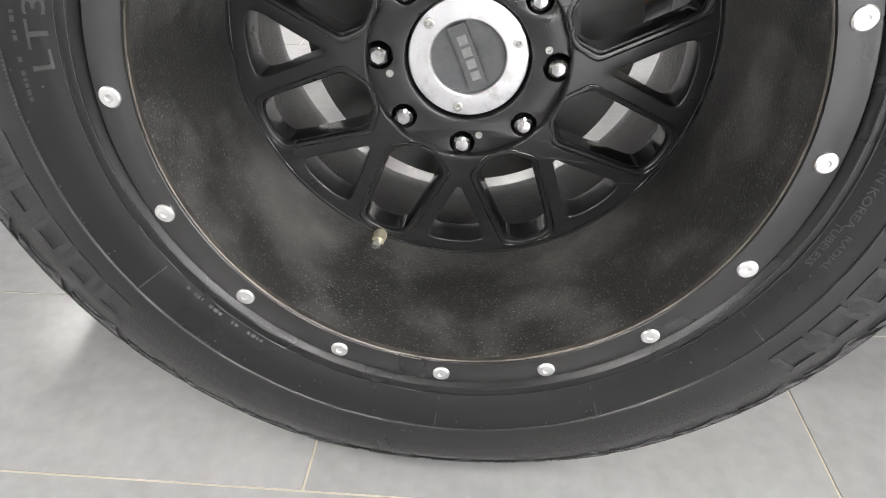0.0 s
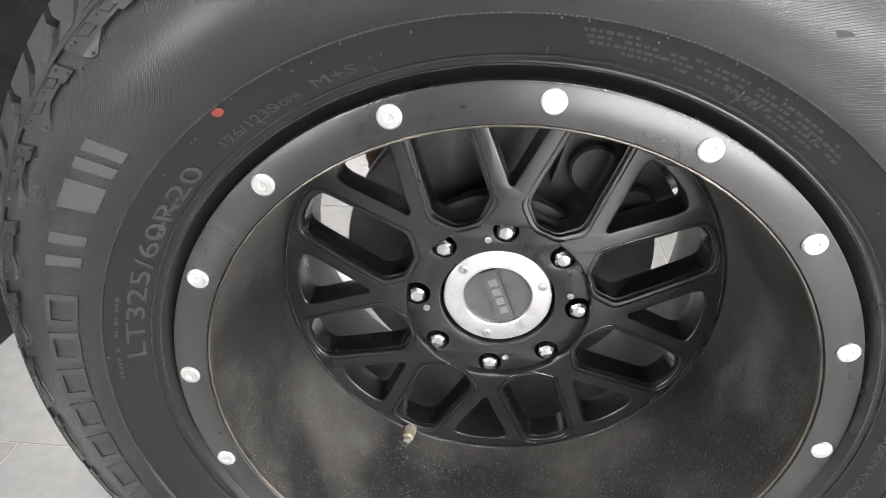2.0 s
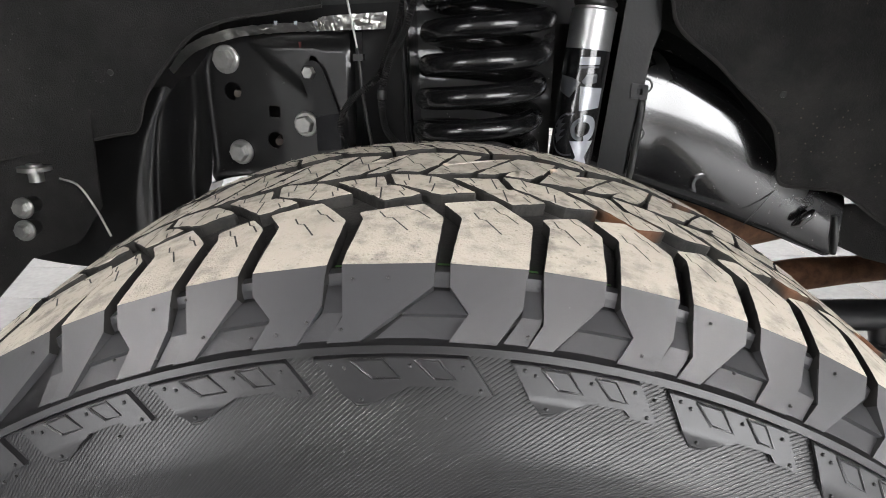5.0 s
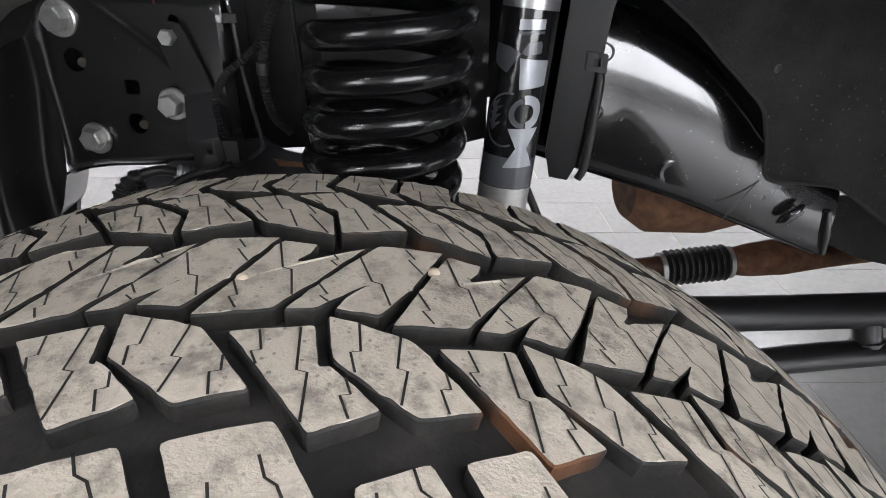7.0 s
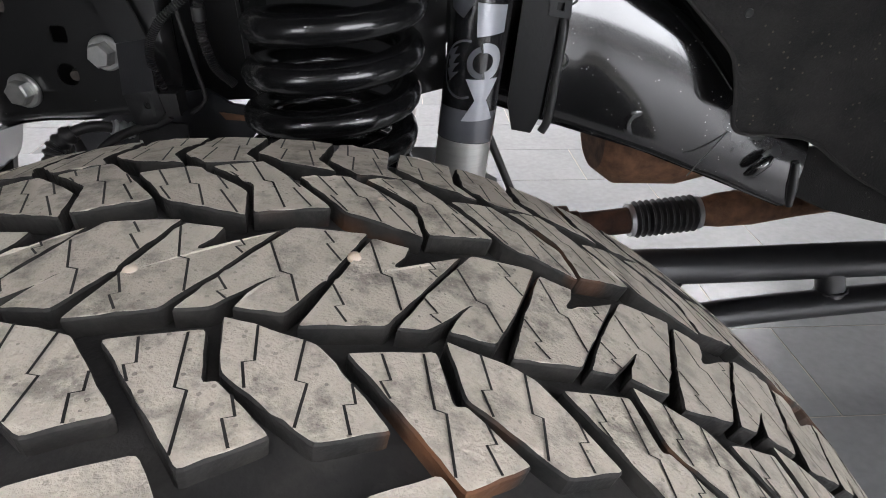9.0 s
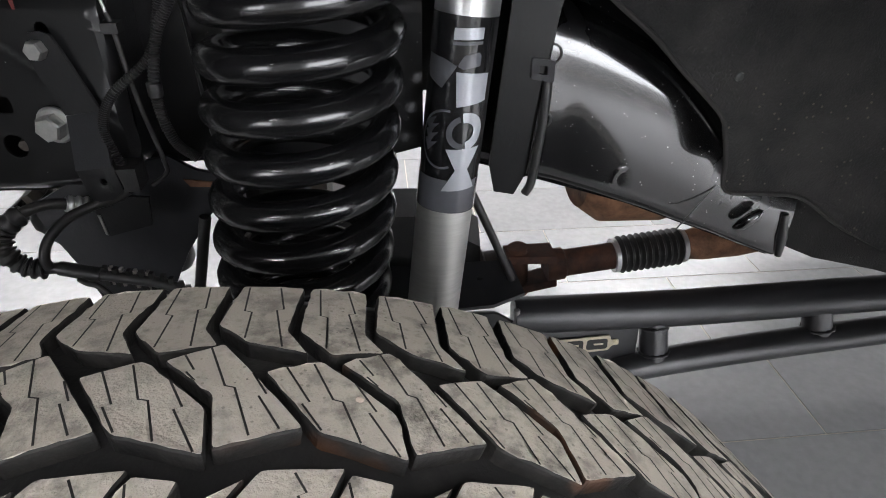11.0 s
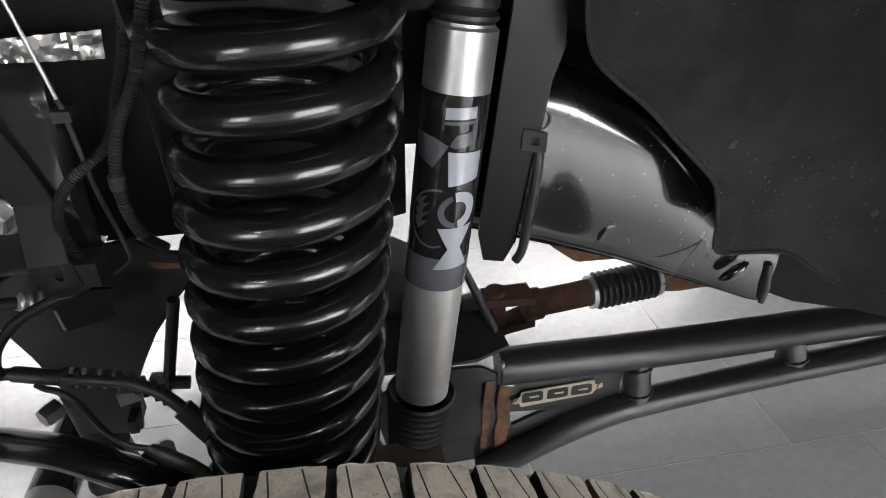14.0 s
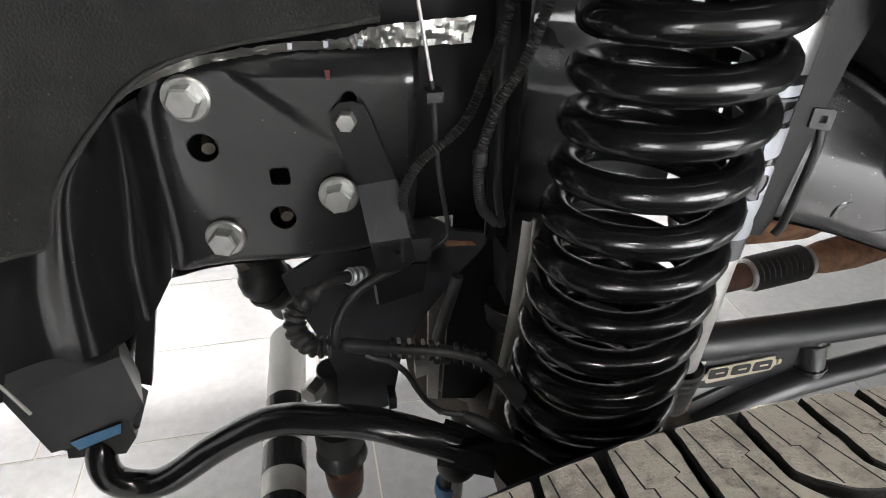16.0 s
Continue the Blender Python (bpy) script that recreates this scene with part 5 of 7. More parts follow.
for dz in (0.0, -0.008, -0.016):
    decal([(-0.019, 0.860 + dz), (-0.008, 0.866 + dz), (-0.012, 0.858 + dz), (-0.005, 0.860 + dz), (-0.014, 0.850 + dz)], LABELGREY, 0.0013)
decal([(0.003, 0.838), (0.034, 0.838), (0.024, 0.8185), (0.013, 0.8185)], LABELWHITE, 0.0015)
decal([(0.013, 0.8185), (0.024, 0.8185), (0.034, 0.799), (0.003, 0.799)], LABELWHITE, 0.0015)

# ---- frame rail, front part: a pressed black plate ----
seat()
def fy(x):
    return 0.519 - 0.18 * (x + 0.32)


def fpt(x, z, out=0.0):
    return Vector((x, fy(x) - out, z))


def ease(t):
    t = max(0.0, min(1.0, t))
    return t * t * (3 - 2 * t)


def away(x, z, line):
    """Distance from a flat polyline."""
    best = 9.0
    for (x0, z0), (x1, z1) in zip(line, line[1:]):
        d = (x1 - x0, z1 - z0)
        t = max(0.0, min(1.0, ((x - x0) * d[0] + (z - z0) * d[1]) / (d[0] ** 2 + d[1] ** 2)))
        best = min(best, math.hypot(x - x0 - t * d[0], z - z0 - t * d[1]))
    return best


frame_rail = thing("frame_rail", (-0.25, 0.5, 0.83), "glossy black pressed steel truck frame rail with zinc bolts", "truck frame")
RAIL_TOP = [(-0.134, 0.955), (-0.182, 0.957), (-0.246, 0.956), (-0.291, 0.952), (-0.323, 0.946), (-0.352, 0.934), (-0.373, 0.913)]
RAIL_BEND = [(-0.373, 0.913), (-0.375, 0.856), (-0.375, 0.804), (-0.377, 0.760), (-0.384, 0.723)]
RAIL_LOW = [(-0.384, 0.723), (-0.370, 0.727), (-0.349, 0.734), (-0.310, 0.741), (-0.260, 0.745), (-0.193, 0.755), (-0.150, 0.768)]
RAIL_SIDE = [(-0.150, 0.768), (-0.138, 0.800), (-0.135, 0.913), (-0.134, 0.955)]
hole = lambda x, z, r, n=20: [(x + r * math.cos(2 * math.pi * k / n), z + r * math.sin(2 * math.pi * k / n)) for k in range(n)]
sq = rounded([(-0.270, 0.834), (-0.270, 0.851), (-0.252, 0.851), (-0.252, 0.834)], 0.004, 3)
rim_loop = [tuple(p.xz) for p in spline([(x, 0, z) for x, z in RAIL_TOP], 3)] + RAIL_BEND[1:-1] + [tuple(p.xz) for p in spline([(x, 0, z) for x, z in RAIL_LOW], 3)] + RAIL_SIDE[1:-1]
bm = filled([rim_loop, hole(-0.324, 0.871, 0.0135), sq, hole(-0.263, 0.800, 0.0125), hole(-0.195, 0.917, 0.0065)], 0.0)
for k in range(1, 40):
    for no, lo, hi in (((1, 0, 0), -0.384, -0.134), ((0, 1, 0), 0.723, 0.957)):
        c = lo + (hi - lo) * k / 40
        bmesh.ops.bisect_plane(bm, geom=bm.verts[:] + bm.edges[:] + bm.faces[:], plane_co=(c * no[0], c * no[1], 0), plane_no=no)
ext = bmesh.ops.extrude_face_region(bm, geom=bm.faces[:])
for v in [g for g in ext["geom"] if isinstance(g, bmesh.types.BMVert)]:
    v.co.z = 0.003
for v in bm.verts:
    x, z, d = v.co
    # the panel above the slanting crease stands proud, the edges roll back
    over = ((x + 0.284) * 0.62 + (z - 0.935) * 0.785)
    press = -0.006 * ease(over / 0.012 + 0.5) * ease((0.945 - z) / 0.012)
    lip = 0.016 * max(0.0, 1 - away(x, z, RAIL_LOW) / 0.016) ** 2 + 0.010 * max(0.0, 1 - away(x, z, RAIL_TOP) / 0.013) ** 2
    bend = 0.012 * max(0.0, 1 - away(x, z, RAIL_BEND) / 0.022) ** 2 + 0.012 * max(0.0, 1 - away(x, z, RAIL_SIDE) / 0.012) ** 2
    v.co = Vector((x, fy(x) + press + lip + bend + 0.004 * math.sin((x + 0.3) * 14) * math.sin((z - 0.8) * 11) + d, z))
part("web_plate", bm, FRAMEP, frame_rail, "", 30)
bm = bmesh.new()
for line, rise in ((RAIL_TOP, 0.004), (RAIL_LOW, 0.002), (RAIL_SIDE, 0.0)):
    run = [p for p in spline([(x, 0, z) for x, z in line], 4)]
    A = [(bm.verts.new((p.x, fy(p.x) + 0.012, p.z)), bm.verts.new((p.x, fy(p.x) + 0.075, p.z + rise))) for p in run]
    for a, b in zip(A, A[1:]):
        bm.faces.new((a[0], b[0], b[1], a[1]))
part("flange", bm, FRAMEP, frame_rail, "", 50)
# the horn drops away to the front: a hollow, a rounded ridge, and a second hollow
bm = bmesh.new()
cols = [[(-0.373, 0.540, 0.913), (-0.375, 0.541, 0.856), (-0.375, 0.541, 0.804), (-0.377, 0.542, 0.760), (-0.384, 0.543, 0.723)],
        [(-0.403, 0.568, 0.891), (-0.408, 0.575, 0.833), (-0.416, 0.575, 0.779), (-0.423, 0.572, 0.726), (-0.425, 0.568, 0.655)],
        [(-0.413, 0.541, 0.883), (-0.435, 0.544, 0.836), (-0.447, 0.545, 0.784), (-0.457, 0.545, 0.720), (-0.462, 0.545, 0.637)],
        [(-0.426, 0.538, 0.871), (-0.454, 0.540, 0.835), (-0.468, 0.540, 0.787), (-0.479, 0.540, 0.723), (-0.488, 0.540, 0.632)],
        [(-0.447, 0.565, 0.872), (-0.482, 0.570, 0.811), (-0.506, 0.570, 0.757), (-0.529, 0.570, 0.683), (-0.540, 0.565, 0.580)],
        [(-0.480, 0.572, 0.870), (-0.530, 0.572, 0.820), (-0.570, 0.572, 0.755), (-0.610, 0.570, 0.665), (-0.637, 0.568, 0.564)],
        [(-0.560, 0.580, 0.880), (-0.660, 0.580, 0.850), (-0.740, 0.580, 0.790), (-0.780, 0.580, 0.690), (-0.800, 0.570, 0.590)]]
fine = [spline(c, 6) for c in cols]
rows_h = [spline([c[k] for c in fine], 6) for k in range(len(fine[0]))]
G = [[bm.verts.new(p) for p in r] for r in rows_h]
for a, b in zip(G, G[1:]):
    for k in range(len(a) - 1):
        bm.faces.new((a[k], a[k + 1], b[k + 1], b[k]))
low_h = [bm.verts.new(v.co + Vector((0.002, 0.06, 0.004))) for v in G[-1]]
for k in range(len(low_h) - 1):
    bm.faces.new((G[-1][k], G[-1][k + 1], low_h[k + 1], low_h[k]))
part("horn", bm, FRAMEP, frame_rail, "", 60)
N = Vector((-0.17, -1, 0)).normalized()
for x, z, r, fl, tn in ((-0.329, 0.916, 0.0145, 0.0205, 0.3), (-0.319, 0.780, 0.0138, 0.0190, 0.1), (-0.210, 0.827, 0.0135, 0.0185, 0.5), (-0.198, 0.901, 0.0092, 0.0132, 0.2)):
    hexbolt(fpt(x, z, 0.004 if z < 0.91 and x > -0.25 else 0.001), N, r, fl, 0.013, "flange_bolt", frame_rail, ZINC, "zinc-plated hexagon flange bolt", tn)
for x, z in ((-0.323, 0.868), (-0.262, 0.798)):
    part("bolt_end", cyl(fpt(x, z, -0.026), fpt(x + 0.002, z - 0.002, -0.010), 0.006, 12), CASTING, frame_rail)
part("red_mark", slab([fpt(-0.214, 0.942, 0.0072), fpt(-0.2095, 0.942, 0.0072), fpt(-0.210, 0.934, 0.0072), fpt(-0.213, 0.934, 0.0072)], (0, -0.0004, 0)), REDMARK, frame_rail, "faint red paint mark")
# Dark sheet added behind the plate so its holes and side gap read black.
back = slab([(-0.36, 0.585, 0.985), (-0.02, 0.555, 1.0), (-0.02, 0.555, 0.76), (-0.36, 0.585, 0.738)], (0, 0.004, 0))
part("inner_plate", back, DARKP, frame_rail)

# bracket bolted on the rail, bent at its foot
bracket = thing("hose_bracket", fpt(-0.17, 0.84, 0.01), "flat black steel bracket bolted to the frame rail", "bracket")
o = [(-0.213, 0.896), (-0.211, 0.908), (-0.205, 0.915), (-0.193, 0.917), (-0.185, 0.914), (-0.180, 0.904), (-0.158, 0.845), (-0.194, 0.839)]
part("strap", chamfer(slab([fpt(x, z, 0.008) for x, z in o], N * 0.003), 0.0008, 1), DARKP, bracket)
# Lighter paint than the strap: light on the bent foot, put into colour.
part("foot", chamfer(slab([fpt(-0.1935, 0.8385, 0.0082), fpt(-0.158, 0.8452, 0.0082), (-0.151, 0.4525, 0.800), (-0.187, 0.459, 0.794)], N * 0.003), 0.0008, 1), POWDER, bracket, "bent foot, in lighter paint that stands in for light on it")
toe = filled([[(-0.187, 0.794), (-0.181, 0.760), (-0.159, 0.764), (-0.147, 0.776), (-0.151, 0.800)], hole(-0.164, 0.783, 0.004, 12)], 0.0012, 0.0006, 1)
for v in toe.verts:
    x, z, d = v.co
    v.co = Vector((x, 0.4560 - 0.18 * (x + 0.169) + d, z))
part("toe", toe, DARKP, bracket)

seat(MID, 1.042, (-0.007, 0, 0))
# ---- right part of the frame rail with the shock tower ----
rail = thing("rear_frame_rail", (0.4, 0.46, 0.8), "glossy black swept frame rail behind the wheel, speckled with dust", "truck frame")
TOPL = [(0.200, 0.966), (0.255, 0.958), (0.310, 0.940), (0.360, 0.915), (0.400, 0.890), (0.440, 0.852), (0.480, 0.805), (0.520, 0.775), (0.565, 0.762)]
BOTL = [(0.200, 0.777), (0.262, 0.757), (0.315, 0.741), (0.365, 0.726), (0.405, 0.713), (0.445, 0.698), (0.485, 0.684), (0.525, 0.668), (0.565, 0.653)]
tl, bl = spline([(x, 0, z) for x, z in TOPL], 5), spline([(x, 0, z) for x, z in BOTL], 5)


def rail_y(x, u):
    """Depth of the rail face at x, u from 0 at the bottom to 1 at the top: rounded shoulders, flatter middle."""
    base = 0.463 - 0.10 * max(0, x - 0.30)
    return base - 0.012 * math.sin(math.pi * min(1, max(0, u))) ** 0.7 + 0.030 * max(0, (u - 0.80) / 0.20) ** 2 + 0.012 * max(0, (0.12 - u) / 0.12) ** 2


bm = bmesh.new()
NR = 22
G = [[bm.verts.new((a.x + (b.x - a.x) * k / NR, rail_y(a.x, k / NR), a.z + (b.z - a.z) * k / NR)) for k in range(NR + 1)] for a, b in zip(bl, tl)]
for a, b in zip(G, G[1:]):
    for k in range(NR):
        bm.faces.new((a[k], b[k], b[k + 1], a[k + 1]))
part("side_plate", bm, GLOSS, rail, "", 60)
for x, z in ((0.277, 0.895), (0.273, 0.829)):
    y = rail_y(x, (z - 0.755) / 0.2) - 0.0008
    part("rail_hole", lathe([(0.0, 0.0085), (0.0006, 0.0105), (0.0006, 0.0085), (-0.004, 0.0080), (-0.004, 0.0)], (x, y, z), (0, -1, 0), 20), PLASTIC, rail, "dark punched hole with a bright rim", 30)
part("drain_emboss", lathe([(0.0, 0.018), (0.002, 0.015), (0.002, 0.010), (0.0, 0.008), (0.0, 0.0)], (0.372, 0.4505, 0.760), (0.05, -1, -0.2), 24), GLOSS, rail, "", 50)
low = [(0.205, 0.775), (0.267, 0.755), (0.384, 0.721), (0.500, 0.678), (0.565, 0.653)]
yy = lambda x, z: rail_y(x, 0.0) - 0.002
bm = bmesh.new()
A = [(bm.verts.new((x, yy(x, z), z)), bm.verts.new((x + 0.005, yy(x, z) + 0.09, z + 0.005))) for x, z in low]
for a, b in zip(A, A[1:]):
    bm.faces.new((a[0], b[0], b[1], a[1]))
part("bottom_flange", bm, GLOSS, rail, "", 40)
up_line = [(0.205, 0.962), (0.255, 0.955), (0.310, 0.938), (0.400, 0.892), (0.450, 0.835), (0.500, 0.775)]
bm = bmesh.new()
A = [(bm.verts.new((x, 0.466, z)), bm.verts.new((x + 0.01, 0.52, z + 0.03))) for x, z in up_line]
for a, b in zip(A, A[1:]):
    bm.faces.new((a[0], b[0], b[1], a[1]))
part("top_flange", bm, GLOSS, rail, "", 40)
part("emboss", tube([(0.498, 0.424, 0.706), (0.503, 0.420, 0.712), (0.515, 0.417, 0.726), (0.520, 0.418, 0.732)], [0.003, 0.0065, 0.0065, 0.003], 12), GLOSS, rail, "", 60)
part("end_fold", tube([(0.566, 0.428, 0.664), (0.560, 0.424, 0.690), (0.554, 0.424, 0.722)], [0.004, 0.006, 0.004], 10), FRAMEP, rail, "", 60)
part("end_sheet", slab([(0.556, 0.432, 0.735), (0.566, 0.432, 0.677), (0.612, 0.430, 0.657), (0.698, 0.426, 0.637), (0.787, 0.420, 0.609), (0.93, 0.41, 0.565), (0.93, 0.41, 0.76)], (0, 0.006, 0)), FELT, rail, "black sheet closing the rail's end")
part("seam_line", tube([(0.430, 0.4245, 0.706), (0.445, 0.428, 0.725), (0.470, 0.434, 0.757)], 0.0008, 6), PLASTIC, rail, "", 60)

seat(MID, 1.08)
tower = thing("shock_tower", (0.24, 0.41, 0.87), "black steel shock tower bracket beside the shock absorber", "bracket")
bm = bmesh.new()
slab([(0.262, 0.395, 1.06), (0.266, 0.395, 0.975), (0.257, 0.395, 0.945), (0.249, 0.395, 0.890), (0.240, 0.400, 0.785), (0.232, 0.400, 0.768), (0.212, 0.400, 0.772), (0.206, 0.400, 0.80), (0.214, 0.400, 0.90), (0.222, 0.398, 1.0), (0.222, 0.395, 1.06)], (0, 0.004, 0), bm)
slab([(0.2665, 0.399, 0.975), (0.2575, 0.399, 0.945), (0.2495, 0.399, 0.890), (0.2405, 0.404, 0.785), (0.2405, 0.47, 0.785), (0.2495, 0.47, 0.890), (0.2575, 0.47, 0.945), (0.2665, 0.47, 0.975)], (0.003, 0, 0), bm)
part("tower_plate", chamfer(bm, 0.0012, 2), DARKP, tower)
part("tower_hood", chamfer(slab([(0.150, 0.330, 1.065), (0.262, 0.340, 1.045), (0.272, 0.400, 1.005), (0.272, 0.48, 1.005), (0.150, 0.48, 1.065)], (0, 0, 0.004)), 0.001, 1), PLASTIC, tower)
bm = filled([rounded([(0.238, 0.886), (0.258, 0.884), (0.258, 0.903), (0.238, 0.905)], 0.002, 2), rounded([(0.245, 0.891), (0.252, 0.8905), (0.252, 0.898), (0.245, 0.8985)], 0.001, 2)], 0.0015)
for v in bm.verts:
    x, z, d = v.co
    v.co = (x, 0.393 - d - 0.25 * (x - 0.248), z)
part("line_clip", bm, POWDER, tower, "small dark steel line clip")
part("vent_line", tube(spline([(0.254, 0.398, 0.889), (0.2535, 0.392, 0.87), (0.250, 0.392, 0.82), (0.247, 0.393, 0.785), (0.242, 0.394, 0.772)], 6), 0.0045, 10), HOSE, tower, "", 60)

# spring tower behind the coil, with its upper seat
perch = thing("spring_tower", (0.03, 0.45, 0.9), "dusty glossy black spring tower welded to the frame", "bracket")
bm = bmesh.new()
TOWER_RUN = [(0.452, 0.765), (0.452, 0.88), (0.4535, 0.92), (0.4555, 0.955), (0.4575, 0.985), (0.460, 1.01), (0.4625, 1.04), (0.465, 1.07)]
loops = []
for k in range(13):
    x = -0.046 + 0.191 * k / 12
    bulge = 0.012 * (1 - (2 * k / 12 - 1) ** 2)
    loops.append([bm.verts.new((x, y + bulge * (0.3 + 0.7 * min(1, max(0, (z - 0.80) / 0.15))), max(z, 0.765 + 0.035 * max(0, (x - 0.02) / 0.125)))) for y, z in TOWER_RUN])
for la, lb in zip(loops, loops[1:]):
    for q in range(len(TOWER_RUN) - 1):
        bm.faces.new((la[q], lb[q], lb[q + 1], la[q + 1]))
ext = bmesh.ops.extrude_face_region(bm, geom=bm.faces[:])
for v in [g for g in ext["geom"] if isinstance(g, bmesh.types.BMVert)]:
    v.co.y += 0.004
bmesh.ops.recalc_face_normals(bm, faces=bm.faces[:])
part("back_plate", bm, TOWERP, perch, "", 40)
bm = filled([rounded([(-0.046, 0.30), (0.15, 0.30), (0.15, 0.46), (-0.046, 0.46)], 0.02, 4), hole(0.080, 0.445, 0.006, 14)], 0.002, 0.001, 1)
for v in bm.verts:
    x, y, d = v.co
    v.co = Vector((x, y, 1.078 + d))
part("upper_seat", bm, GLOSS, perch)
part("cheek", chamfer(slab([(-0.050, 0.36, 1.07), (-0.046, 0.455, 1.07), (-0.034, 0.455, 0.765), (-0.040, 0.40, 0.78)], (0.003, 0, 0)), 0.001, 1), GLOSS, perch)
part("drop_post", chamfer(slab([(-0.030, 0.445, 0.80), (0.022, 0.445, 0.79), (0.018, 0.445, 0.69), (-0.020, 0.445, 0.68)], (0, 0.05, 0)), 0.003, 2), PLASTIC, perch)
bump = thing("bump_stop", (-0.005, 0.46, 0.65), "black rubber bump stop below the frame", "bump stop")
part("rubber", lathe([(0.0, 0.0), (0.0, 0.022), (0.008, 0.030), (0.014, 0.024), (0.022, 0.033), (0.030, 0.026), (0.038, 0.034), (0.045, 0.0)], (-0.005, 0.46, 0.64), (0, 0, 1), 28), HOSE, bump)

seat(MID, 1.112)
# ---- radius arm ----
arm = thing("radius_arm", (0.5, 0.46, 0.5), "black tubular radius arm with welded gussets and a gold badge", "suspension arm")
up_pts = [(0.262, 0.472, 0.549), (0.477, 0.470, 0.550), (0.666, 0.468, 0.557), (0.80, 0.466, 0.562), (0.885, 0.465, 0.556), (0.96, 0.463, 0.540), (1.5, 0.45, 0.50)]
part("upper_tube", tube(spline(up_pts, 6), 0.0245, 20), POWDER, arm, "", 60)
lo_pts = [(0.245, 0.450, 0.375), (0.300, 0.450, 0.408), (0.360, 0.450, 0.440), (0.420, 0.450, 0.463), (0.459, 0.450, 0.472), (0.579, 0.450, 0.489), (0.698, 0.450, 0.502), (0.80, 0.450, 0.512), (0.90, 0.452, 0.521), (1.1, 0.452, 0.515), (1.5, 0.45, 0.48)]
part("lower_tube", tube(spline(lo_pts, 6), 0.0195, 20), POWDER, arm, "", 60)
part("gusset_tube", tube([(0.449, 0.469, 0.550), (0.457, 0.452, 0.472)], 0.0188, 20), POWDER, arm, "", 60)
part("gusset_tube", tube([(0.673, 0.467, 0.556), (0.684, 0.452, 0.500)], 0.0188, 20), POWDER, arm, "", 60)


def weld(centre, axis, r, name="weld_bead"):
    ax = Vector(axis).normalized()
    u = ax.orthogonal().normalized()
    v = ax.cross(u)
    p = [Vector(centre) + r * (math.cos(q) * u + math.sin(q) * v) for q in [2 * math.pi * k / 36 for k in range(37)]]
    part(name, tube(p, [0.0022 + 0.0008 * math.sin(k * 2.1) for k in range(37)], 8), POWDER, arm, "", 60)


weld((0.4552, 0.456, 0.490), (0.008, -0.017, -0.078), 0.0195)
weld((0.681, 0.456, 0.516), (0.011, -0.015, -0.056), 0.0195)
weld((0.4512, 0.4643, 0.529), (0.008, -0.017, -0.078), 0.0195)
side = [(0.236, 0.563), (0.268, 0.540), (0.300, 0.540), (0.428, 0.532), (0.432, 0.474), (0.365, 0.452), (0.300, 0.420), (0.255, 0.392), (0.18, 0.385), (0.12, 0.42), (0.10, 0.52), (0.17, 0.562)]
bm = filled([rounded(side, 0.006, 3), rounded([(0.279, 0.478), (0.335, 0.472), (0.283, 0.448)], 0.002, 2)], 0.002, 0.0012, 1)
for v in bm.verts:
    x, z, d = v.co
    v.co = Vector((x, 0.462 + d + 0.05 * max(0, 0.25 - x), z))
part("side_plate", bm, POWDER, arm, "", 30)
part("top_plate", chamfer(slab([(0.100, 0.462, 0.566), (0.175, 0.462, 0.568), (0.232, 0.462, 0.571), (0.272, 0.466, 0.585), (0.262, 0.52, 0.600), (0.100, 0.53, 0.59)], (0, 0, 0.005)), 0.001, 1), POWDER, arm)
part("weld_bead", tube([(0.262 + 0.0012 * math.sin(k * 1.9), 0.4575, 0.57 - 0.0085 * k) for k in range(5)] + [(0.268, 0.458, 0.531), (0.280, 0.458, 0.528)], [0.004 + 0.0012 * math.sin(k * 2.3) for k in range(7)], 8), ZINC, arm, "bright ground weld", 60)
for x0, w in ((0.243, 0.010), (0.262, 0.016)):
    bm = bmesh.new()
    random.seed(int(x0 * 1000))
    L = [(x0 + random.uniform(-0.002, 0.002), 0.54 - 0.0085 * k) for k in range(16)]
    Rr = [(x0 + w + random.uniform(-0.003, 0.003), 0.54 - 0.0085 * k) for k in range(16)]
    V = [(bm.verts.new((a, 0.4576 + 0.05 * max(0, 0.25 - a), z)), bm.verts.new((b, 0.4576 + 0.05 * max(0, 0.25 - b), z))) for (a, z), (b, _) in zip(L, Rr)]
    for a, b in zip(V, V[1:]):
        bm.faces.new((a[0], a[1], b[1], b[0]))
    part("rust_streak", bm, RUSTL, arm, "orange rust streak on the plate", 60)
badge = part("badge", slab([(x, 0.4585, z) for x, z in rounded([(0.281, 0.493), (0.283, 0.502), (0.291, 0.503), (0.292, 0.513), (0.338, 0.516), (0.391, 0.520), (0.393, 0.511), (0.404, 0.512), (0.405, 0.503), (0.395, 0.502), (0.392, 0.494), (0.340, 0.490), (0.293, 0.486), (0.291, 0.494)], 0.003, 3)], (0, -0.002, 0)), BRASS, arm, "gold-toned riveted badge", 30)
for k, x in enumerate((0.308, 0.342, 0.375)):
    part("badge_shape", slab([(x + a, 0.4563, 0.5035 + 0.012 * (x - 0.342) / 0.33 + b) for a, b in rounded([(-0.0145, -0.008), (-0.0145, 0.009), (0.0135, 0.010), (0.0145, -0.007)], 0.004, 3)], (0, -0.0006, 0)), PLASTIC, badge, "plain dark shape on the badge", 30)
    part("badge_shape", slab([(x + 0.001 + a, 0.4555, 0.505 + 0.012 * (x - 0.342) / 0.33 + b) for a, b in rounded([(-0.006, -0.0012), (-0.006, 0.0015), (0.007, 0.0018), (0.007, -0.001)], 0.001, 2)], (0, -0.0005, 0)), BRASS, badge, "", 30)
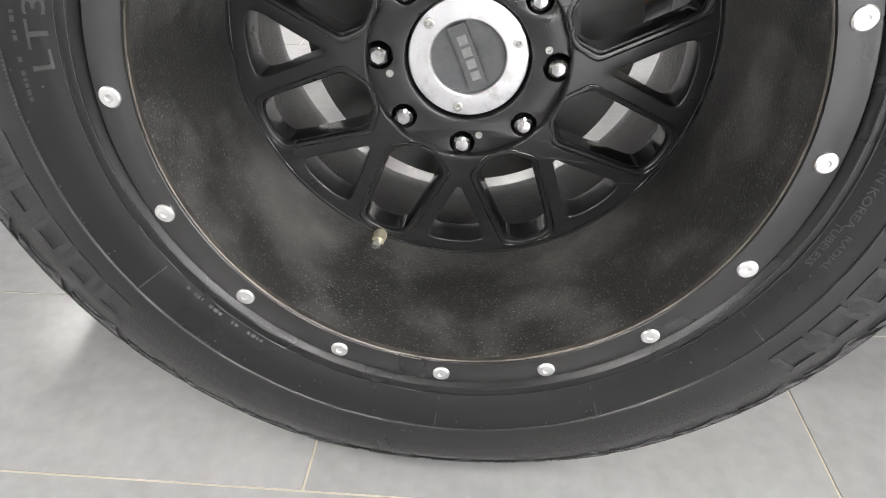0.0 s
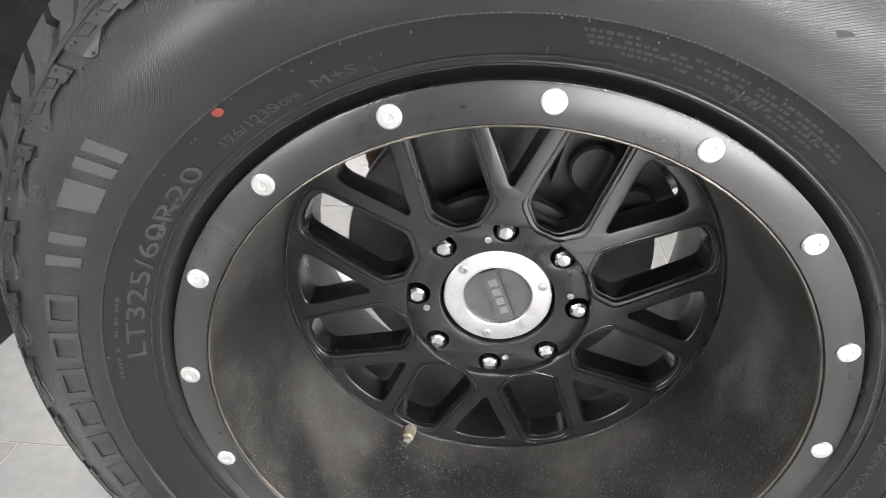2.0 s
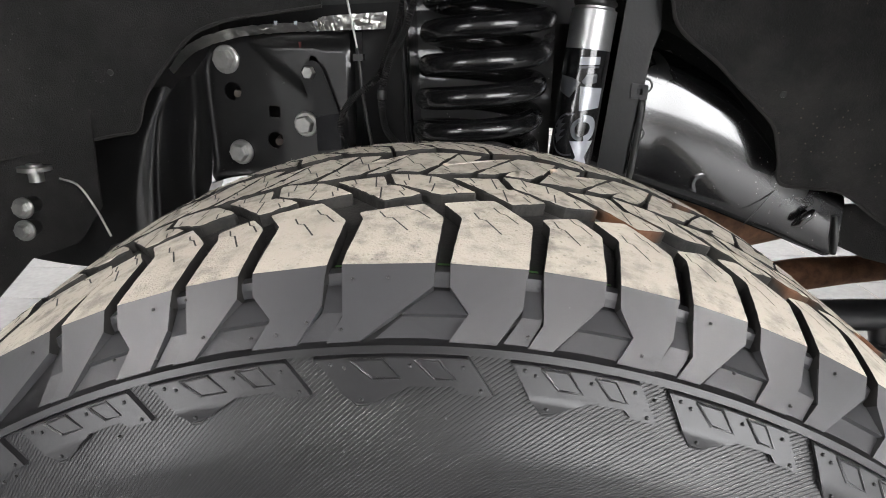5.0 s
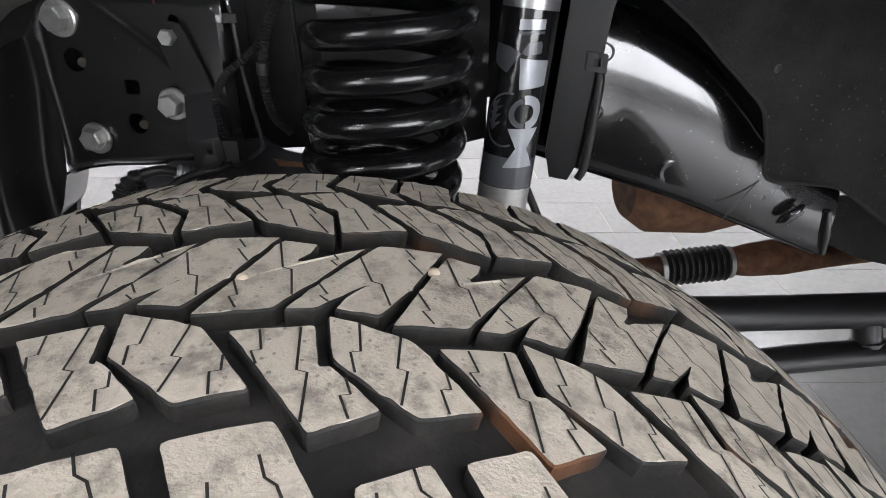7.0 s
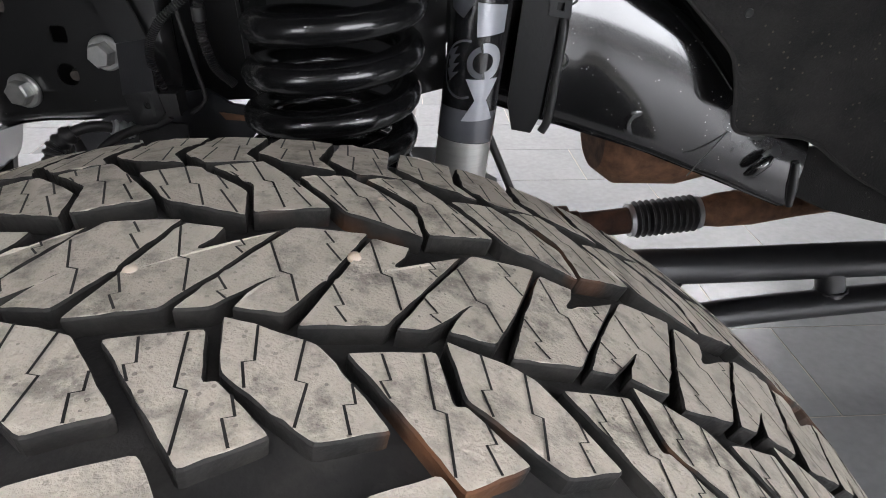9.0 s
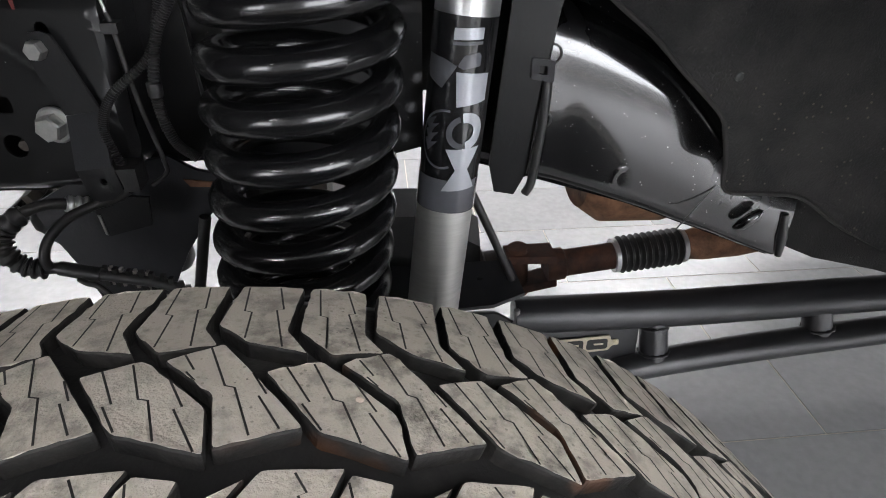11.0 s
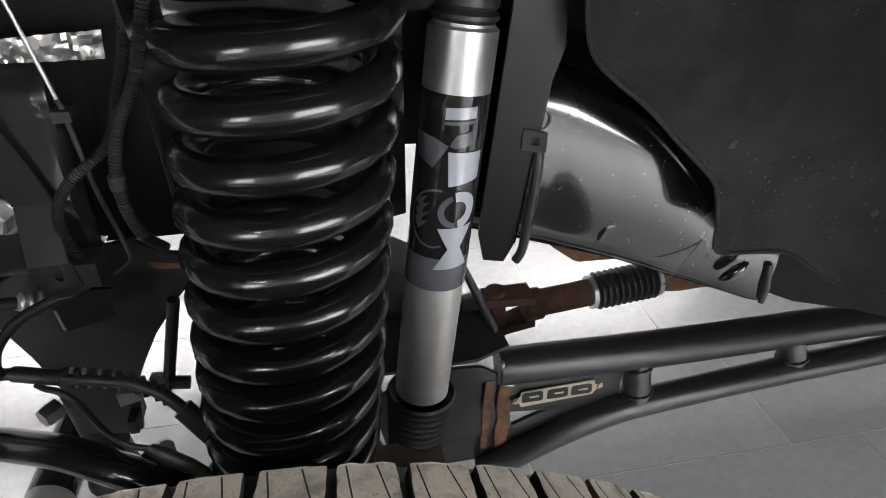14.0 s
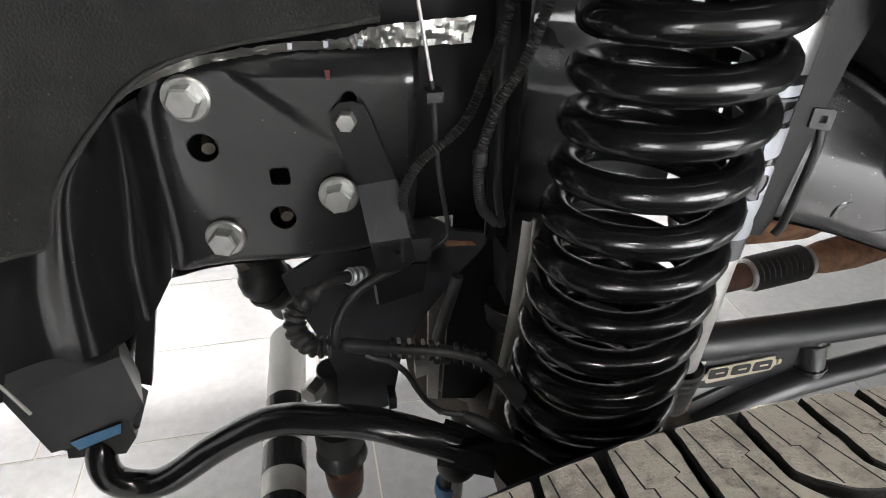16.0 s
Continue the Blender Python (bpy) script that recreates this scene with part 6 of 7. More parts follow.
for x, z in ((0.286, 0.497), (0.3995, 0.507)):
    part("badge_rivet", lathe([(0, 0.0035), (0.0015, 0.003), (0.002, 0.0)], (x, 0.4565, z), (0, -1, 0), 12), BRASS, badge)

seat()
# ---- drive shaft ----
shaft = thing("drive_shaft", (0.42, 0.6, 0.56), "rusty drive shaft with a black rubber bellows boot", "drive shaft")
S0, S1 = Vector((0.337, 0.710, 0.478)), Vector((0.682, 0.718, 0.513))
ax = (S1 - S0).normalized()
sp = lambda d: S0 + ax * d
part("tube", lathe([(0.03, 0.0), (0.03, 0.027), (0.060, 0.027), (0.064, 0.0225), (0.15, 0.0225), (0.15, 0.0)], S0, ax, 28), RUST, shaft, "rust-brown steel tube", 40)
bm = bmesh.new()
b = [(0.150, 0.026)]
for k in range(10):
    d = 0.156 + k * 0.0108
    b += [(d, 0.0250), (d + 0.0036, 0.0320), (d + 0.0072, 0.0250)]
part("bellows", lathe([(0.148, 0.0)] + b + [(0.268, 0.026), (0.268, 0.0)], S0, ax, 32), HOSE, shaft, "black ribbed bellows", 50)
for d in (0.146, 0.262):
    part("clamp", lathe([(d, 0.0), (d, 0.0285), (d + 0.007, 0.0285), (d + 0.008, 0.0)], S0, ax, 32), ALU, shaft, "bright steel band clamp", 30)
part("slip_yoke", lathe([(0.268, 0.0), (0.268, 0.023), (0.30, 0.029), (0.36, 0.032), (0.44, 0.027), (0.55, 0.025), (0.55, 0.0)], S0, ax, 28), RUSTL, shaft, "", 40)
v = ax.cross(Vector((0, 0, 1))).normalized()
w = v.cross(ax)
for s in (1, -1):
    bm = slab([sp(0.045) + w * s * 0.030 + v * 0.022, sp(0.045) + w * s * 0.030 - v * 0.022, sp(-0.035) + w * s * 0.040 - v * 0.018, sp(-0.035) + w * s * 0.040 + v * 0.018], w * s * -0.014)
    part("yoke_ear", chamfer(bm, 0.004), RUST, shaft)
part("cross_joint", cyl(sp(-0.015) - w * 0.046, sp(-0.015) + w * 0.046, 0.016, 18), RUST, shaft)
part("pinion_flange", lathe([(-0.10, 0.0), (-0.10, 0.045), (-0.075, 0.048), (-0.07, 0.038), (-0.035, 0.040), (-0.03, 0.0)], S0, ax, 28), CASTING, shaft)

seat()
# ---- axle with differential ----
axle = thing("front_axle", (0.0, 0.6, 0.43), "dirty cast front axle housing with its differential", "axle")
part("axle_tube", lathe([(0.12, 0.0), (0.12, 0.06), (0.20, 0.055), (0.22, 0.047), (1.9, 0.047), (1.9, 0.0)], HUB, (0, 1, 0), 32), CASTING, axle)
part("differential", lathe([(-0.12, 0.0), (-0.12, 0.06), (-0.06, 0.105), (0.0, 0.12), (0.06, 0.105), (0.10, 0.075), (0.17, 0.055), (0.17, 0.0)], (0.02, 0.70, 0.46), (0.9, 0, 0.15), 36), PLASTIC, axle)
part("housing_cover", chamfer(slab([(-0.060, 0.645, 0.715), (-0.086, 0.645, 0.640), (-0.108, 0.645, 0.562), (-0.131, 0.645, 0.512), (-0.124, 0.645, 0.455), (-0.108, 0.645, 0.400), (-0.075, 0.645, 0.345), (0.020, 0.645, 0.335), (0.030, 0.645, 0.715)], (0.004, 0.05, 0)), 0.010, 3), CASTING, axle, "stained cast side of the housing", 40)
part("knuckle", chamfer(slab([(-0.07, 0.14, 0.30), (0.07, 0.14, 0.30), (0.08, 0.14, 0.48), (0.03, 0.14, 0.585), (-0.03, 0.14, 0.585), (-0.08, 0.14, 0.48)], (0, 0.07, 0)), 0.012), CASTING, axle)
part("spring_pad", chamfer(box((-0.06, 0.24, 0.47), (0.10, 0.41, 0.552)), 0.008), CASTING, axle)
part("shock_mount", chamfer(box((0.10, 0.34, 0.42), (0.17, 0.42, 0.545)), 0.006), CASTING, axle)

seat(MID, 1.07)
# engine underside parts seen past the rail
bell = thing("transfer_case", (0.47, 0.66, 0.70), "stained bronze-brown transmission casting above the drive shaft", "gearbox")
part("casting", lathe([(-0.12, 0.0), (-0.12, 0.05), (-0.09, 0.075), (0.0, 0.085), (0.10, 0.07), (0.14, 0.04), (0.14, 0.0)], (0.495, 0.66, 0.675), (1, 0.1, 0.05), 28), RUSTL, bell)
seat()
isol = thing("engine_mount", (0.085, 0.70, 0.62), "silver and black cylindrical mount behind the spring", "engine mount")
part("can", lathe([(-0.01, 0.0), (-0.01, 0.030), (0.022, 0.031), (0.022, 0.026), (0.030, 0.026), (0.030, 0.031), (0.060, 0.031), (0.060, 0.025), (0.068, 0.025), (0.068, 0.032), (0.105, 0.030), (0.105, 0.0)], (0.080, 0.71, 0.60), (0.1, 0.1, 0.95), 30), SHOCKALU, isol)
for d in (0.026, 0.064):
    part("rubber_ring", lathe([(d - 0.005, 0.0255), (d - 0.003, 0.0275), (d + 0.003, 0.0275), (d + 0.005, 0.0255)], (0.080, 0.71, 0.60), (0.1, 0.1, 0.95), 30), HOSE, isol)
pump = thing("axle_cover", (0.15, 0.66, 0.50), "dark cast cover of the axle beside the shock", "axle cover")
bm = slab([(0.030, 0.655, 0.620), (0.150, 0.655, 0.616), (0.195, 0.655, 0.590), (0.246, 0.655, 0.560), (0.251, 0.655, 0.464), (0.036, 0.655, 0.435)], (0.01, 0.09, 0))
part("cover_body", chamfer(bm, 0.012, 3), PLASTIC, pump)

seat()
# ---- anti-roll bar ----
bar = thing("anti_roll_bar", (-0.35, 0.49, 0.48), "thick glossy black anti-roll bar with rubber bushing", "anti-roll bar")
bp = [(-0.47, 0.98, 0.565), (-0.480, 0.80, 0.560), (-0.496, 0.66, 0.545), (-0.506, 0.575, 0.525), (-0.506, 0.530, 0.497), (-0.498, 0.518, 0.468), (-0.470, 0.516, 0.452), (-0.435, 0.510, 0.462), (-0.372, 0.500, 0.513), (-0.321, 0.480, 0.558), (-0.285, 0.465, 0.578), (-0.254, 0.450, 0.586), (-0.203, 0.420, 0.602), (-0.155, 0.395, 0.601), (-0.118, 0.380, 0.592)]
part("bar", tube(spline(bp, 8), 0.0172, 18), SPRINGB, bar, "", 60)
part("eye", chamfer(slab([(-0.140, 0.375, 0.575), (-0.088, 0.350, 0.572), (-0.083, 0.375, 0.572), (-0.125, 0.405, 0.575)], (0, 0, 0.032)), 0.007), SPRINGB, bar)
part("bushing", chamfer(slab([(-0.540, 0.530, 0.500), (-0.478, 0.526, 0.498), (-0.462, 0.528, 0.520), (-0.465, 0.530, 0.548), (-0.490, 0.534, 0.556), (-0.536, 0.536, 0.540)], (0, 0.055, 0)), 0.012, 3), HOSE, bar, "black rubber bushing")
seat(FRONT, 1.06)
link = thing("drop_link", (-0.09, 0.34, 0.56), "dirty black stabiliser drop link with a blue-marked end", "drop link")
part("stud", cyl((-0.098, 0.347, 0.63), (-0.098, 0.347, 0.50), 0.008, 14), ZINC, link)
part("upper_joint", lathe([(0.0, 0.0), (0.0, 0.018), (0.006, 0.021), (0.020, 0.021), (0.028, 0.016), (0.028, 0.0)], (-0.098, 0.347, 0.548), (0, 0, 1), 22), HOSE, link)
part("rod", cyl((-0.105, 0.350, 0.55), (-0.115, 0.36, 0.36), 0.0095, 14), PLASTIC, link)
part("blue_ring", cyl((-0.1065, 0.3515, 0.522), (-0.1075, 0.3525, 0.505), 0.0125, 16), TAPE, link, "blue paint ring")

# bracket box with blue tape under the frame horn
seat()
bx = thing("bar_mount", (-0.5, 0.53, 0.58), "dark grey steel mount with a strip of blue tape", "bracket")
bm = slab([(-0.575, 0.53, 0.600), (-0.451, 0.53, 0.640), (-0.444, 0.53, 0.566), (-0.470, 0.53, 0.533), (-0.532, 0.53, 0.517), (-0.554, 0.53, 0.513)], (-0.012, 0.05, 0.004))
part("mount_body", chamfer(bm, 0.004), POWDER, bx)
part("tape_strip", slab([(-0.530, 0.5278, 0.528), (-0.524, 0.5278, 0.514), (-0.476, 0.5278, 0.531), (-0.472, 0.5278, 0.546)], (0, -0.001, 0)), TAPE, bx, "strip of blue masking tape")
part("clamp_plate", chamfer(slab([(-0.548, 0.534, 0.512), (-0.466, 0.534, 0.540), (-0.458, 0.534, 0.528), (-0.520, 0.534, 0.500)], (0, 0.06, 0)), 0.003, 1), HOSE, bx)
part("brace", chamfer(slab([(-0.431, 0.62, 0.700), (-0.414, 0.62, 0.700), (-0.455, 0.60, 0.530), (-0.474, 0.60, 0.540)], (0, 0.012, 0)), 0.003, 1), PLASTIC, bx, "dark flat brace behind the mount")
seat(FRONT, 1.06)

# ---- steering parts ----
stab = thing("steering_stabiliser", (-0.284, 0.56, 0.44), "silver steering damper cylinder with black bands", "steering damper")
A0, A1 = Vector((-0.290, 0.36, 0.437)), Vector((-0.279, 0.715, 0.444))
ad = (A1 - A0).normalized()
L = (A1 - A0).length
part("cylinder", lathe([(0.0, 0.0), (0.0, 0.027), (L - 0.01, 0.027), (L, 0.022), (L, 0.0)], A0, ad, 32), SHOCKALU, stab, "", 30)
for d0, d1 in ((0.02, 0.06), (0.095, 0.137), (0.165, 0.215)):
    part("black_band", lathe([(d0, 0.0272), (d0, 0.0276), (d1, 0.0276), (d1, 0.0272)], A0, ad, 32), LABEL, stab, "black printed band", 30)
part("rod", cyl(A1, A1 + ad * 0.10, 0.008, 16), CHROME, stab)
part("end_bushing", lathe([(0.0, 0.0), (0.0, 0.032), (0.015, 0.038), (0.035, 0.034), (0.05, 0.02), (0.05, 0.0)], A1 + ad * 0.09 + Vector((0, 0, -0.02)), (0.1, 0, 1), 24), HOSE, stab)
pit = thing("pitman_arm", (-0.22, 0.47, 0.5), "dark greasy steering arm with a rusty joint", "steering arm")
part("shaft", lathe([(0.0, 0.0), (0.0, 0.022), (0.09, 0.020), (0.10, 0.030), (0.135, 0.030), (0.14, 0.016), (0.23, 0.016), (0.23, 0.0)], (-0.213, 0.475, 0.37), (-0.02, -0.03, 1), 24), PLASTIC, pit)
part("joint_boot", lathe([(0.0, 0.020), (0.012, 0.033), (0.024, 0.030), (0.034, 0.020), (0.036, 0.0)], (-0.214, 0.472, 0.435), (-0.02, -0.03, 1), 24), HOSE, pit)
part("rusty_end", lathe([(-0.05, 0.0), (-0.05, 0.024), (-0.01, 0.026), (0.0, 0.018), (0.0, 0.0)], (-0.214, 0.473, 0.435), (-0.02, -0.03, 1), 24), RUST, pit, "rusty joint end")
hexbolt((-0.232, 0.455, 0.590), (-0.6, -0.8, 0), 0.012, 0, 0.02, "nut", pit)
trk = thing("track_bar_bracket", (-0.2, 0.5, 0.66), "dark grey welded bracket plate under the frame", "bracket")
seat()
yoke = [(-0.273, 0.730), (-0.264, 0.697), (-0.246, 0.652), (-0.228, 0.588), (-0.229, 0.532), (-0.186, 0.523), (-0.166, 0.527), (-0.154, 0.601), (-0.143, 0.625), (-0.121, 0.666), (-0.088, 0.712), (-0.063, 0.740), (-0.058, 0.750), (-0.062, 0.759), (-0.094, 0.766), (-0.119, 0.783), (-0.205, 0.769)]
part("gusset_plate", chamfer(slab([(x, 0.51, z) for x, z in yoke], (0, 0.006, 0)), 0.0015, 1), GUSSETP, trk)
part("rusty_weld", chamfer(slab([(-0.109, 0.5085, 0.757), (-0.075, 0.5085, 0.752), (-0.070, 0.5085, 0.746), (-0.103, 0.5085, 0.748)], (0, 0.006, 0)), 0.002, 1), RUSTL, trk, "orange rust along a weld")
part("tab_plate", chamfer(slab([(-0.180, 0.466, 0.762), (-0.132, 0.466, 0.758), (-0.136, 0.466, 0.726), (-0.180, 0.466, 0.715), (-0.187, 0.466, 0.743)], (0, 0.004, 0)), 0.001, 1), DARKP, trk)
part("tab_edge", slab([(-0.1855, 0.4645, 0.741), (-0.183, 0.4645, 0.740), (-0.181, 0.4645, 0.717), (-0.1835, 0.4645, 0.718)], (0, 0.002, 0)), ZINC, trk, "bare cut edge")
part("lower_lug", chamfer(box((-0.172, 0.49, 0.541), (-0.163, 0.53, 0.560)), 0.002, 1), PLASTIC, trk)
part("pale_clip", chamfer(slab([(-0.149, 0.44, 0.651), (-0.131, 0.44, 0.651), (-0.127, 0.44, 0.640), (-0.149, 0.44, 0.634)], (0, 0.012, 0)), 0.003, 1), SHIELD, trk, "small pale plastic clip")
axis_b = (0.50, 0.10, -0.86)
part("mount_boss", lathe([(-0.004, 0.0), (-0.004, 0.016), (0.004, 0.020), (0.010, 0.027), (0.022, 0.031), (0.034, 0.028), (0.040, 0.030), (0.052, 0.027), (0.066, 0.018), (0.070, 0.0)], (-0.312, 0.598, 0.694), axis_b, 26), HOSE, trk, "black rubber joint boot", 50)
part("mount_nut", lathe([(-0.016, 0.0), (-0.016, 0.013), (-0.004, 0.014), (-0.004, 0.0)], (-0.312, 0.598, 0.694), axis_b, 6), CASTING, trk, "dirty castle nut", 20)
part("boot_clamp", lathe([(0.036, 0.0302), (0.036, 0.0312), (0.041, 0.0312), (0.041, 0.0302)], (-0.312, 0.598, 0.694), axis_b, 26), PLASTIC, trk)
part("rod_end", cyl((-0.281, 0.604, 0.640), (-0.286, 0.690, 0.520), 0.0065, 12), CHROME, trk, "bright damper rod")
part("back_web", chamfer(slab([(-0.102, 0.60, 0.622), (-0.079, 0.60, 0.645), (-0.084, 0.60, 0.573), (-0.088, 0.60, 0.428), (-0.103, 0.60, 0.434)], (0, 0.008, 0)), 0.003, 1), SHIELD, trk, "stained pale steel web")
part("joint_rod", cyl((-0.092, 0.500, 0.715), (-0.118, 0.500, 0.612), 0.0065, 14), ROTOR, trk, "dull steel rod")
part("joint_nut", lathe([(-0.010, 0.0), (-0.010, 0.012), (0.010, 0.012), (0.012, 0.0)], (-0.128, 0.500, 0.604), (1, 0, -0.1), 6), CASTING, trk, "dirty hexagon nut", 20)
part("joint_stud", cyl((-0.118, 0.500, 0.603), (-0.098, 0.500, 0.600), 0.0075, 14), ROTOR, trk)
part("dark_web", chamfer(slab([(-0.081, 0.57, 0.755), (-0.017, 0.57, 0.755), (-0.024, 0.57, 0.447), (-0.089, 0.57, 0.461), (-0.083, 0.57, 0.615)], (0, 0.008, 0)), 0.003, 1), DARKP, trk)
shield = thing("brake_shield", (-0.04, 0.30, 0.62), "stained grey brake backing shield beside the spring", "brake shield")
seat()
bm = bmesh.new()
run = spline([(-0.033, 0.450, 0.806), (-0.034, 0.450, 0.769), (-0.037, 0.450, 0.707), (-0.042, 0.450, 0.653), (-0.048, 0.450, 0.593), (-0.052, 0.450, 0.561)], 6)
A = [[bm.verts.new(p + Vector((-0.012 * k / 4, -0.004 * math.sin(math.pi * k / 4), 0.0))) for k in range(5)] for p in run]
for a, b in zip(A, A[1:]):
    for k in range(4):
        bm.faces.new((a[k], a[k + 1], b[k + 1], b[k]))
part("shield_plate", bm, SHIELD, shield, "", 60)
part("rolled_edge", tube(run, 0.0022, 8), SHIELD, shield, "", 60)

# ---- hoses and wires ----
hose = thing("brake_hose", (-0.2, 0.43, 0.70), "black rubber brake hose in a ribbed guard", "hose")
HP = [(-0.190, 0.473, 0.748), (-0.207, 0.462, 0.756), (-0.223, 0.451, 0.762), (-0.239, 0.440, 0.760), (-0.255, 0.435, 0.749), (-0.261, 0.430, 0.739), (-0.260, 0.425, 0.725), (-0.251, 0.426, 0.710), (-0.238, 0.427, 0.704), (-0.220, 0.428, 0.703), (-0.200, 0.425, 0.700), (-0.179, 0.423, 0.696), (-0.149, 0.420, 0.691), (-0.118, 0.410, 0.691), (-0.094, 0.400, 0.685), (-0.076, 0.390, 0.672), (-0.059, 0.383, 0.648), (-0.041, 0.377, 0.623), (-0.025, 0.370, 0.602)]
sp2 = spline(HP, 12)


def stretch_of(a, b):
    """The piece of the hose from its a-th to its b-th bend."""
    return sp2[int(a * 12):int(b * 12) + 1]


part("hose_body", tube(sp2, 0.0058, 12), HOSE, hose, "", 60)
coil = stretch_of(3, 8.4)
part("guard_coil", tube(coil, [0.0082 + (0.0024 if (k // 3) % 2 else 0) for k in range(len(coil))], 14), HOSE, hose, "thick ribbed guard", 60)
part("guard_sleeve", tube(stretch_of(9.1, 11.0), 0.0074, 14), PLASTIC, hose)
part("guard_comb", tube(stretch_of(11.0, 14.6), 0.0052, 12), PLASTIC, hose)
for k in range(9):
    q = sp2[int(12 * (11.2 + 0.38 * k))]
    part("comb_tooth", chamfer(box(q + Vector((-0.0021, -0.003, -0.0108)), q + Vector((0.0021, 0.003, 0.0108))), 0.0008, 1), PLASTIC, hose)
    if k < 4:
        for up in (0.0085, -0.0085):
            part("comb_gap", chamfer(box(q + Vector((0.0044, -0.0026, up - 0.0018)), q + Vector((0.0074, 0.0026, up + 0.0018))), 0.0005, 1), SHIELD, hose, "pale nub of the comb guard")
part("sleeve_end", tube(stretch_of(15.0, 17.0), 0.0098, 14), PLASTIC, hose)
crimp = stretch_of(0.1, 1.2)
part("crimp", tube(crimp, [0.0075 + (0.0016 if (k // 2) % 2 else 0) for k in range(len(crimp))], 14), ALU, hose, "silver crimped fitting")
h2 = spline([(-0.148, 0.466, 0.768), (-0.163, 0.465, 0.759), (-0.181, 0.456, 0.757), (-0.202, 0.447, 0.750), (-0.216, 0.438, 0.740), (-0.224, 0.429, 0.729), (-0.227, 0.424, 0.716), (-0.226, 0.425, 0.706)], 8)
part("second_hose", tube(h2, 0.0050, 12), HOSE, hose, "", 60)
wire = thing("sensor_wire", (-0.12, 0.39, 0.63), "thin black sensor wire looping to the axle", "wire")
part("wire_run", tube(spline([(-0.200, 0.420, 0.694), (-0.191, 0.415, 0.692), (-0.179, 0.410, 0.691), (-0.165, 0.405, 0.678), (-0.155, 0.400, 0.659), (-0.145, 0.395, 0.644), (-0.130, 0.390, 0.633), (-0.111, 0.385, 0.629), (-0.093, 0.380, 0.616), (-0.068, 0.375, 0.599), (-0.046, 0.370, 0.586)], 8), 0.0030, 10), HOSE, wire, "", 60)
part("plug", tube([(-0.113, 0.386, 0.630), (-0.100, 0.382, 0.622), (-0.080, 0.378, 0.607), (-0.066, 0.375, 0.597)], [0.005, 0.0075, 0.0075, 0.005], 12), PLASTIC, wire, "", 60)
cable = thing("control_cable", (-0.12, 0.41, 0.9), "grey sheathed cable clipped to the frame", "cable")
part("cable_run", tube(spline([(-0.128, 0.474, 0.935), (-0.126, 0.475, 0.921), (-0.121, 0.475, 0.858), (-0.111, 0.475, 0.795), (-0.112, 0.475, 0.780), (-0.128, 0.475, 0.768)], 8), 0.0024, 10), HOSE, cable, "", 60)
part("cable_core", tube([(-0.160, 0.474, 1.12), (-0.139, 0.474, 0.998), (-0.127, 0.474, 0.930)], 0.0016, 10), SHOCKALU, cable, "bare steel upper part", 60)
part("cable_clip", chamfer(box((-0.133, 0.466, 0.918), (-0.119, 0.482, 0.927)), 0.0015), PLASTIC, cable)
loom = thing("wiring_loom", (-0.09, 0.39, 0.88), "black corrugated wiring conduits running down the tower", "wiring loom")


def ribbed(points, r, name="conduit"):
    q = spline(points, 34)
    part(name, tube(q, [r + (0.0011 if k % 2 else -0.0004) for k in range(len(q))], 12), HOSE, loom, "", 70)


ribbed([(-0.018, 0.440, 1.10), (-0.030, 0.440, 1.05), (-0.044, 0.440, 1.002), (-0.060, 0.440, 0.956), (-0.080, 0.441, 0.921), (-0.092, 0.443, 0.872), (-0.087, 0.446, 0.828), (-0.070, 0.450, 0.806)], 0.0041)
ribbed([(-0.056, 0.468, 1.03), (-0.070, 0.470, 0.971), (-0.082, 0.470, 0.940), (-0.100, 0.470, 0.897), (-0.140, 0.468, 0.863), (-0.155, 0.466, 0.830), (-0.146, 0.464, 0.790)], 0.0037)
part("loom_tie", cyl((-0.0915, 0.443, 0.882), (-0.0918, 0.443, 0.870), 0.0065, 14), PLASTIC, loom)
part("connector", chamfer(box((-0.160, 0.452, 0.772), (-0.132, 0.480, 0.796)), 0.004), PLASTIC, loom)
part("post_line", tube([(-0.060, 0.48, 1.08), (-0.064, 0.482, 0.95), (-0.060, 0.484, 0.82), (-0.052, 0.486, 0.78)], 0.004, 10), HOSE, loom, "", 60)
seat(MID, 1.08)
line = thing("brake_line", (0.24, 0.52, 0.66), "thin black breather line running down to the axle", "hose")
part("line_run", tube(spline([(0.196, 0.500, 0.745), (0.202, 0.503, 0.725), (0.235, 0.508, 0.650), (0.262, 0.512, 0.588), (0.268, 0.513, 0.574)], 6), 0.0052, 10), HOSE, line, "", 60)
part("line_elbow", tube([(0.268, 0.513, 0.574), (0.250, 0.515, 0.572), (0.222, 0.52, 0.578), (0.205, 0.53, 0.545)], 0.0048, 10), PLASTIC, line, "", 60)
part("line_twist", tube(spline([(0.215, 0.52, 0.565), (0.205, 0.52, 0.545), (0.185, 0.51, 0.535), (0.16, 0.50, 0.535)], 8), 0.003, 8), CASTING, line, "", 60)

seat(HIGH, 1.012)
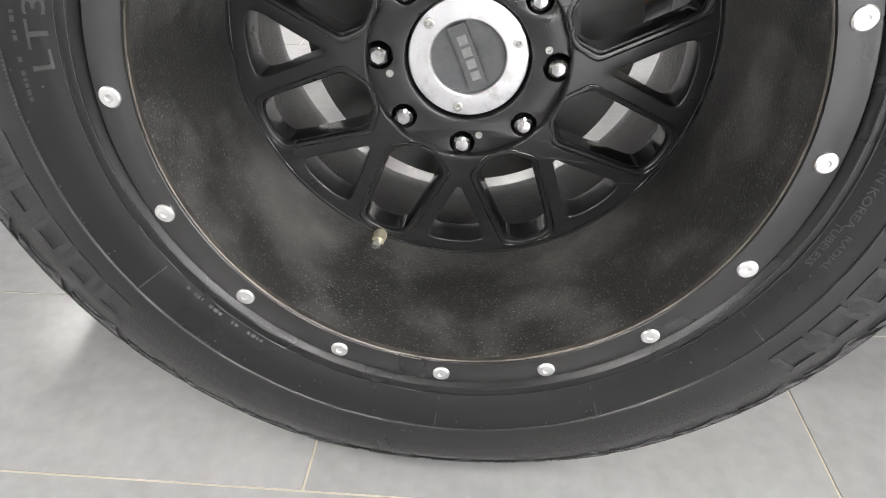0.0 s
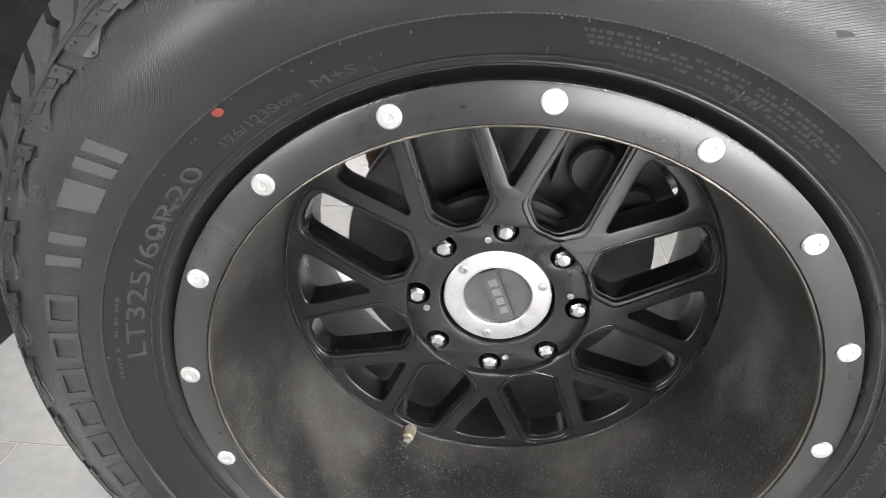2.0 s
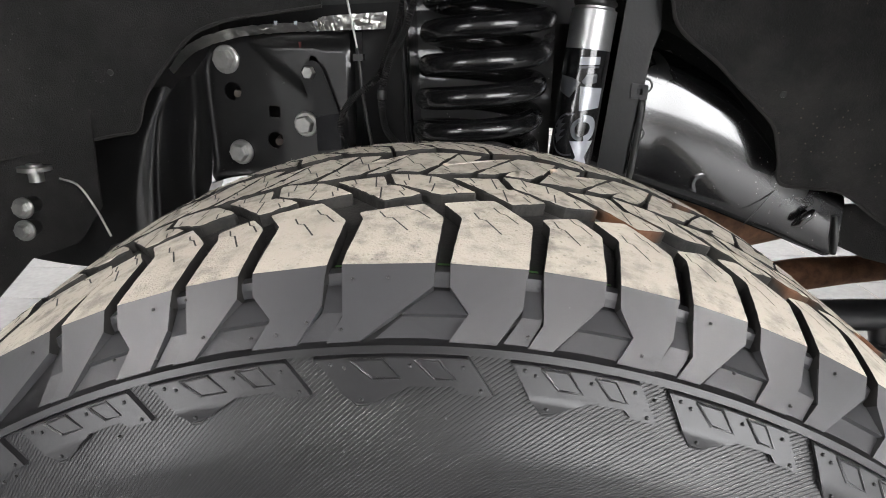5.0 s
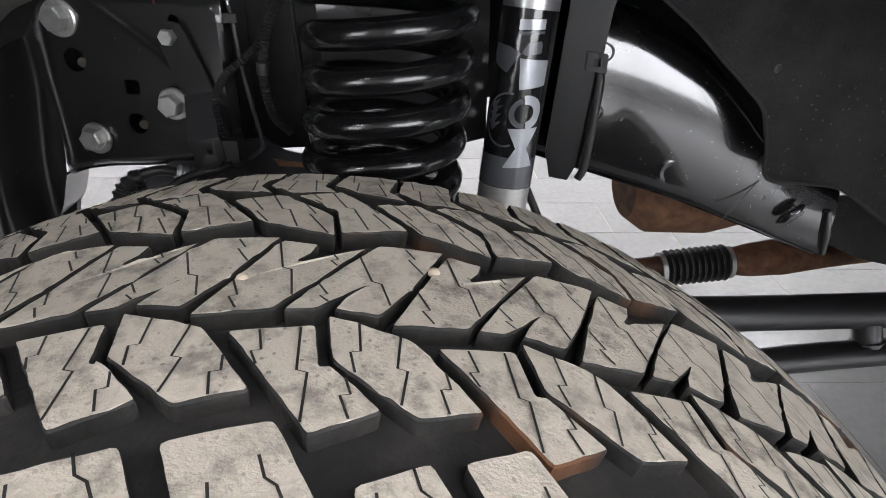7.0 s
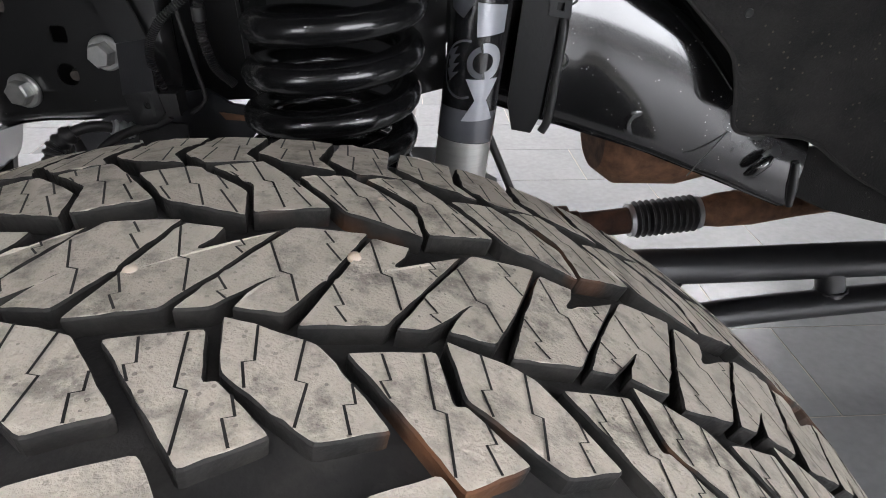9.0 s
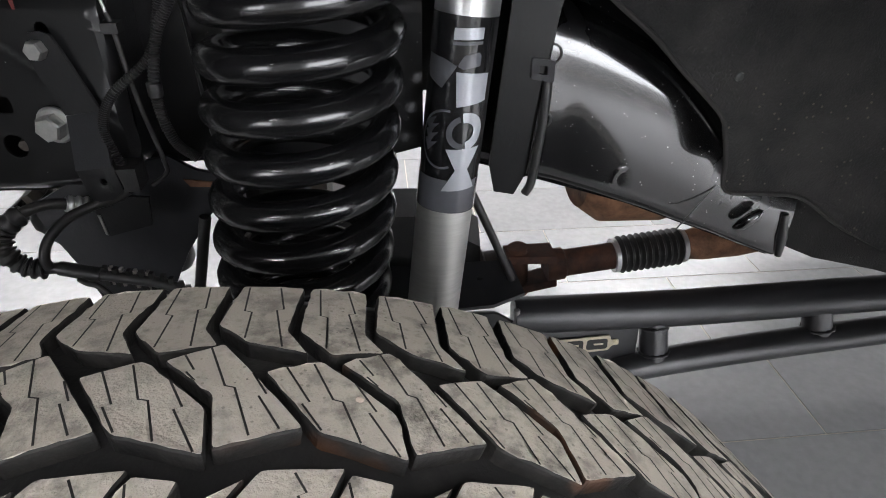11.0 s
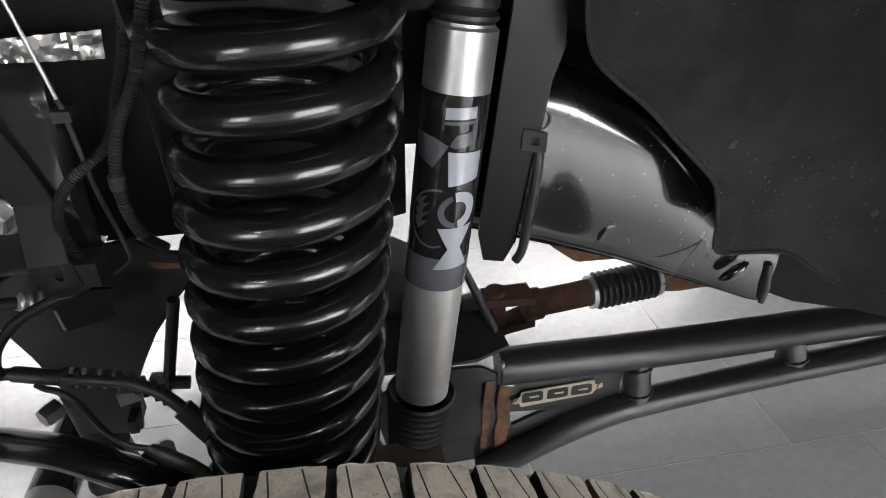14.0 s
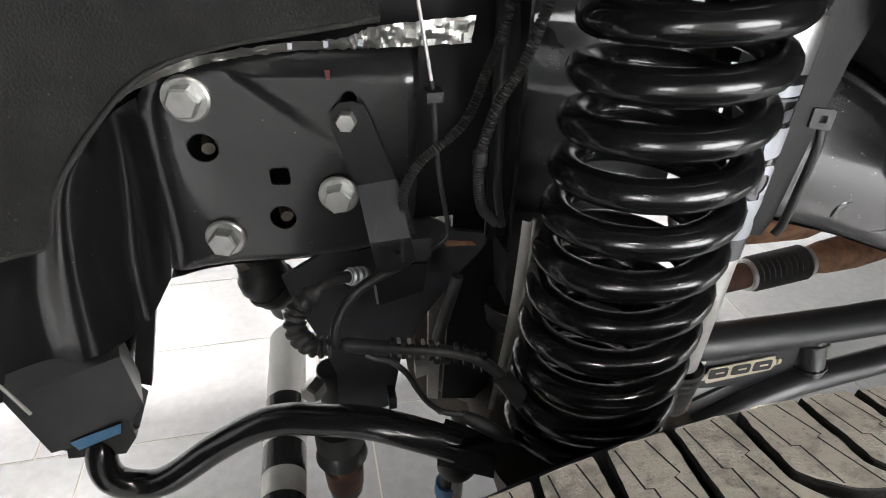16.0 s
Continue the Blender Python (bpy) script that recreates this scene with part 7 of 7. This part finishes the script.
# ---- fender liners ----
def liner(name, outline, lean_y, label, mat, cuts=5):
    t = thing(name, (outline[0][0], 0.4, outline[0][1]), label, "fender liner")
    bm = bmesh.new()
    vs = [bm.verts.new((x, 0, z)) for x, z in outline]
    bm.faces.new(vs)
    xs, zs = [p[0] for p in outline], [p[1] for p in outline]
    for k in range(1, 24):
        for no, lo, hi in (((1, 0, 0), min(xs), max(xs)), ((0, 0, 1), min(zs), max(zs))):
            c = lo + (hi - lo) * k / 24
            bmesh.ops.bisect_plane(bm, geom=bm.verts[:] + bm.edges[:] + bm.faces[:], plane_co=(c * no[0], 0, c * no[2]), plane_no=no)
    front = bm.faces[:]
    ext = bmesh.ops.extrude_face_region(bm, geom=front)
    for v in [g for g in ext["geom"] if isinstance(g, bmesh.types.BMVert)]:
        v.co.y += 0.005
    for v in bm.verts:
        x, z = v.co.x, v.co.z
        v.co.y += lean_y(x, z) + 0.004 * noise.noise(Vector((x * 9, 0, z * 9)))
    part("panel", bm, mat, t, "", 60)
    return t


seat()
left_line = [(-0.172, 1.10), (-0.171, 0.988), (-0.237, 0.979), (-0.293, 0.971), (-0.347, 0.952), (-0.388, 0.915), (-0.426, 0.869), (-0.446, 0.822), (-0.480, 0.813), (-0.571, 0.794), (-0.659, 0.777), (-0.80, 0.745), (-1.10, 0.60), (-1.10, 1.40), (-0.172, 1.40)]
front = liner("front_liner", left_line, lambda x, z: 0.459 - 0.10 * max(0, z - 1.0) - 0.45 * max(0, -0.55 - x), "dark felt wheel-arch liner ahead of the wheel", FELT)
part("pressed_lip", tube(spline([(x, 0.4585 - 0.45 * max(0, -0.55 - x), z) for x, z in left_line[1:11]], 5), 0.0022, 8), FELTL, front, "paler pressed edge of the felt", 60)
for x, z in ((-0.30, 1.03), (-0.47, 0.90), (-0.55, 1.05)):
    part("push_pin", lathe([(0, 0.0045), (0.0015, 0.004), (0.002, 0.0)], (x, 0.4565 - 0.1 * max(0, z - 1.0), z), (0, -1, 0), 12), PLASTIC, front)
right_line = [(0.270, 1.40), (0.275, 1.03), (0.279, 0.997), (0.293, 0.963), (0.346, 0.922), (0.380, 0.891), (0.410, 0.865), (0.434, 0.840), (0.447, 0.800), (0.456, 0.765), (0.500, 0.759), (0.545, 0.752), (0.600, 0.716), (0.669, 0.681), (0.789, 0.626), (1.20, 0.52), (1.20, 1.40)]
rear = liner("rear_liner", right_line, lambda x, z: 0.422 - 0.10 * max(0, z - 1.0) - 0.35 * max(0, x - 0.60), "dark grey felt wheel-arch liner behind the wheel", FELTR)
lip_run = spline([(x, 0.421, z) for x, z in right_line[1:14]], 5)
part("pressed_lip", tube(lip_run, 0.0024, 8), FELTL, rear, "paler pressed edge of the felt", 60)
for x, z in ((0.436, 0.884), (0.62, 0.80), (0.55, 1.02)):
    part("push_pin", lathe([(0, 0.0045), (0.0015, 0.004), (0.002, 0.0)], (x, 0.4195 - 0.1 * max(0, z - 1.0) - 0.35 * max(0, x - 0.60), z), (0, -1, 0), 12), PLASTIC, rear)
seat(HIGH, 1.012)
dark = thing("inner_fender", (-0.6, 0.43, 0.72), "black inner fender sheet with two zinc screws", "inner fender")
part("sheet", chamfer(slab([(-0.500, 0.440, 0.86), (-0.505, 0.438, 0.720), (-0.545, 0.432, 0.665), (-0.62, 0.43, 0.640), (-0.70, 0.43, 0.56), (-1.1, 0.30, 0.45), (-1.1, 0.30, 0.80), (-0.62, 0.43, 0.83)], (0, 0.004, 0)), 0.001, 1), FELT, dark)
for p in ((-0.594, 0.402, 0.727), (-0.598, 0.402, 0.694)):
    hexbolt(p, (0, -1, 0.1), 0.0095, 0.015, 0.010, "screw", dark, ZINC)
    part("screw_boss", cyl((p[0], p[1], p[2]), (p[0], 0.434, p[2]), 0.012, 16), PLASTIC, dark)
part("stud", cyl((-0.583, 0.425, 0.785), (-0.583, 0.425, 0.760), 0.010, 16), ZINC, dark)
part("stud_washer", cyl((-0.583, 0.425, 0.782), (-0.583, 0.425, 0.776), 0.022, 20), ZINC, dark)
part("thin_wire", tube(spline([(-0.55, 0.425, 0.765), (-0.525, 0.425, 0.755), (-0.505, 0.425, 0.72), (-0.49, 0.425, 0.68)], 6), 0.0016, 8), SHOCKALU, dark, "", 60)
foil = thing("heat_shield", (-0.2, 0.47, 0.98), "crinkled silver heat-shield foil along the rail top", "heat shield")
random.seed(8)
hi_run = spline([(-0.392, 0.468, 0.915), (-0.362, 0.470, 0.947), (-0.308, 0.474, 0.967), (-0.244, 0.475, 0.975), (-0.192, 0.475, 0.978), (-0.172, 0.475, 0.985), (-0.140, 0.475, 0.988), (-0.085, 0.475, 0.992)], 16)
lo_run = spline([(-0.398, 0.492, 0.906), (-0.362, 0.495, 0.937), (-0.300, 0.496, 0.957), (-0.236, 0.496, 0.964), (-0.186, 0.488, 0.966), (-0.170, 0.484, 0.967), (-0.140, 0.480, 0.968), (-0.088, 0.476, 0.970)], 16)
bm = bmesh.new()
grid = []
for i, (a, b) in enumerate(zip(lo_run, hi_run)):
    grid.append([bm.verts.new(a.lerp(b, j / 8) + Vector((0, 0.0030 * noise.noise(Vector((i * 0.33, j * 0.45, 3))) + 0.0025 * noise.noise(Vector((i * 0.9, j * 0.3, 7))), 0.0015 * noise.noise(Vector((i * 0.5, 0, 1)))))) for j in range(9)])
for a, b in zip(grid, grid[1:]):
    for j in range(8):
        bm.faces.new((a[j], b[j], b[j + 1], a[j + 1]))
part("foil_fold", bm, FOIL, foil, "", 25)
for x, y in ((-0.235, 0.462), (-0.208, 0.464), (-0.181, 0.466)):
    part("foil_tab", chamfer(box((x - 0.0018, y - 0.002, 0.9735), (x + 0.0018, y + 0.002, 0.9785)), 0.001, 1), LABELWHITE, foil)
seat()
# Unseen arch shell, added to block light and darken reflections in the frame.
arch = thing("wheel_arch", (0.0, 0.2, 1.27), "dark wheel arch shell and backing sheets, added to block light", "wheel arch")
bm = bmesh.new()
ARC = [205 - 2.5 * k for k in range(79)]
for rr, flip in ((0.80, 0), (0.808, 1)):
    V = [[bm.verts.new((rr * math.cos(radians(q)), y, 0.55 + rr * math.sin(radians(q)))) for y in (-0.205, -0.05, 0.1, 0.25, 0.44)] for q in ARC]
    for a, b in zip(V, V[1:]):
        for k in range(4):
            bm.faces.new((a[k], a[k + 1], b[k + 1], b[k]))
part("arch_shell", bm, FELT, arch, "", 60)
# Dark sheets added to close bright gaps behind the liners and rails.
part("back_panel", box((-0.95, 0.60, 0.80), (-0.02, 0.612, 1.36)), PLASTIC, arch)
part("back_panel", box((-0.02, 0.60, 0.97), (1.25, 0.612, 1.36)), PLASTIC, arch)
part("back_panel", slab([(0.20, 0.560, 0.915), (0.33, 0.560, 0.90), (0.45, 0.560, 0.80), (0.60, 0.560, 0.725), (1.25, 0.560, 0.66), (1.25, 0.560, 1.36), (0.20, 0.560, 1.36)], (0, 0.008, 0)), FELT, arch)
# Unseen fender skin and hood, added to keep lamp light off the wheel well.
fender = thing("fender", (0, -0.22, 1.3), "unseen plain dark fender skin, added to shade the wheel well", "fender")
op = [(0.80 * math.cos(radians(q)), 0.52 + 0.82 * math.sin(radians(q))) for q in range(180, -1, -10)]
sk = [(-1.6, 0.55), (-0.80, 0.50)] + op[1:-1] + [(0.80, 0.50), (4.6, 0.50), (4.6, 1.75), (-1.6, 1.55)]
bm = filled([sk], 0.004)
for v in bm.verts:
    x, z, d = v.co
    v.co = Vector((x, -0.215 + d, z))
part("skin", bm, SATIN, fender, "", 30)
part("hood", box((-1.6, -0.21, 1.54), (4.6, 1.9, 1.56)), SATIN, fender)
# Unseen boxes, added to throw shade on the floor below the truck.
under = thing("truck_underbody", (0.5, 1.3, 1.1), "unseen dark truck underside, added to shade the floor", "underbody")
part("floor_pan", box((-1.0, 0.56, 1.02), (4.6, 1.75, 1.10)), PLASTIC, under)
part("cab_floor", box((1.0, -0.12, 0.70), (4.6, 1.75, 0.92)), PLASTIC, under)
part("engine_bay", chamfer(box((-0.45, 0.66, 0.80), (0.30, 1.45, 1.015)), 0.03), PLASTIC, under)

# ---- floor of tiles ----
floor = structure("floor", box((-6.6, -5.1, -0.06), (8.1, 7.6, -0.0012)), GROUT, "grey tiled workshop floor with sandy joints", "floor")
TW, TH, J = 0.605, 0.305, 0.0035
bm = chamfer(box((J / 2, J / 2, -0.008), (TW - J / 2, TH - J / 2, 0.0)), 0.0012, 1)
tile_mesh = finish("tile", bm, TILE)
OFFS = {0: 0.437, 1: 0.22, 2: 0.01, 3: 0.443, 4: 0.337, 5: 0.033, 6: 0.424, 7: 0.2, -1: 0.02, -2: 0.24, -3: 0.44}
cells = []
for row in range(-16, 26):
    off = OFFS.get(row, 0.2 * (row % 3))
    for col in range(-11, 13):
        x, y = off + TW * col, -0.21 + 0.3045 * row
        if -6.5 < x < 7.4 and -5.0 < y < 7.2:
            cells.append(((x + 0.3 - 0.3) ** 2 + (y + 0.15 - 0.8) ** 2, x, y))
cells.sort()
for _, x, y in cells[:290]:
    ob = new("tile", tile_mesh)
    ob.location = (x, y, 0)
    ob.parent = floor
rest = bmesh.new()
for _, x, y in cells[290:]:
    box((x + J / 2, y + J / 2, -0.008), (x + TW - J / 2, y + TH - J / 2, 0.0), rest)
tagged(part("tiles", rest, TILE, floor, "", None), kind="stuff")
